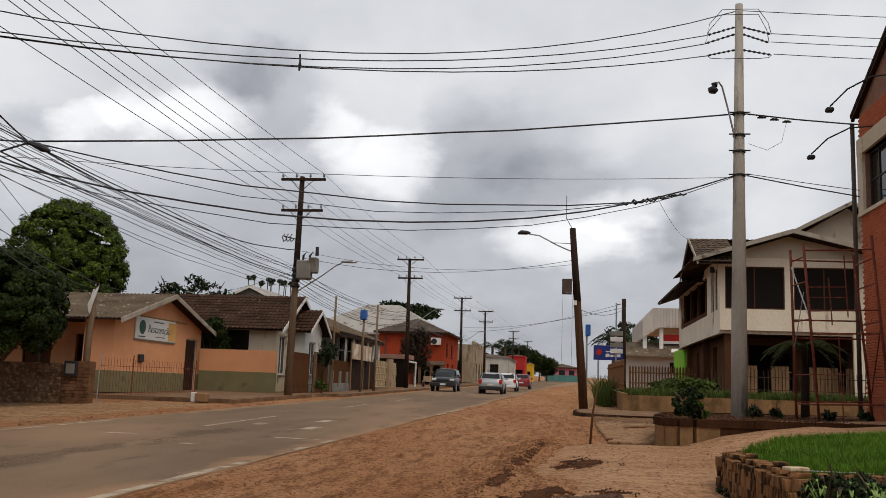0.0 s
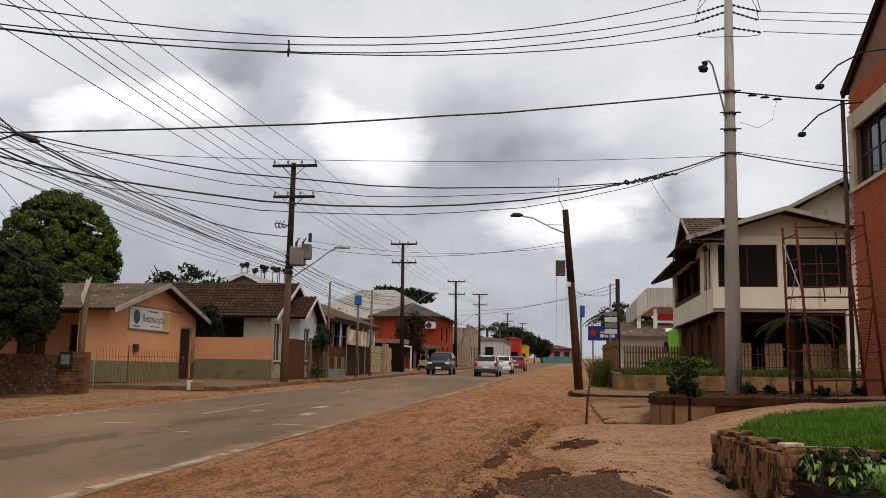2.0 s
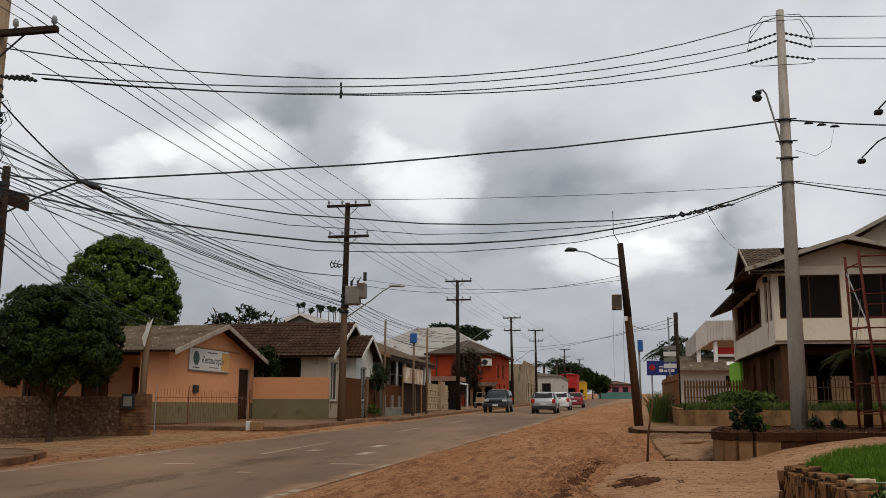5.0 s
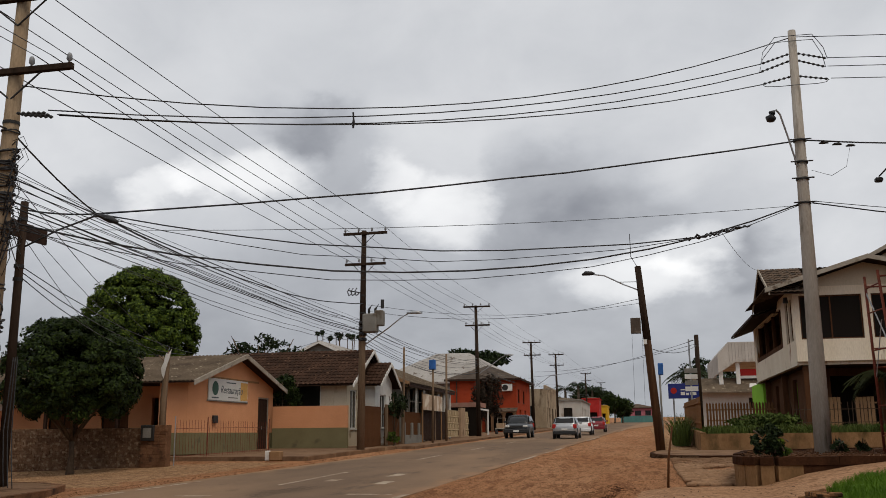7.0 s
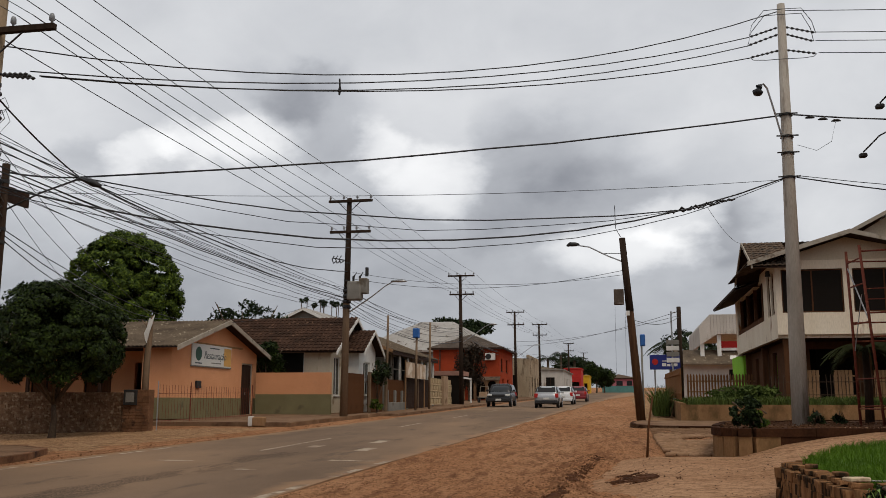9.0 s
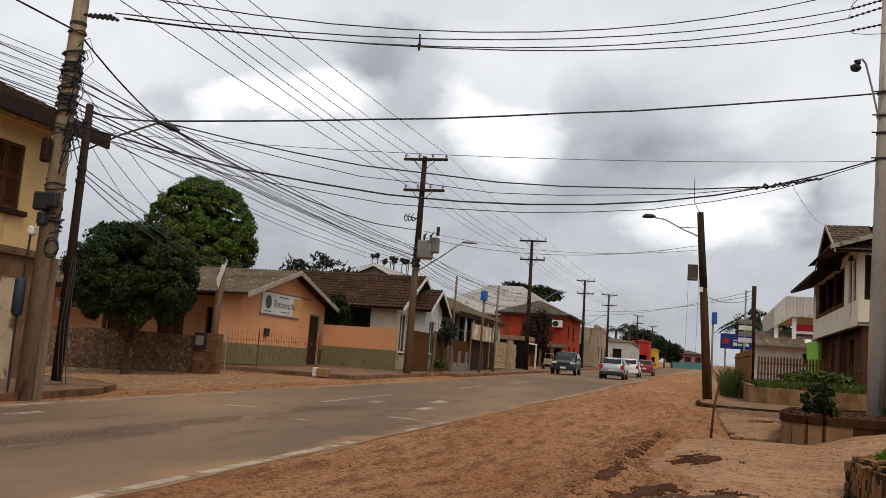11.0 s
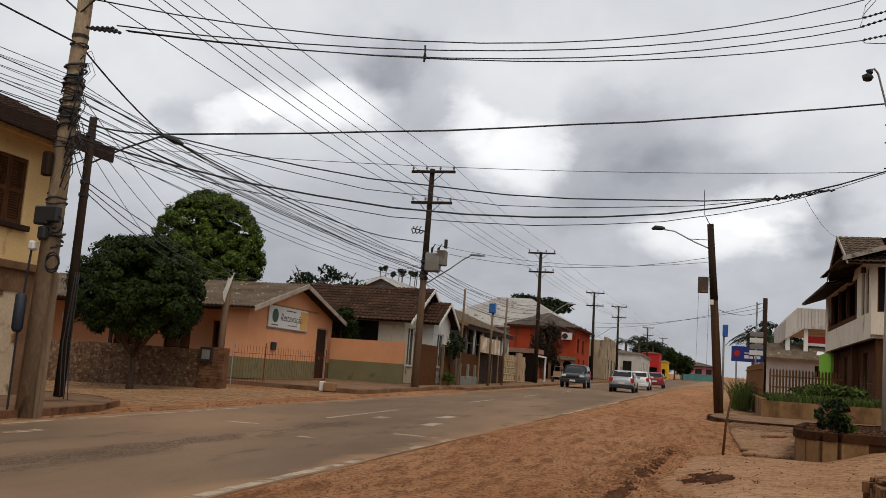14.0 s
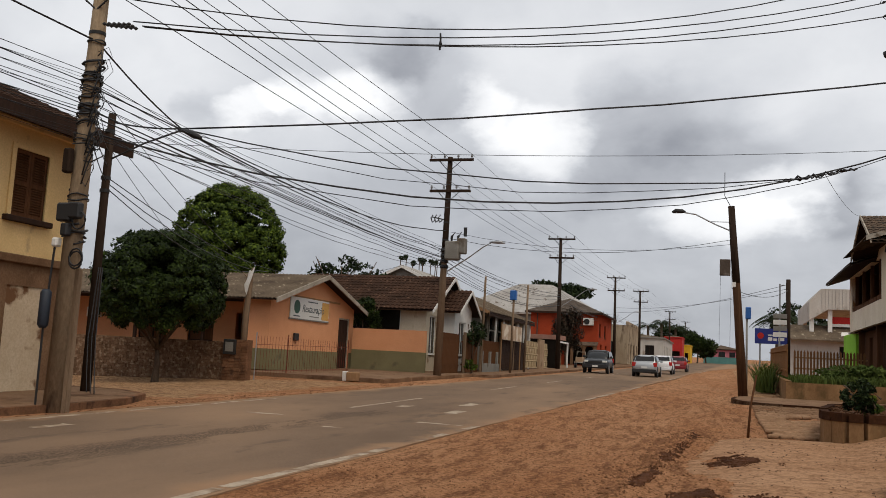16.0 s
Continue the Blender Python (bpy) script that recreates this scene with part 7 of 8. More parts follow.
part("wall", prism(bmesh.new(), [(2.3, 38.82, 0.3), (2.52, 38.82, 0.3), (2.85, 62, 0.6), (2.63, 62, 0.6)], (0, 0, 1.1)), EARTHWALL, lot)
part("soil", prism(bmesh.new(), [(2.5, 38.82, 0.3), (26, 38.82, 0.3), (26, 64, 0.7), (2.8, 64, 0.7)], (0, 0, 0.95)), SOIL, lot)
f = board_fence("board_fence", "weathered grey-brown board fence on the lot wall", 2.45, 40.2, 61.0, 1.5, 1.35, OCHREWOOD, 0.2, 0.03)
f.rotation_euler = (radians(0.9), 0, radians(-0.7))
pf = thing("picket_fence", "weathered picket fence across the lot", "fence", (3.7, 56.0, 1.6))
me = mesh_from(prism(bmesh.new(), [(0, 0, 0), (0.11, 0, 0), (0.11, 0, 1.35), (0.055, 0, 1.47), (0, 0, 1.35)], (0, 0.025, 0)), "picket", OCHREWOOD)
for k in range(22):
    ob = new("picket", me)
    ob.parent = pf
    ob.location = (k * 0.17, 0, 0.03 * noise.noise((k * 2.1, 0, 0)))
part("rail", bx(0, 3.8, 0.03, 0.07, 0.4, 0.48), PALEWOOD, pf)
part("rail", bx(0, 3.8, 0.03, 0.07, 1.0, 1.08), PALEWOOD, pf)


def lot_point(rng):
    while True:
        x, y = 2.7 + 13 * rng.random(), 38.9 + 14 * rng.random() ** 1.4
        if noise.noise((x * 0.7, y * 0.5, 9)) > -0.25 + 0.5 * rng.random():
            return (x, y, 1.2 + 0.014 * 8)


grass_patch("weeds", "rank weeds and long grass on the lot", 15000, lot_point, 0.36, 8, WEEDS, w=0.02)

# two-storey corner house
ch = thing("corner_house", "two-storey cream house with overhanging upper floor and tiled roofs", "house", (7.0, 44.0, 1.6))
# upper floor: south face and west face, standing out over the ground floor
S = [(0.25, 2.9, 0.98, 2.95), (3.3, 6.0, 0.98, 2.95)]
part("upper_wall", pierced(bmesh.new(), (0, 0, 2.85), (1, 0), 8.5, 3.35, 0.2, S), STAINED, ch, "rain-stained cream upper wall")
W_ = [(12.9, 13.75, 0.98, 2.95), (14.0, 14.85, 0.98, 2.95), (1.0, 11.6, 0.95, 2.9)]
part("upper_wall", pierced(bmesh.new(), (0, 15.5, 2.85), (0, -1), 15.3, 3.35, 0.2, W_), STAINED, ch, "rain-stained cream upper wall")
for a, b, c, d in S:
    window_in(ch, (0, 0, 2.85), (1, 0), a, b, c, d, BROWNWOOD, 1, 0.2, rail=0.0, sill=False)
for a, b, c, d in W_[:2]:
    window_in(ch, (0, 15.5, 2.85), (0, -1), a, b, c, d, BROWNWOOD, 0, 0.2, sill=False)
# loggia behind the long west opening
part("loggia_wall", bx(1.6, 1.7, 3.5, 15.3, 2.9, 6.1), BROWNWOOD, ch)
part("loggia_floor", bx(0.2, 1.6, 0.2, 15.3, 2.86, 2.95), CONCRETE, ch)
for k in range(12):
    part("railing_board", bx(0.03, 0.08, 3.95 + k * 0.88, 4.72 + k * 0.88, 3.05, 4.05), BROWNWOOD, ch)
for k in range(4):
    part("loggia_post", bx(0.04, 0.2, 4.6 + k * 2.9, 4.76 + k * 2.9, 3.8, 5.78), BROWNWOOD, ch)
part("floor_slab", bx(0.003, 8.5, 0.203, 15.3, 2.7, 2.85), STAINED, ch)
# thin near-black sheet below the slab, painting in the shade there
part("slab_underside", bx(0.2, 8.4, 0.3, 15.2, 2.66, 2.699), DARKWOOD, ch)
# ground floor, set back
part("lower_wall", pierced(bmesh.new(), (0.8, 2.2, -0.4), (1, 0), 7.4, 3.06, 0.2, [(0.9, 2.9, 0.4, 2.7), (3.6, 5.4, 0.9, 2.6)]), BROWNWOOD, ch)
part("lower_wall", pierced(bmesh.new(), (0.6, 15.2, -0.4), (0, -1), 13.0, 3.06, 0.2, [(3, 4.2, 0.4, 2.7), (6.2, 7.6, 1.0, 2.6), (9.2, 10.6, 0.4, 2.7)]), BROWNWOOD, ch)
# near-black block behind the openings, standing in for the unlit room
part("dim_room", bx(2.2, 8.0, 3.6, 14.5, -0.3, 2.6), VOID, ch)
for x, y in ((0.25, 0.3), (0.25, 7.0), (0.25, 13.5), (6.0, 0.3)):
    part("pillar", bx(x, x + 0.28, y, y + 0.28, -0.4, 2.66), BROWNWOOD if y > 0.5 or x < 1 else STAINED, ch)
part("side_wall", bx(5.85, 8.45, 0.03, 0.2, -0.4, 2.845), STAINED, ch)
# roofs: a west gable across, a south gable in front, a higher gable behind; near-black soffits paint in eave shade
RY, RZ = 2.3, 7.42
for a, b in ((-1.0, 5.85), (5.6, 5.80)):
    r1 = bmesh.new()
    slope_cover(r1, "tile", (-1.1, RY, RZ), (0.75 if a < 0 else 5.0, RY, RZ), (0, a - RY, b - RZ))
    part("roof", r1, GREYTILE, ch, "weathered clay tile roof")
    part("bargeboard", prism(bmesh.new(), [(-1.14, RY, RZ + 0.05), (-1.14, a, b + 0.05), (-1.14, a, b - 0.10), (-1.14, RY, RZ - 0.10)], (0.06, 0, 0)), PALEGREY, ch)
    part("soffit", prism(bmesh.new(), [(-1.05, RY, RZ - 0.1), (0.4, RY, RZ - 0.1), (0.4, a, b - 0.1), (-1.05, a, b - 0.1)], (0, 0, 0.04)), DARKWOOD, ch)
r1 = bmesh.new()
slope_cover(r1, "tile", (4.5, 5.0, 7.6), (4.5, 16.6, 7.6), (-5.7, 0, -2.05))
part("roof", r1, GREYTILE, ch, "weathered clay tile roof")
# fascia and soffit coloured dark to carry the shade under this eave
part("fascia", prism(bmesh.new(), [(-1.22, 5.0, 5.62), (-1.22, 16.6, 5.62), (-1.22, 16.6, 5.50), (-1.22, 5.0, 5.50)], (0.05, 0, 0)), DARKWOOD, ch)
part("soffit", prism(bmesh.new(), [(-1.16, 5.0, 5.46), (-1.16, 16.55, 5.46), (0.2, 16.55, 5.95), (0.2, 5.0, 5.95)], (0, 0, 0.04)), DARKWOOD, ch)
part("gable_wall", prism(bmesh.new(), [(0.003, 0.2, 6.2), (0.003, 5.2, 6.2), (0.003, RY, 7.25)], (0.15, 0, 0)), BROWNWOOD, ch)
r2 = bmesh.new()
AX = 3.1
slope_cover(r2, "tile", (AX, -1.0, 7.35), (AX, 7.0, 7.35), (-4.4, 0, -1.35))
slope_cover(r2, "tile", (AX, -1.0, 7.35), (AX, 7.0, 7.35), (5.4, 0, -1.35))
part("roof", r2, GREYTILE, ch, "weathered clay tile roof")
for dx in (-4.4, 5.4):
    part("bargeboard", prism(bmesh.new(), [(AX, -1.03, 7.42), (AX + dx, -1.03, 6.07), (AX + dx, -1.03, 5.87), (AX, -1.03, 7.22)], (0, 0.06, 0)), PALEGREY, ch)
    part("soffit", prism(bmesh.new(), [(AX, -0.96, 7.26), (AX + dx, -0.96, 5.91), (AX + dx, 0.0, 5.91), (AX, 0.0, 7.26)], (0, 0, 0.03)), DARKWOOD, ch)
# gable takes a darker plaster than the wall below, for the eave's shadow
part("gable_wall", prism(bmesh.new(), [(-0.1, 0.0, 6.2), (7.6, 0.0, 6.2), (AX, 0.0, 7.22)], (0, 0.2, 0)), CREAM, ch)
r3 = bmesh.new()
slope_cover(r3, "tile", (6.85, 3.0, 9.5), (6.85, 14, 9.5), (-4.85, 0, -2.55))
slope_cover(r3, "tile", (6.85, 3.0, 9.5), (6.85, 14, 9.5), (5.0, 0, -2.8))
part("roof", r3, GREYTILE, ch, "weathered clay tile roof")
for ex, ez in ((2.0, 6.95), (11.85, 6.7)):
    part("bargeboard", prism(bmesh.new(), [(6.85, 2.97, 9.57), (ex, 2.97, ez + 0.05), (ex, 2.97, ez - 0.15), (6.85, 2.97, 9.37)], (0, 0.06, 0)), PALEGREY, ch)
# the rear gable's darker plaster likewise has eave shadow in its colour
part("gable_wall", prism(bmesh.new(), [(2.6, 3.9, 6.8), (11.0, 3.9, 6.8), (6.85, 3.9, 9.35)], (0, 0.2, 0)), CREAM, ch)
part("wall_lamp", bar([(-0.25, 0.45, 5.55), (-0.25, 0.45, 5.8)], [0.13, 0.09], 8), IRON, ch)

part("loggia_end", bx(0.2, 1.6, 15.1, 15.3, 2.95, 6.1), BROWNWOOD, ch)
# ceiling in near-black, so the loggia's shade comes from its colour
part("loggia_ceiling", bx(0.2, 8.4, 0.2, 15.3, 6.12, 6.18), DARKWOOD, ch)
# red brick building at the edge
bb = thing("brick_building", "tall red brick building with a gabled roof and concrete beams", "building", (7.9, 26.1, 0.6))
bh = [(0.45, 3.2, 5.85, 7.45)]
part("wall", pierced(bmesh.new(), (0.03, 0.0, 0), (0, -1), 9.0, 8.7, 0.25, bh), MORTAR, bb, "mortar bed of the brick wall")
part("gable", prism(bmesh.new(), [(0.03, 0, 8.7), (0.03, -9.0, 8.7), (0.03, -4.5, 10.7)], (0.25, 0, 0)), MORTAR, bb)
part("wall", bx(0.28, 12, -0.25, 0, 0, 8.7), MORTAR, bb)
part("beam", bx(-0.06, 0.2, -9, 0.02, 7.45, 7.9), CREAM, bb, "grey-brown concrete beam")
part("beam", bx(-0.07, 0.2, -9, 0.02, 5.75, 5.85), CREAM, bb, "grey-brown concrete sill beam")
part("corner_post", bx(-0.05, 0.2, -0.4, 0.02, 5.86, 7.45), CREAM, bb, "grey-brown concrete corner post")
me = mesh_from(bx(0, 0.05, 0, 0.235, 0, 0.058, 0.006), "brick", BRICK)
rb = random.Random(12)
n_ = 0
brest = bmesh.new()
for row in range(118):
    z = 0.3 + row * 0.07
    if 5.7 < z < 7.9:
        continue
    for col in range(18):
        y = -0.24 - col * 0.247 - (row % 2) * 0.12
        if z + 0.06 > 8.7 + (10.7 - 8.7) * min(1, -y / 4.5):
            continue
        if y < -4.4:
            continue
        if n_ < 300 and 1.2 < z < 3.2:
            ob = new("brick", me)
            ob.parent = bb
            ob.location = (rb.uniform(-0.012, 0.0), y, z)
            n_ += 1
        else:
            dx = rb.uniform(-0.012, 0.0)
            box(brest, dx, dx + 0.05, y, y + 0.235, z, z + 0.058)
tagged(part("brickwork", brest, BRICK, bb, "red brick courses"), kind="stuff")
for s in (-1, 1):
    part("verge", prism(bmesh.new(), [(-0.10, -4.5, 10.75), (-0.10, -4.5 + s * 4.8, 8.62), (-0.10, -4.5 + s * 4.8, 8.52), (-0.10, -4.5, 10.64)], (0.09, 0, 0)), DARKWOOD, bb)
    part("roof", prism(bmesh.new(), [(-0.12, -4.5, 10.75), (12, -4.5, 10.75), (12, -4.5 + s * 4.8, 8.62), (-0.12, -4.5 + s * 4.8, 8.62)], (0, 0, 0.1)), BROWNTILE, bb)
window_in(bb, (0.03, 0, 0), (0, -1), *bh[0], IRON, 3, 0.25, sill=False, rail=0.5)
part("downpipe", bar([(-0.12, 0.12, 0.2), (-0.12, 0.12, 8.4)], 0.06, 8), DULLTILE, bb, "grey rain pipe at the corner", True)
for z, y in ((7.98, -1.2), (8.75, -3.1)):
    la = part("lamp_arm", bar([(0.0, y, z), (-0.5, y + 0.25, z + 0.02), (-0.95, y + 0.7, z - 0.15), (-1.25, y + 1.2, z - 0.45)], 0.02, 6), IRON, bb, "curved dark lamp arm")
    part("lamp_head", bx(-1.36, -1.16, y + 1.12, y + 1.3, z - 0.6, z - 0.48, 0.03), IRON, la)

pf2 = thing("picket_fence", "thin rusty iron picket fence before the corner house", "fence", (6.4, 42.6, 1.45))
me = mesh_from(prism(bmesh.new(), [(0, 0, 0), (0.026, 0, 0), (0.026, 0, 1.1), (0.013, 0, 1.2), (0, 0, 1.1)], (0, 0.02, 0)), "picket", PICKET)
rp = random.Random(77)
for k in range(58):
    if rp.random() < 0.1:
        continue
    ob = new("picket", me)
    ob.parent = pf2
    ob.matrix_basis = pose(k * 0.15, 0, rp.uniform(-0.05, 0.05), 0, rp.uniform(-2, 2), 0)
for z in (0.3, 0.85):
    part("rail", bx(0, 8.8, 0.022, 0.042, z, z + 0.03), PICKET, pf2)

for x0, x1 in ((7.6, 8.9), (9.5, 10.4), (11.2, 12.6), (12.8, 13.7)):
    pn = board_fence("timber_screen", "upright brown boards screening the ground floor", 0, 0, x1 - x0, 1.4, 1.5, PALEWOOD, 0.14, 0.02, category="screen")
    pn.matrix_basis = pose(x0, 45.2, 1.4, 0, 0, -90)
# fallen slabs and broken bricks at the end of the retaining wall
for k, (x, y, z, a) in enumerate(((2.26, 9.72, 0.725, 20), (2.26, 10.4, 0.725, 85), (2.2, 11.6, 0.725, 80), (2.36, 8.72, 0.515, 10))):
    sl_ = thing("cap_stone", "loose weathered slab lying on the brick wall", "stone", (x, y, z), "cap stones", turn=a)
    part("slab", bx(-0.11, 0.11, -0.07, 0.07, -0.02, 0.02, 0.008), MOSSY if k else PEEL, sl_)

# ---------------------------------------------------------------- trees and plants
tree("street_tree", "rounded dark green street tree by the brick wall", (-18.9, 28.9, g(29) - 0.3), 2.6, 0.11, (-0.1, 0, 3.40), (2.3, 2.1, 1.98), 620, 75000, 0.08, LEAF, 11, limbs=9, tufted=(0.34, 0.05))
tree("tree", "large dense green tree behind the salmon house", (-26.9, 46.5, g(46)), 7, 0.3, (0.2, 0, 6.55), (3.1, 2.9, 3.25), 820, 85000, 0.105, LEAFLIGHT, 12, limbs=9, tufted=(0.40, 0.03))
tree("sparse_tree", "thin airy tree between two roofs", (-21.5, 51, g(50)), 5.5, 0.12, (0, 0, 5.3), (2.6, 1.8, 1.6), 40, 1900, 0.12, LEAFDARK, 13, size=(0.14, 0.26), limbs=12)
tree("dark_shrub", "dark climbing shrub against the red house", (-14.3, 88, g(88)), 3, 0.1, (0, 0, 3.3), (1.5, 1.0, 3.0), 46, 6000, 0.11, DRYLEAF, 14, "shrub", size=(0.25, 0.42))
tree("garden_shrub", "leafy shrub beside the garden wall", (-17.6, 44.6, g(44)), 2.4, 0.06, (0.2, 0, 2.9), (0.9, 0.8, 0.9), 16, 2500, 0.09, LEAF, 15, "shrub", size=(0.3, 0.5))
tree("garden_shrub", "dark flowering shrub in the porch garden", (-12.6, 47.9, g(48)), 1.6, 0.04, (0.0, 0.6, 2.2), (0.5, 1.4, 0.75), 26, 1000, 0.09, LEAFDARK, 16, "shrub", size=(0.25, 0.4))
tree("garden_shrub", "small bright green plant at the gate foot", (-12.4, 46.8, g(47) + 0.1), 0.5, 0.03, (0, 0, 0.45), (0.35, 0.4, 0.35), 10, 500, 0.07, LEAFLIGHT, 17, "shrub", size=(0.3, 0.5))
for k, (x, y, h, r) in enumerate(((-6.2, 225, 7.5, 3.2), (-9.5, 232, 8.5, 3.6), (-4.6, 236, 6.0, 2.6), (-12, 215, 9.0, 3.5), (-17, 125, 7.5, 2.8), (-15.5, 160, 6.3, 2.4))):
    tree("far_tree", "distant green tree at the end of the street", (x, y, g(y) - 0.3), h * 0.7, 0.2, (0, 0, h * 0.6), (r, r, h * 0.42), 26, 4500, 0.28, LEAFDARK if k % 2 else LEAF, 30 + k, group="far trees", limbs=5)
tree("far_tree", "dark tree behind the blue sign", (8.6, 121, g(121) - 0.2), 6, 0.25, (0, 0, 6.2), (3.4, 2.4, 2.3), 60, 7000, 0.20, LEAFDARK, 44, group="far trees", limbs=6, tufted=(0.8, 0.1))
tree("far_tree", "dark round tree above the zinc roof", (-22.3, 128, g(128)), 7, 0.2, (0, 0, 9.7), (4.8, 3.0, 1.5), 22, 6000, 0.22, LEAFDARK, 40, group="far trees", limbs=5)


def frond(bm, base, an, length, rise, droop, leaflets, width, rng):
    """One arching palm frond with leaflets."""
    base, d = Vector(base), Vector((math.cos(an), math.sin(an), 0))
    side = Vector((-d.y, d.x, 0))
    pts = [base + d * length * t + Vector((0, 0, rise * t * 2 * (1 - t * 0.6) - droop * t * t)) for t in [i / 8 for i in range(9)]]
    tube(bm, pts, [0.02 - 0.0018 * i for i in range(9)], 4)
    for i in range(leaflets):
        t = 0.12 + 0.88 * i / leaflets
        k = min(7, int(t * 8))
        p = pts[k].lerp(pts[k + 1], t * 8 - k)
        ll = width * math.sin(math.pi * (0.15 + 0.8 * t)) * rng.uniform(0.8, 1.1)
        for s in (-1, 1):
            tip = p + side * s * ll * 0.75 + d * ll * 0.45 - Vector((0, 0, ll * rng.uniform(0.35, 0.7)))
            w = d * 0.022 * max(1, length / 2)
            vs = [bm.verts.new(q) for q in (p - w, p + w, p.lerp(tip, 0.6) + w * 0.9, tip, p.lerp(tip, 0.6) - w * 0.9)]
            bm.faces.new(vs)


def palm(name, label, base, height, r, length, count, seed, material, leaflets=22, rise=0.5, droop=1.1, width=0.4, group="", stem=None):
    t = thing(name, label, "palm", base, group)
    rng = random.Random(seed)
    part("trunk", bar([(0, 0, -0.2), (0.03, 0, height * 0.5), (0, 0.02, height)], [r * 1.25, r, r * 0.8], 9), stem or BARK, t, smooth=True)
    for k in range(count):
        bm = bmesh.new()
        up_ = rng.uniform(0.2, 1.2)
        frond(bm, (0, 0, height), k * 2.4 + rng.uniform(-0.3, 0.3), length * rng.uniform(0.8, 1.1), rise * length * up_, droop * length * rng.uniform(0.4, 0.9), leaflets, width, rng)
        part("frond", bm, material, t)
    return t


palm("garden_palm", "small palm with drooping dark fronds by the scaffold", (6.45, 26.6, BED_Z), 1.95, 0.10, 1.25, 15, 3, PALMLEAF, 26, 0.30, 0.85, 0.30, stem=DARKPOLE)
for k, (x, y, h) in enumerate(((5.6, 112, 6.2), (8.1, 118, 6.4), (9.8, 108, 5.4))):
    palm("far_palm", "distant dark palm behind the blue sign", (x, y, g(y)), h, 0.25, 3.0, 20, 50 + k, LEAFDARK, 22, 0.45, 0.9, 0.9, "far palms")
for k, (x, y, h) in enumerate(((-13.2, 205, 8.3), (-15.6, 200, 7.4), (-10.6, 212, 7.4))):
    palm("far_palm", "distant dark palm over the roofs", (x, y, g(y)), h, 0.3, 2.8, 22, 60 + k, LEAFDARK, 22, 0.5, 0.9, 0.9, "far palms")
tree("corner_bush", "dark bush growing out of the bed corner", (2.55, 20.3, BED_Z - 0.1), 0.5, 0.03, (0, 0, 0.42), (0.36, 0.34, 0.44), 34, 3200, 0.036, LEAFDARK, 70, "bush", size=(0.16, 0.3))
tree("corner_weed", "bright green weed beside the corner bush", (2.75, 20.3, BED_Z - 0.05), 0.25, 0.02, (0, 0, 0.2), (0.3, 0.25, 0.22), 10, 900, 0.05, LEAFLIGHT, 71, "weed", size=(0.3, 0.5))
for k, (x, y) in enumerate(((4.75, 24.6), (5.4, 25.2), (4.9, 25.6), (6.2, 23.4), (7.4, 24.5))):
    tree("bed_plant", "small spiky green plant in dark soil", (x, y, BED_Z - 0.05), 0.2, 0.012, (0, 0, 0.15), (0.17, 0.17, 0.15), 6, 60, 0.11, LEAFDARK, 80 + k, "plant", group="bed plants", size=(0.3, 0.5))
grass_patch("cane_grass", "tall yellow-green cane grass beside the pavement", 700, lambda rng: (1.5 + 0.7 * rng.random(), 44.5 + 4.5 * rng.random(), g(45) + 0.1), 1.3, 41, WEEDS, w=0.02)
tree("lot_bush", "leafy weeds heaped against the lot wall", (5.2, 41.5, 1.25), 0.5, 0.03, (0, 0, 0.45), (1.6, 0.9, 0.5), 20, 4000, 0.09, WEEDS, 91, "bush", size=(0.25, 0.45))
rk = random.Random(15)
for k in range(11):
    st_ = thing("roof_sprout", "dry tufted stalk standing behind the ridge", "plant", (-23.4 + 0.3 * k + rk.uniform(-0.1, 0.1), 66 + rk.uniform(0, 1), g(66)), "roof sprouts")
    hh = 7.6 + rk.uniform(-0.25, 0.35)
    part("stalk", bar([(0, 0, 4.5), (rk.uniform(-0.15, 0.15), 0, hh)], 0.035, 5), BARK, st_)
    v, f_ = leaf_cloud([((0, 0, hh + 0.05), (0.2, 0.2, 0.16))], 60, 0.11, 200 + k)
    part_ob = new("tuft", raw_mesh("tuft", v, f_, LEAFDARK))
    part_ob.parent = st_


def broad_plant(x, y, z, seed):
    """A low plant with a few large veined leaves."""
    t = thing("broadleaf_weed", "broad-leaved light green weed below the grassy bank", "weed", (x, y, z), "broadleaf weeds")
    rng = random.Random(seed)
    for k in range(15):
        an, ln, up_ = rng.uniform(0, 6.28), rng.uniform(0.04, 0.085), rng.uniform(0.10, 0.28)
        d, s = Vector((math.cos(an), math.sin(an), 0)), Vector((-math.sin(an), math.cos(an), 0))
        b = d * rng.uniform(0.02, 0.16) + Vector((0, 0, 0.03 + up_))
        bm = bmesh.new()
        mid_ = [b, b + d * ln * 0.5 + Vector((0, 0, 0.02)), b + d * ln - Vector((0, 0, 0.04))]
        w = ln * 0.33
        lv = [bm.verts.new(p) for p in (mid_[0], mid_[1], mid_[2])]
        le = [bm.verts.new(mid_[0].lerp(mid_[1], 0.6) + s * w + Vector((0, 0, 0.02))), bm.verts.new(mid_[1].lerp(mid_[2], 0.4) + s * w * 0.8)]
        ri = [bm.verts.new(mid_[0].lerp(mid_[1], 0.6) - s * w + Vector((0, 0, 0.02))), bm.verts.new(mid_[1].lerp(mid_[2], 0.4) - s * w * 0.8)]
        for f in ((lv[0], le[0], lv[1]), (lv[1], le[0], le[1]), (lv[1], le[1], lv[2]), (lv[0], lv[1], ri[0]), (lv[1], ri[1], ri[0]), (lv[1], lv[2], ri[1])):
            bm.faces.new(f)
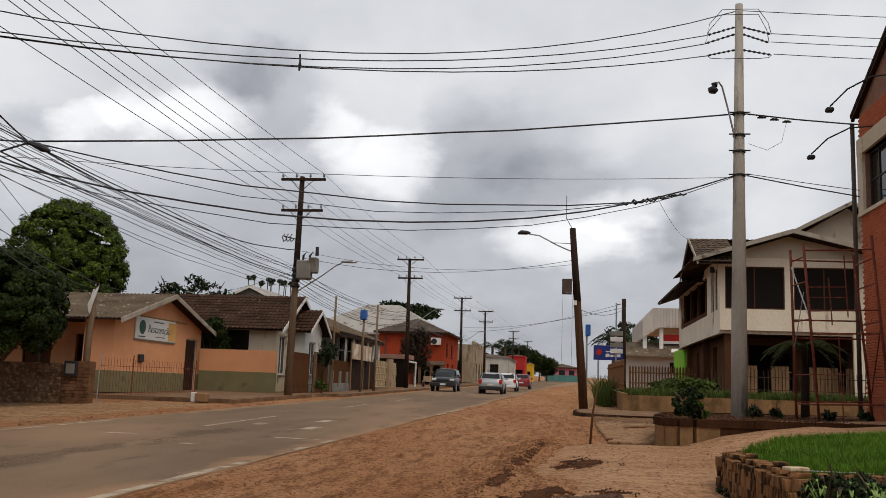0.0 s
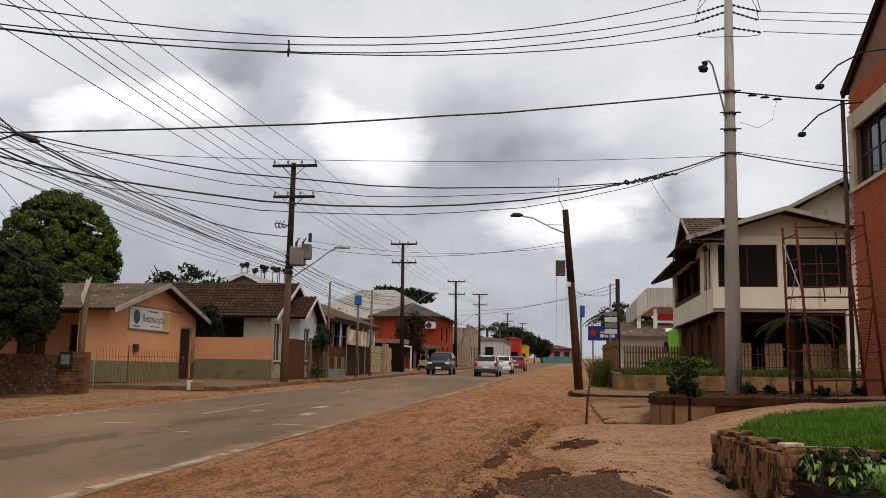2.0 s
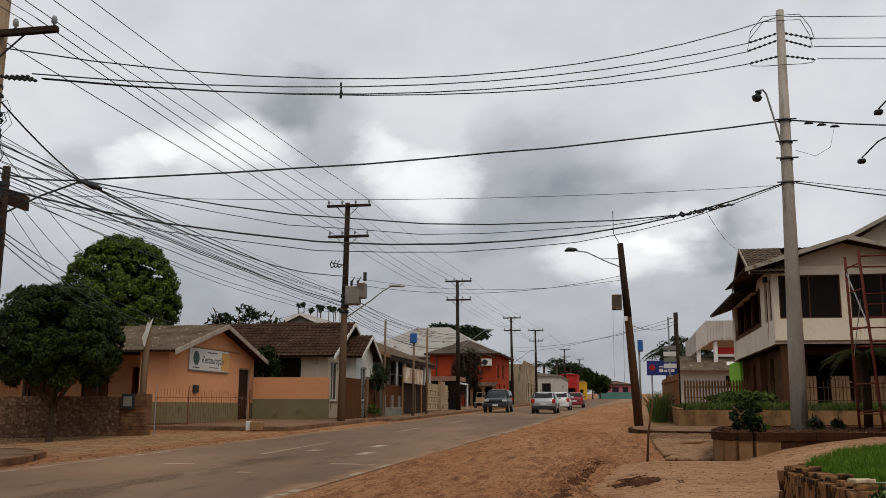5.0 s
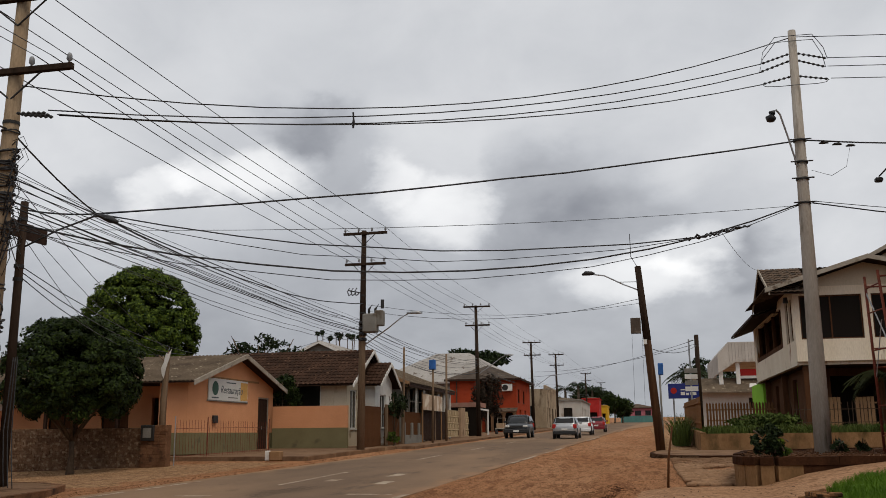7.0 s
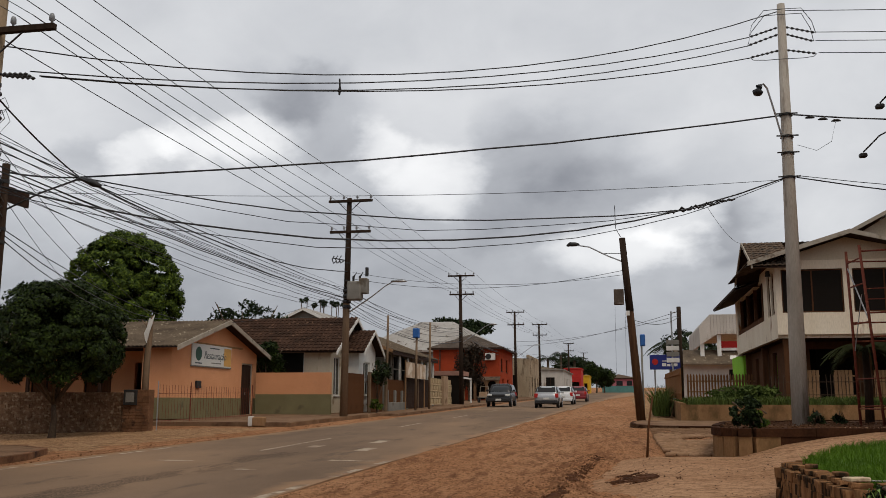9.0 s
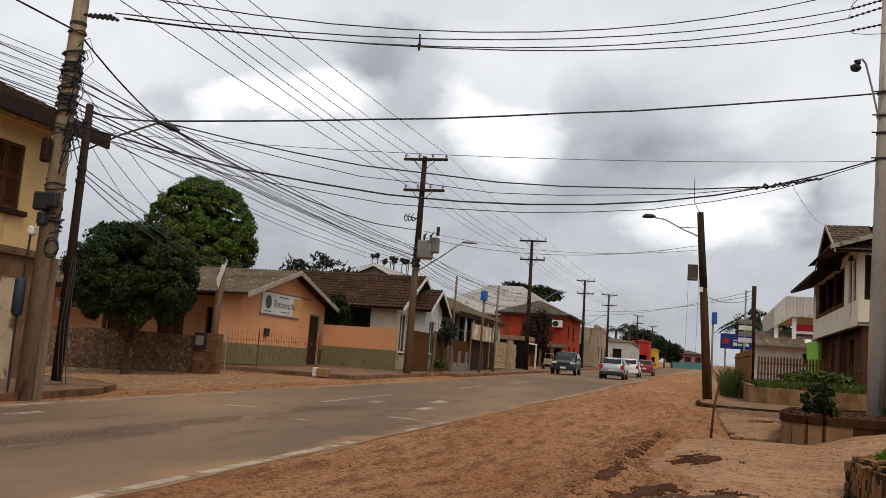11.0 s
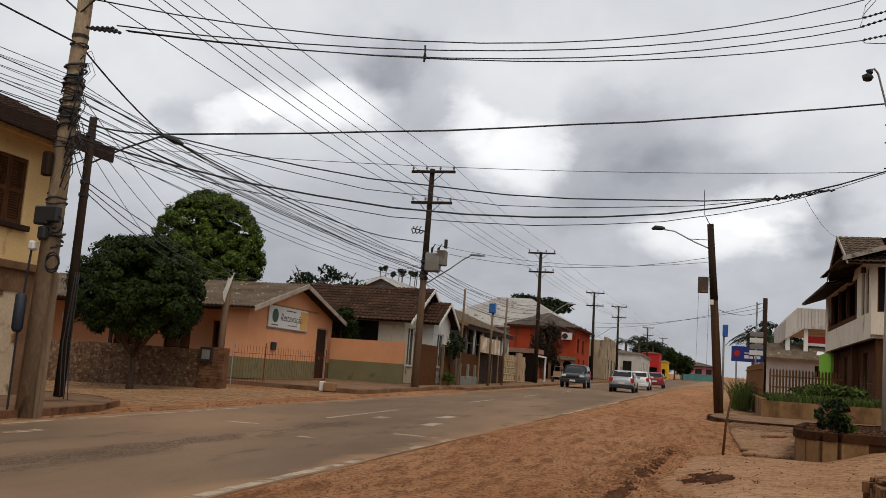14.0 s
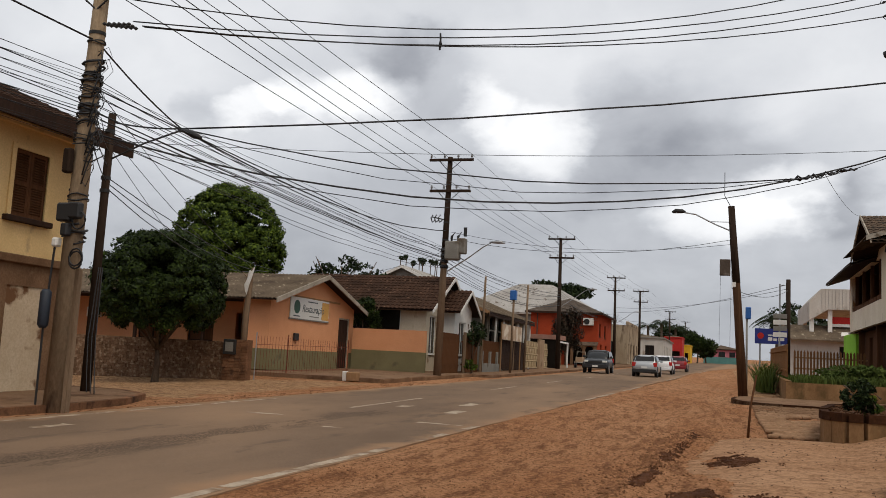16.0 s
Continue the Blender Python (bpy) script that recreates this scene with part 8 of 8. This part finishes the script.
        lf = part("leaf", bm, LEAFPALE, t)
        part("stem", bar([(0, 0, 0), b * 0.6, b], 0.004, 4), LEAFPALE, lf)


LEAFPALE = mat("pale_green_leaf", (0.24, 0.36, 0.09), (0.13, 0.22, 0.045), 0.6, 8, 40, 0.1)
rp = random.Random(9)
for k in range(16):
    broad_plant(2.42 + 0.22 * (k % 6) + rp.uniform(-0.08, 0.08), 8.55 + 0.28 * (k // 6) + rp.uniform(-0.1, 0.1), 0.36, 100 + k)
for k, (x, y) in enumerate(((2.45, 9.4), (2.8, 9.42), (3.2, 9.4), (3.7, 9.35), (2.55, 9.0), (3.0, 9.1), (3.4, 8.9), (2.4, 8.5))):
    tree("litter_weed", "dark tangled weed in leaf litter below the bank", (x, y, 0.38), 0.3, 0.008, (0, 0, 0.18), (0.24, 0.12, 0.19), 16, 420, 0.032, LEAFDARK, 130 + k, "weed", group="litter weeds", size=(0.25, 0.45))
for k, (x, y, z) in enumerate(((1.95, 11.6, 0.02), (2.0, 12.3, 0.12))):
    tree("wall_weed", "small dark weed at the foot of the brick wall", (x, y, z), 0.2, 0.01, (0, 0, 0.1), (0.12, 0.3, 0.12), 8, 300, 0.03, LEAFDARK, 110 + k, "weed", group="wall weeds", size=(0.3, 0.5))

# ---------------------------------------------------------------- scaffold beside the brick building
sc = thing("scaffold", "rusty red tubular scaffold tower on the planted bed", "scaffold", (0, 0, 0))
A0, A1, B0, B1 = (5.62, 24.0, 0.85), (5.55, 24.0, 5.1), (5.9, 23.0, 0.85), (5.62, 23.0, 5.1)
C0, C1, D0, D1 = (7.55, 24.5, 0.9), (7.2, 24.5, 5.1), (7.5, 23.0, 0.95), (7.18, 23.0, 5.35)


def on(a, b, z):
    t = (z - a[2]) / (b[2] - a[2])
    return Vector(a).lerp(Vector(b), t)


for a, b in ((A0, A1), (B0, B1), (C0, C1), (D0, D1)):
    part("upright", bar([a, b], 0.034, 7), RUST, sc, smooth=True)
for (a, b), (c, d), zs in (((A0, A1), (C0, C1), (1.35, 2.9, 3.35, 4.85)), ((B0, B1), (D0, D1), (1.3, 2.95, 3.5, 4.95))):
    for z in zs:
        part("ledger", bar([on(a, b, z), on(c, d, z + 0.05)], 0.022, 6), RUST, sc)
for (a, b), (c, d) in (((A0, A1), (B0, B1)), ((C0, C1), (D0, D1))):
    for z in (1.3, 2.0, 3.3, 4.2, 4.8):
        part("rung", bar([on(a, b, z), on(c, d, z)], 0.018, 6), RUST, sc)
part("diagonal", bar([on(A0, A1, 4.7), on(B0, B1, 3.3)], 0.018, 6), GALV, sc)
part("diagonal", bar([on(A0, A1, 2.6), (5.75, 23.6, 4.0)], 0.012, 6), GALV, sc)
part("diagonal", bar([on(C0, C1, 1.4), on(D0, D1, 3.2)], 0.018, 6), RUST, sc)
for x, z0, z1 in ((6.35, 3.2, 4.35), (6.72, 3.4, 4.9), (6.55, 0.95, 2.95)):
    part("ladder_stile", bar([(x, 23.4, z0), (x - 0.06, 23.4, z1)], 0.016, 6), RUST, sc)
for z in (3.85, 4.1, 2.0):
    part("ladder_rung", bar([(5.8, 23.3, z), (6.7, 23.4, z + 0.03)], 0.014, 6), RUST, sc)

# ---------------------------------------------------------------- things along the east side
st = thing("leaning_stake", "thin leaning brown stake standing in the dirt", "stake", (0.53, 20.2, g(20.2)))
part("stake", bar([(0, 0, -0.15), (0.05, 0, 0.6), (0.16, 0.05, 1.25)], [0.03, 0.026, 0.02], 6), BROWNWOOD, st, smooth=True)
bp2 = thing("service_pole", "slim pole with a blue box beside the dark pole", "pole", (1.0, 45.0, g(45)))
part("shaft", bar([(0, 0, -0.2), (-0.02, 0, 3.7)], [0.05, 0.045], 7), GREY, bp2, smooth=True)
part("blue_box", bx(-0.08, 0.16, -0.14, 0.14, 3.35, 3.9, 0.03), TANKBLUE, bp2, "bright blue plastic box")
pl = thing("wooden_pole", "slim dark wooden pole beside the blue sign", "utility pole", (3.75, 62.0, g(62)), "utility poles")
part("shaft", bar([(0, 0, -0.2), (0, 0, 6.6)], [0.16, 0.14], 9), DARKPOLE, pl, smooth=True)
bs = thing("blue_sign", "blue roadside sign with a red badge and white lettering", "sign", (1.75, 60.0, 3.45))
part("panel", bx(0, 1.85, 0, 0.08, 0, 0.92, 0.01), BLUE, bs)
part("badge", prism(bmesh.new(), [(0.33 + 0.19 * math.cos(a * math.pi / 6), -0.006, 0.48 + 0.19 * math.sin(a * math.pi / 6)) for a in range(12)], (0, 0.005, 0)), REDPAINT, bs, "round red badge")
for x0, x1, z0, z1 in ((0.75, 1.6, 0.5, 0.56), (0.75, 1.0, 0.2, 0.4), (1.05, 1.25, 0.2, 0.34), (1.32, 1.68, 0.2, 0.38)):
    part("text_bar", bx(x0, x1, -0.008, -0.002, z0, z1), WHITEPAINT, bs)
for x in (0.3, 1.5):
    part("post", bar([(x, 0.05, -2.5), (x, 0.05, 0.0)], 0.05, 7), GALV, bs)
ds = thing("sign_post", "post with stacked small direction boards", "sign", (3.0, 58.0, g(58)))
part("post", bar([(0.05, 0, -0.2), (0.05, 0, 6.0)], 0.05, 7), GALV, ds)
for k in range(4):
    part("board", bx(-0.3, 0.45, -0.06, -0.02, 2.9 + 0.36 * k, 3.18 + 0.36 * k, 0.01), GREY if k % 2 else WHITEPAINT, ds)
part("lamp_arm", bar([(0.05, 0, 5.9), (0.3, 0, 5.95)], 0.03, 6), GALV, ds)

# pale canopy hall behind the lot
wb = thing("canopy_hall", "tall pale hall with a sheet-metal front on white columns", "building", (7.0, 88, g(88)))
part("fascia_box", prism(bmesh.new(), [(0.05, 0, 5.2), (0.05, 0, 6.9), (1.0, 0, 8.0), (4.6, 0, 8.0), (4.6, 0, 6.2), (1.6, 0, 6.2)], (0, 14, 0)), WHITEW, wb, "pale ribbed sheet-metal front")
me = mesh_from(bx(0, 0.03, -0.03, 0.0, 6.2, 7.95), "rib", ZINC)
for k in range(13):
    ob = new("rib", me)
    ob.parent = wb
    ob.location = (1.05 + k * 0.28, 0, 0)
for x, y in ((0.1, 0.3), (1.6, 0.3), (0.1, 8)):
    part("column", bx(x, x + 0.35, y, y + 0.35, 0, 6.19 if x > 1 else 5.6), WHITEPAINT, wb)
part("red_band", bx(1.9, 4.6, 0.8, 0.9, 5.0, 5.6), REDPAINT, wb)
part("white_band", bx(1.9, 4.6, 0.78, 0.88, 4.75, 4.99), WHITEPAINT, wb)
part("lean_to_roof", prism(bmesh.new(), [(-2.2, -1.0, 3.4), (4.6, -1.0, 3.4), (4.6, 1.4, 4.75), (-2.2, 1.4, 4.75)], (0, 0, 0.1)), FIBRO, wb)
part("wall", pierced(bmesh.new(), (-2.0, 0, 0), (1, 0), 6.5, 3.5, 0.2, [(4.5, 5.3, 2.1, 3.0)]), WHITEW, wb)
window_in(wb, (-2.0, 0, 0), (1, 0), 4.5, 5.3, 2.1, 3.0, DARKWOOD, 0)
part("skylight", prism(bmesh.new(), [(2.6, -0.3, 3.91), (3.4, -0.3, 3.91), (3.5, 0.3, 4.25), (2.7, 0.3, 4.25)], (0, 0, 0.03)), WHITEPAINT, wb)
gh = thing("lime_house", "narrow lime green house with a white balcony", "house", (7.5, 61.0, 1.5))
part("wall", pierced(bmesh.new(), (0, 0, 0), (1, 0), 4.0, 2.9, 0.2, [(0.5, 1.3, 0.9, 2.4)]), LIME, gh)
part("wall", bx(0, 0.2, 0.2, 6, 0, 2.9), LIME, gh)
for k in range(9):
    part("louvre", prism(bmesh.new(), [(0.5, 0.03, 0.95 + k * 0.16), (0.5, 0.10, 1.05 + k * 0.16), (0.5, 0.11, 1.03 + k * 0.16), (0.5, 0.04, 0.93 + k * 0.16)], (0.8, 0, 0)), IRON, gh)
# black sheet behind the louvres, painted as the darkness within
part("void", bx(0.5, 1.3, 0.21, 0.25, 0.9, 2.4), VOID, gh)
part("balcony", bx(-0.3, 4.0, -0.5, -0.38, 2.9, 3.75), WHITEW, gh, "white balcony parapet")
part("balcony_floor", bx(-0.3, 4.0, -0.5, 1.0, 2.82, 2.9), WHITEW, gh)
part("upper_wall", pierced(bmesh.new(), (0, 1.0, 2.9), (1, 0), 4.0, 2.6, 0.2, [(0.1, 0.9, 0.7, 2.1)]), WHITEW, gh)
window_in(gh, (0, 1.0, 2.9), (1, 0), 0.1, 0.9, 0.7, 2.1, DARKWOOD, 0)


# ---------------------------------------------------------------- cars on the road
def car(label, place, turn, paint, suv=False, estate=False):
    c = thing("car", label, "car", place, "cars", turn=turn)
    L, Wd, H = (4.3, 1.78, 1.66) if suv else (3.95, 1.66, 1.46)
    f0 = -L / 2
    sill, belt = (0.32, 0.98) if suv else (0.24, 0.88)

    def shell(name, stations, cut):
        """A rounded shell through stations (y, low z, high z, half width low, half width high)."""
        bm, rings = bmesh.new(), []
        for y, za, zb, wa, wb_ in stations:
            ring = []
            for q in range(16):
                an = q * math.pi / 8 + math.pi / 16
                c, sn = math.cos(an), math.sin(an)
                u, v_ = math.copysign(abs(c) ** cut, c), math.copysign(abs(sn) ** cut, sn)
                t = (v_ + 1) / 2
                ring.append(bm.verts.new((u * (wa + (wb_ - wa) * t), y, za + (zb - za) * t)))
            rings.append(ring)
        for a, b in zip(rings, rings[1:]):
            for q in range(16):
                bm.faces.new((a[q], a[(q + 1) % 16], b[(q + 1) % 16], b[q]))
        bm.faces.new(rings[0])
        bm.faces.new(rings[-1][::-1])
        part(name, bm, paint, c_, smooth=True)

    c_, hw = c, Wd / 2
    r0, r1 = f0 + 1.1, L / 2 - 0.12
    shell("body", [(f0, sill + 0.14, belt - 0.22, hw * 0.72, hw * 0.66), (f0 + 0.07, sill + 0.04, belt - 0.12, hw * 0.86, hw * 0.80), (f0 + 0.3, sill, belt - 0.02, hw * 0.97, hw * 0.90), (f0 + 0.8, sill, belt + 0.05, hw, hw * 0.93), (f0 + 1.3, sill, belt + 0.10, hw, hw * 0.95),
                   (L / 2 - 0.7, sill, belt + 0.12, hw, hw * 0.95), (L / 2 - 0.2, sill + 0.02, belt + 0.11, hw * 0.97, hw * 0.91), (L / 2 - 0.05, sill + 0.06, belt + 0.04, hw * 0.90, hw * 0.84), (L / 2, sill + 0.16, belt - 0.1, hw * 0.82, hw * 0.76)], 0.42)
    shell("cabin", [(r0 - 0.05, belt - 0.1, belt + 0.08, hw * 0.88, hw * 0.80), (r0 + 0.4, belt - 0.1, (belt + H) / 2 + 0.09, hw * 0.92, hw * 0.78), (r0 + 0.78, belt - 0.1, H - 0.03, hw * 0.93, hw * 0.74), (r0 + 1.25, belt - 0.1, H, hw * 0.93, hw * 0.74), (r1 - 0.55, belt - 0.1, H - 0.02, hw * 0.93, hw * 0.74), (r1 - 0.32, belt - 0.1, H - 0.09, hw * 0.92, hw * 0.74), (r1 + 0.02, belt - 0.1, belt + 0.12, hw * 0.88, hw * 0.82)], 0.36)

    def pane(name, y0, z0, y1, z1, wide0, wide1, push):
        bm = bmesh.new()
        prism(bm, [(-wide0, y0, z0), (wide0, y0, z0), (wide1, y1, z1), (-wide1, y1, z1)], push)
        part(name, bm, GLASS, c)

    pane("windscreen", r0 + 0.08, belt + 0.13, r0 + 0.72, H - 0.08, Wd / 2 - 0.16, Wd / 2 - 0.24, (0, -0.025, 0.02))
    pane("rear_window", r1 - 0.02, belt + 0.14, r1 - 0.36, H - 0.1, Wd / 2 - 0.2, Wd / 2 - 0.26, (0, 0.03, 0.015))
    for s in (-1, 1):
        for y0, y1, y2, y3 in ((r0 + 0.25, r0 + 1.15, r0 + 1.15, r0 + 0.8), (r0 + 1.22, r1 - 0.2, r1 - 0.45, r1 * 0 + r0 + 1.22)):
            bm = bmesh.new()
            xo, xi = Wd / 2 - 0.062, Wd / 2 - 0.185
            prism(bm, [(s * xo, y0, belt + 0.13), (s * xo, y1, belt + 0.13), (s * xi, y2, H - 0.1), (s * xi, y3, H - 0.1)], (s * 0.03, 0, 0.005))
            part("side_window", bm, GLASS, c)
        part("mirror", bx(s * (Wd / 2 + 0.08) - 0.09, s * (Wd / 2 + 0.08) + 0.09, r0 + 0.25, r0 + 0.38, belt + 0.1, belt + 0.24, 0.02), paint, c)
        part("headlight", bx(s * (Wd / 2 - 0.25) - 0.16, s * (Wd / 2 - 0.25) + 0.16, f0 - 0.01, f0 + 0.18, belt - 0.24, belt - 0.1, 0.03), SIGNWHITE, c, "clear headlight")
        part("tail_light", bx(s * (Wd / 2 - 0.13) - 0.12, s * (Wd / 2 - 0.13) + 0.12, L / 2 - 0.14, L / 2 + 0.012, belt - 0.22, belt + 0.06, 0.03), REDPAINT, c, "red tail light")
        for y in (f0 + 0.72, L / 2 - 0.68):
            wr = 0.35 if suv else 0.3
            wh = part("wheel", bar([(s * (Wd / 2 - 0.2), y, wr), (s * (Wd / 2 - 0.18), y, wr), (s * (Wd / 2 - 0.0), y, wr), (s * (Wd / 2 + 0.012), y, wr)], [wr * 0.9, wr, wr, wr * 0.9], 18), BLACK, c, "black tyre", True)
            part("rim", bar([(s * (Wd / 2 + 0.0), y, wr), (s * (Wd / 2 + 0.02), y, wr)], wr * 0.62, 12), GALV, wh, "grey wheel rim")
            part("wheel_arch", bar([(s * (Wd / 2 - 0.1), y, wr + 0.03), (s * (Wd / 2 + 0.004), y, wr + 0.03)], wr + 0.07, 18), BLACK, c)
    part("rear_bumper", bx(-Wd / 2 + 0.06, Wd / 2 - 0.06, L / 2 - 0.12, L / 2 + 0.05, sill + 0.02, sill + 0.26, 0.04), BLACK if suv or estate else paint, c)
    part("front_bumper", bx(-Wd / 2 + 0.06, Wd / 2 - 0.06, f0 - 0.05, f0 + 0.12, sill + 0.02, sill + 0.3, 0.04), BLACK if suv else paint, c)
    part("grille", bx(-0.45, 0.45, f0 - 0.02, f0 + 0.05, belt - 0.3, belt - 0.14, 0.02), IRON, c)
    part("number_plate", bx(-0.2, 0.2, L / 2 + 0.01, L / 2 + 0.03, belt - 0.34, belt - 0.21), SIGNWHITE, c)
    part("number_plate", bx(-0.2, 0.2, f0 - 0.066, f0 - 0.05, sill + 0.1, sill + 0.23), SIGNWHITE, c)
    return c


def carpaint(name, base, metal):
    m = mat(name, base, tuple(v * 0.9 for v in base), 0.3, 1, 20, 0, metal=metal)
    m.node_tree.nodes["Principled BSDF"].inputs["Coat Weight"].default_value = 0.15 if base[0] > 0.1 else 0.0
    return m


SILVER, WHITECAR, DARKCAR, REDCAR = carpaint("silver_car_paint", (0.45, 0.46, 0.47), 0.5), carpaint("white_car_paint", (0.72, 0.72, 0.72), 0), carpaint("dark_car_paint", (0.012, 0.014, 0.016), 0.0), carpaint("red_car_paint", (0.22, 0.02, 0.025), 0.1)
car("silver hatchback driving away along the road", (-5.05, 66.0, g(66) + 0.04), 179.2, SILVER, estate=True)
car("white hatchback driving away along the road", (-4.75, 78.5, g(78.5) + 0.04), 179.2, WHITECAR)
car("dark red hatchback driving away along the road", (-4.2, 93.0, g(93) + 0.04), 179.2, REDCAR)
car("dark sport utility car coming down the road", (-8.75, 69.0, g(69) + 0.04), 0.8, DARKCAR, suv=True)


# ---------------------------------------------------------------- clods, gravel, cobbles
def scatter_stones(name, label, count, where, size, seed, material, flat=0.6):
    """Small irregular stones, too many to count."""
    rng = np.random.default_rng(seed)
    base = np.array([(1, 0, 0), (-1, 0, 0), (0, 1, 0), (0, -1, 0), (0, 0, 1), (0, 0, -1)], float)
    tri = np.array([(0, 2, 4), (2, 1, 4), (1, 3, 4), (3, 0, 4), (2, 0, 5), (1, 2, 5), (3, 1, 5), (0, 3, 5)])
    v, f = [], []
    for i in range(count):
        x, y, z = where(rng)
        s = size * (0.4 + 1.2 * rng.random() ** 2.5)
        p = base * (0.6 + 0.7 * rng.random((6, 1)))
        a = rng.random() * 6.28
        q = np.stack([p[:, 0] * math.cos(a) - p[:, 1] * math.sin(a), p[:, 0] * math.sin(a) + p[:, 1] * math.cos(a), p[:, 2] * flat], 1) * s
        v.append(q + (x, y, z + s * 0.2))
        f.append(tri + 6 * i)
    ob = new(name, raw_mesh(name, np.concatenate(v), np.concatenate(f), material))
    return tagged(ob, label, "stones", kind="stuff")


def verge_point(rng):
    y = 6 + 30 * rng.random() ** 1.6
    x = road_r(y) + 0.15 + (4.9 + 0.02 * y) * rng.random()
    return x, y, ground_z(x, y)


def ridge_point(rng):
    y = 8.5 + 12.5 * rng.random()
    x = -0.95 + 0.05 * (y - 12.5) + rng.normal() * 0.28
    return x, y, ground_z(x, y)


def gravel_point(rng):
    while True:
        x, y = -0.9 + 2.3 * rng.random(), 6.6 + 5.2 * rng.random()
        if ((x - 0.22) / 0.82) ** 2 + ((y - 9.1) / 2.2) ** 2 < 1 + 0.9 * noise.noise((x * 1.6, y * 1.1, 3)):
            return x, y, max(ground_z(x, y), drive_z(x, y))


def kerbside_point(rng):
    y = 6 + 30 * rng.random()
    x = road_l(y) - 0.9 * rng.random() ** 2
    return x, y, ground_z(x, y) + 0.02


CLOD = mat("dirt_clod", (0.27, 0.138, 0.070), (0.13, 0.062, 0.031), 0.95, 6, 40, 0.3)
scatter_stones("dirt_clods", "small clods of reddish dirt strewn over the verge", 16000, verge_point, 0.011, 2, CLOD)
scatter_stones("dirt_clods", "larger clods along the scraped mud ridge", 1800, ridge_point, 0.02, 3, CLOD)
scatter_stones("gravel", "patch of damp dark gravel in the drive", 14000, gravel_point, 0.019, 4, GRAVEL)
scatter_stones("dirt_clods", "dirt and rubble lying along the kerb", 900, kerbside_point, 0.02, 5, CLOD)

# cobbles of the side street, nearest ones as single stones
side = bpy.data.objects["side_street"]
cob_me = mesh_from(bx(-0.11, 0.11, -0.085, 0.085, -0.05, 0.05, 0.03), "cobble", COBBLE, True)
rc = random.Random(6)
joined = bmesh.new()
n_c = 0
for row in range(58):
    for col in range(28):
        y, x = 20.6 + row * 0.215, 1.02 + col * 0.245 + (row % 2) * 0.12
        if in_poly(x, y, outline) or noise.noise((x * 0.8, y * 0.5, 3)) > 0.28:
            continue
        z = g(y) + 0.03 + rc.uniform(-0.012, 0.008)
        if n_c < 300:
            ob = new("cobble", cob_me)
            ob.parent = side
            ob.matrix_basis = pose(x + rc.uniform(-0.02, 0.02), y, z, rc.uniform(-4, 4), rc.uniform(-4, 4), rc.uniform(-12, 12))
            n_c += 1
        else:
            box(joined, x - 0.1, x + 0.1, y - 0.08, y + 0.08, z - 0.03, z + 0.045)
rest = part("cobbles", joined, COBBLE, side)
tagged(rest, "dusty cobbles further along", kind="stuff")


def bed_point(rng):
    while True:
        x, y = 2.2 + 7 * rng.random(), 19.5 + 8 * rng.random()
        if in_poly(x, y, outline):
            return x, y, BED_Z - 0.0


def drive_point(rng):
    x, y = 0.2 + 2.6 * rng.random(), 8 + 11 * rng.random()
    return x, y, max(ground_z(x, y), drive_z(x, y))


scatter_stones("soil_clods", "dark crumbs of soil and litter on the bed", 2500, bed_point, 0.03, 12, SOIL)
scatter_stones("grit", "scattered grit and small stones on the drive", 700, drive_point, 0.012, 13, GRAVEL)


def mud_z(x, y):
    """Wet mud shows along the scraped ridge and round the gravel."""
    mid_x = -0.95 + 0.05 * (y - 12.5) + 0.12 * noise.noise((y * 0.7, 2, 2))
    a = 0.8 * math.exp(-((x - mid_x - 0.12) / 0.13) ** 2) * min(1, max(0, (21.5 - y) / 2), max(0, (y - 8) / 2))
    r = math.sqrt(((x - 0.1) / 0.95) ** 2 + ((y - 9.5) / 2.2) ** 2)
    b = math.exp(-((r - 1.0) / 0.25) ** 2) * (0.62 if x > 0 else 0.9) + math.exp(-((x - 0.25) / 0.5) ** 2 - ((y - 15.4) / 1.2) ** 2)
    k = max(a, b) + 0.55 * noise.noise((x * 1.7, y * 0.9, 21)) + 0.45 * noise.noise((x * 5, y * 3.5, 22)) - 0.74
    return max(ground_z(x, y), drive_z(x, y)) + max(-0.03, min(0.014, 0.06 * k)) + (0.012 * noise.noise((x * 9, y * 7, 4)) if k > 0 else 0)


patch("mud", "dark wet mud beside the gravel and along the scraped ridge", "mud", [-2.0 + 0.08 * i for i in range(50)], [7.5 + 0.12 * i for i in range(120)], mud_z, MUD)


def mud_point(rng):
    while True:
        x, y = -1.6 + 3.2 * rng.random(), 7.5 + 13.5 * rng.random()
        k = mud_z(x, y) - max(ground_z(x, y), drive_z(x, y))
        if k > -0.012 + 0.012 * rng.random():
            return x, y, max(ground_z(x, y), drive_z(x, y)) + 0.004


scatter_stones("mud_crumbs", "dark wet crumbs of churned mud", 5000, mud_point, 0.013, 31, MUD, 0.7)
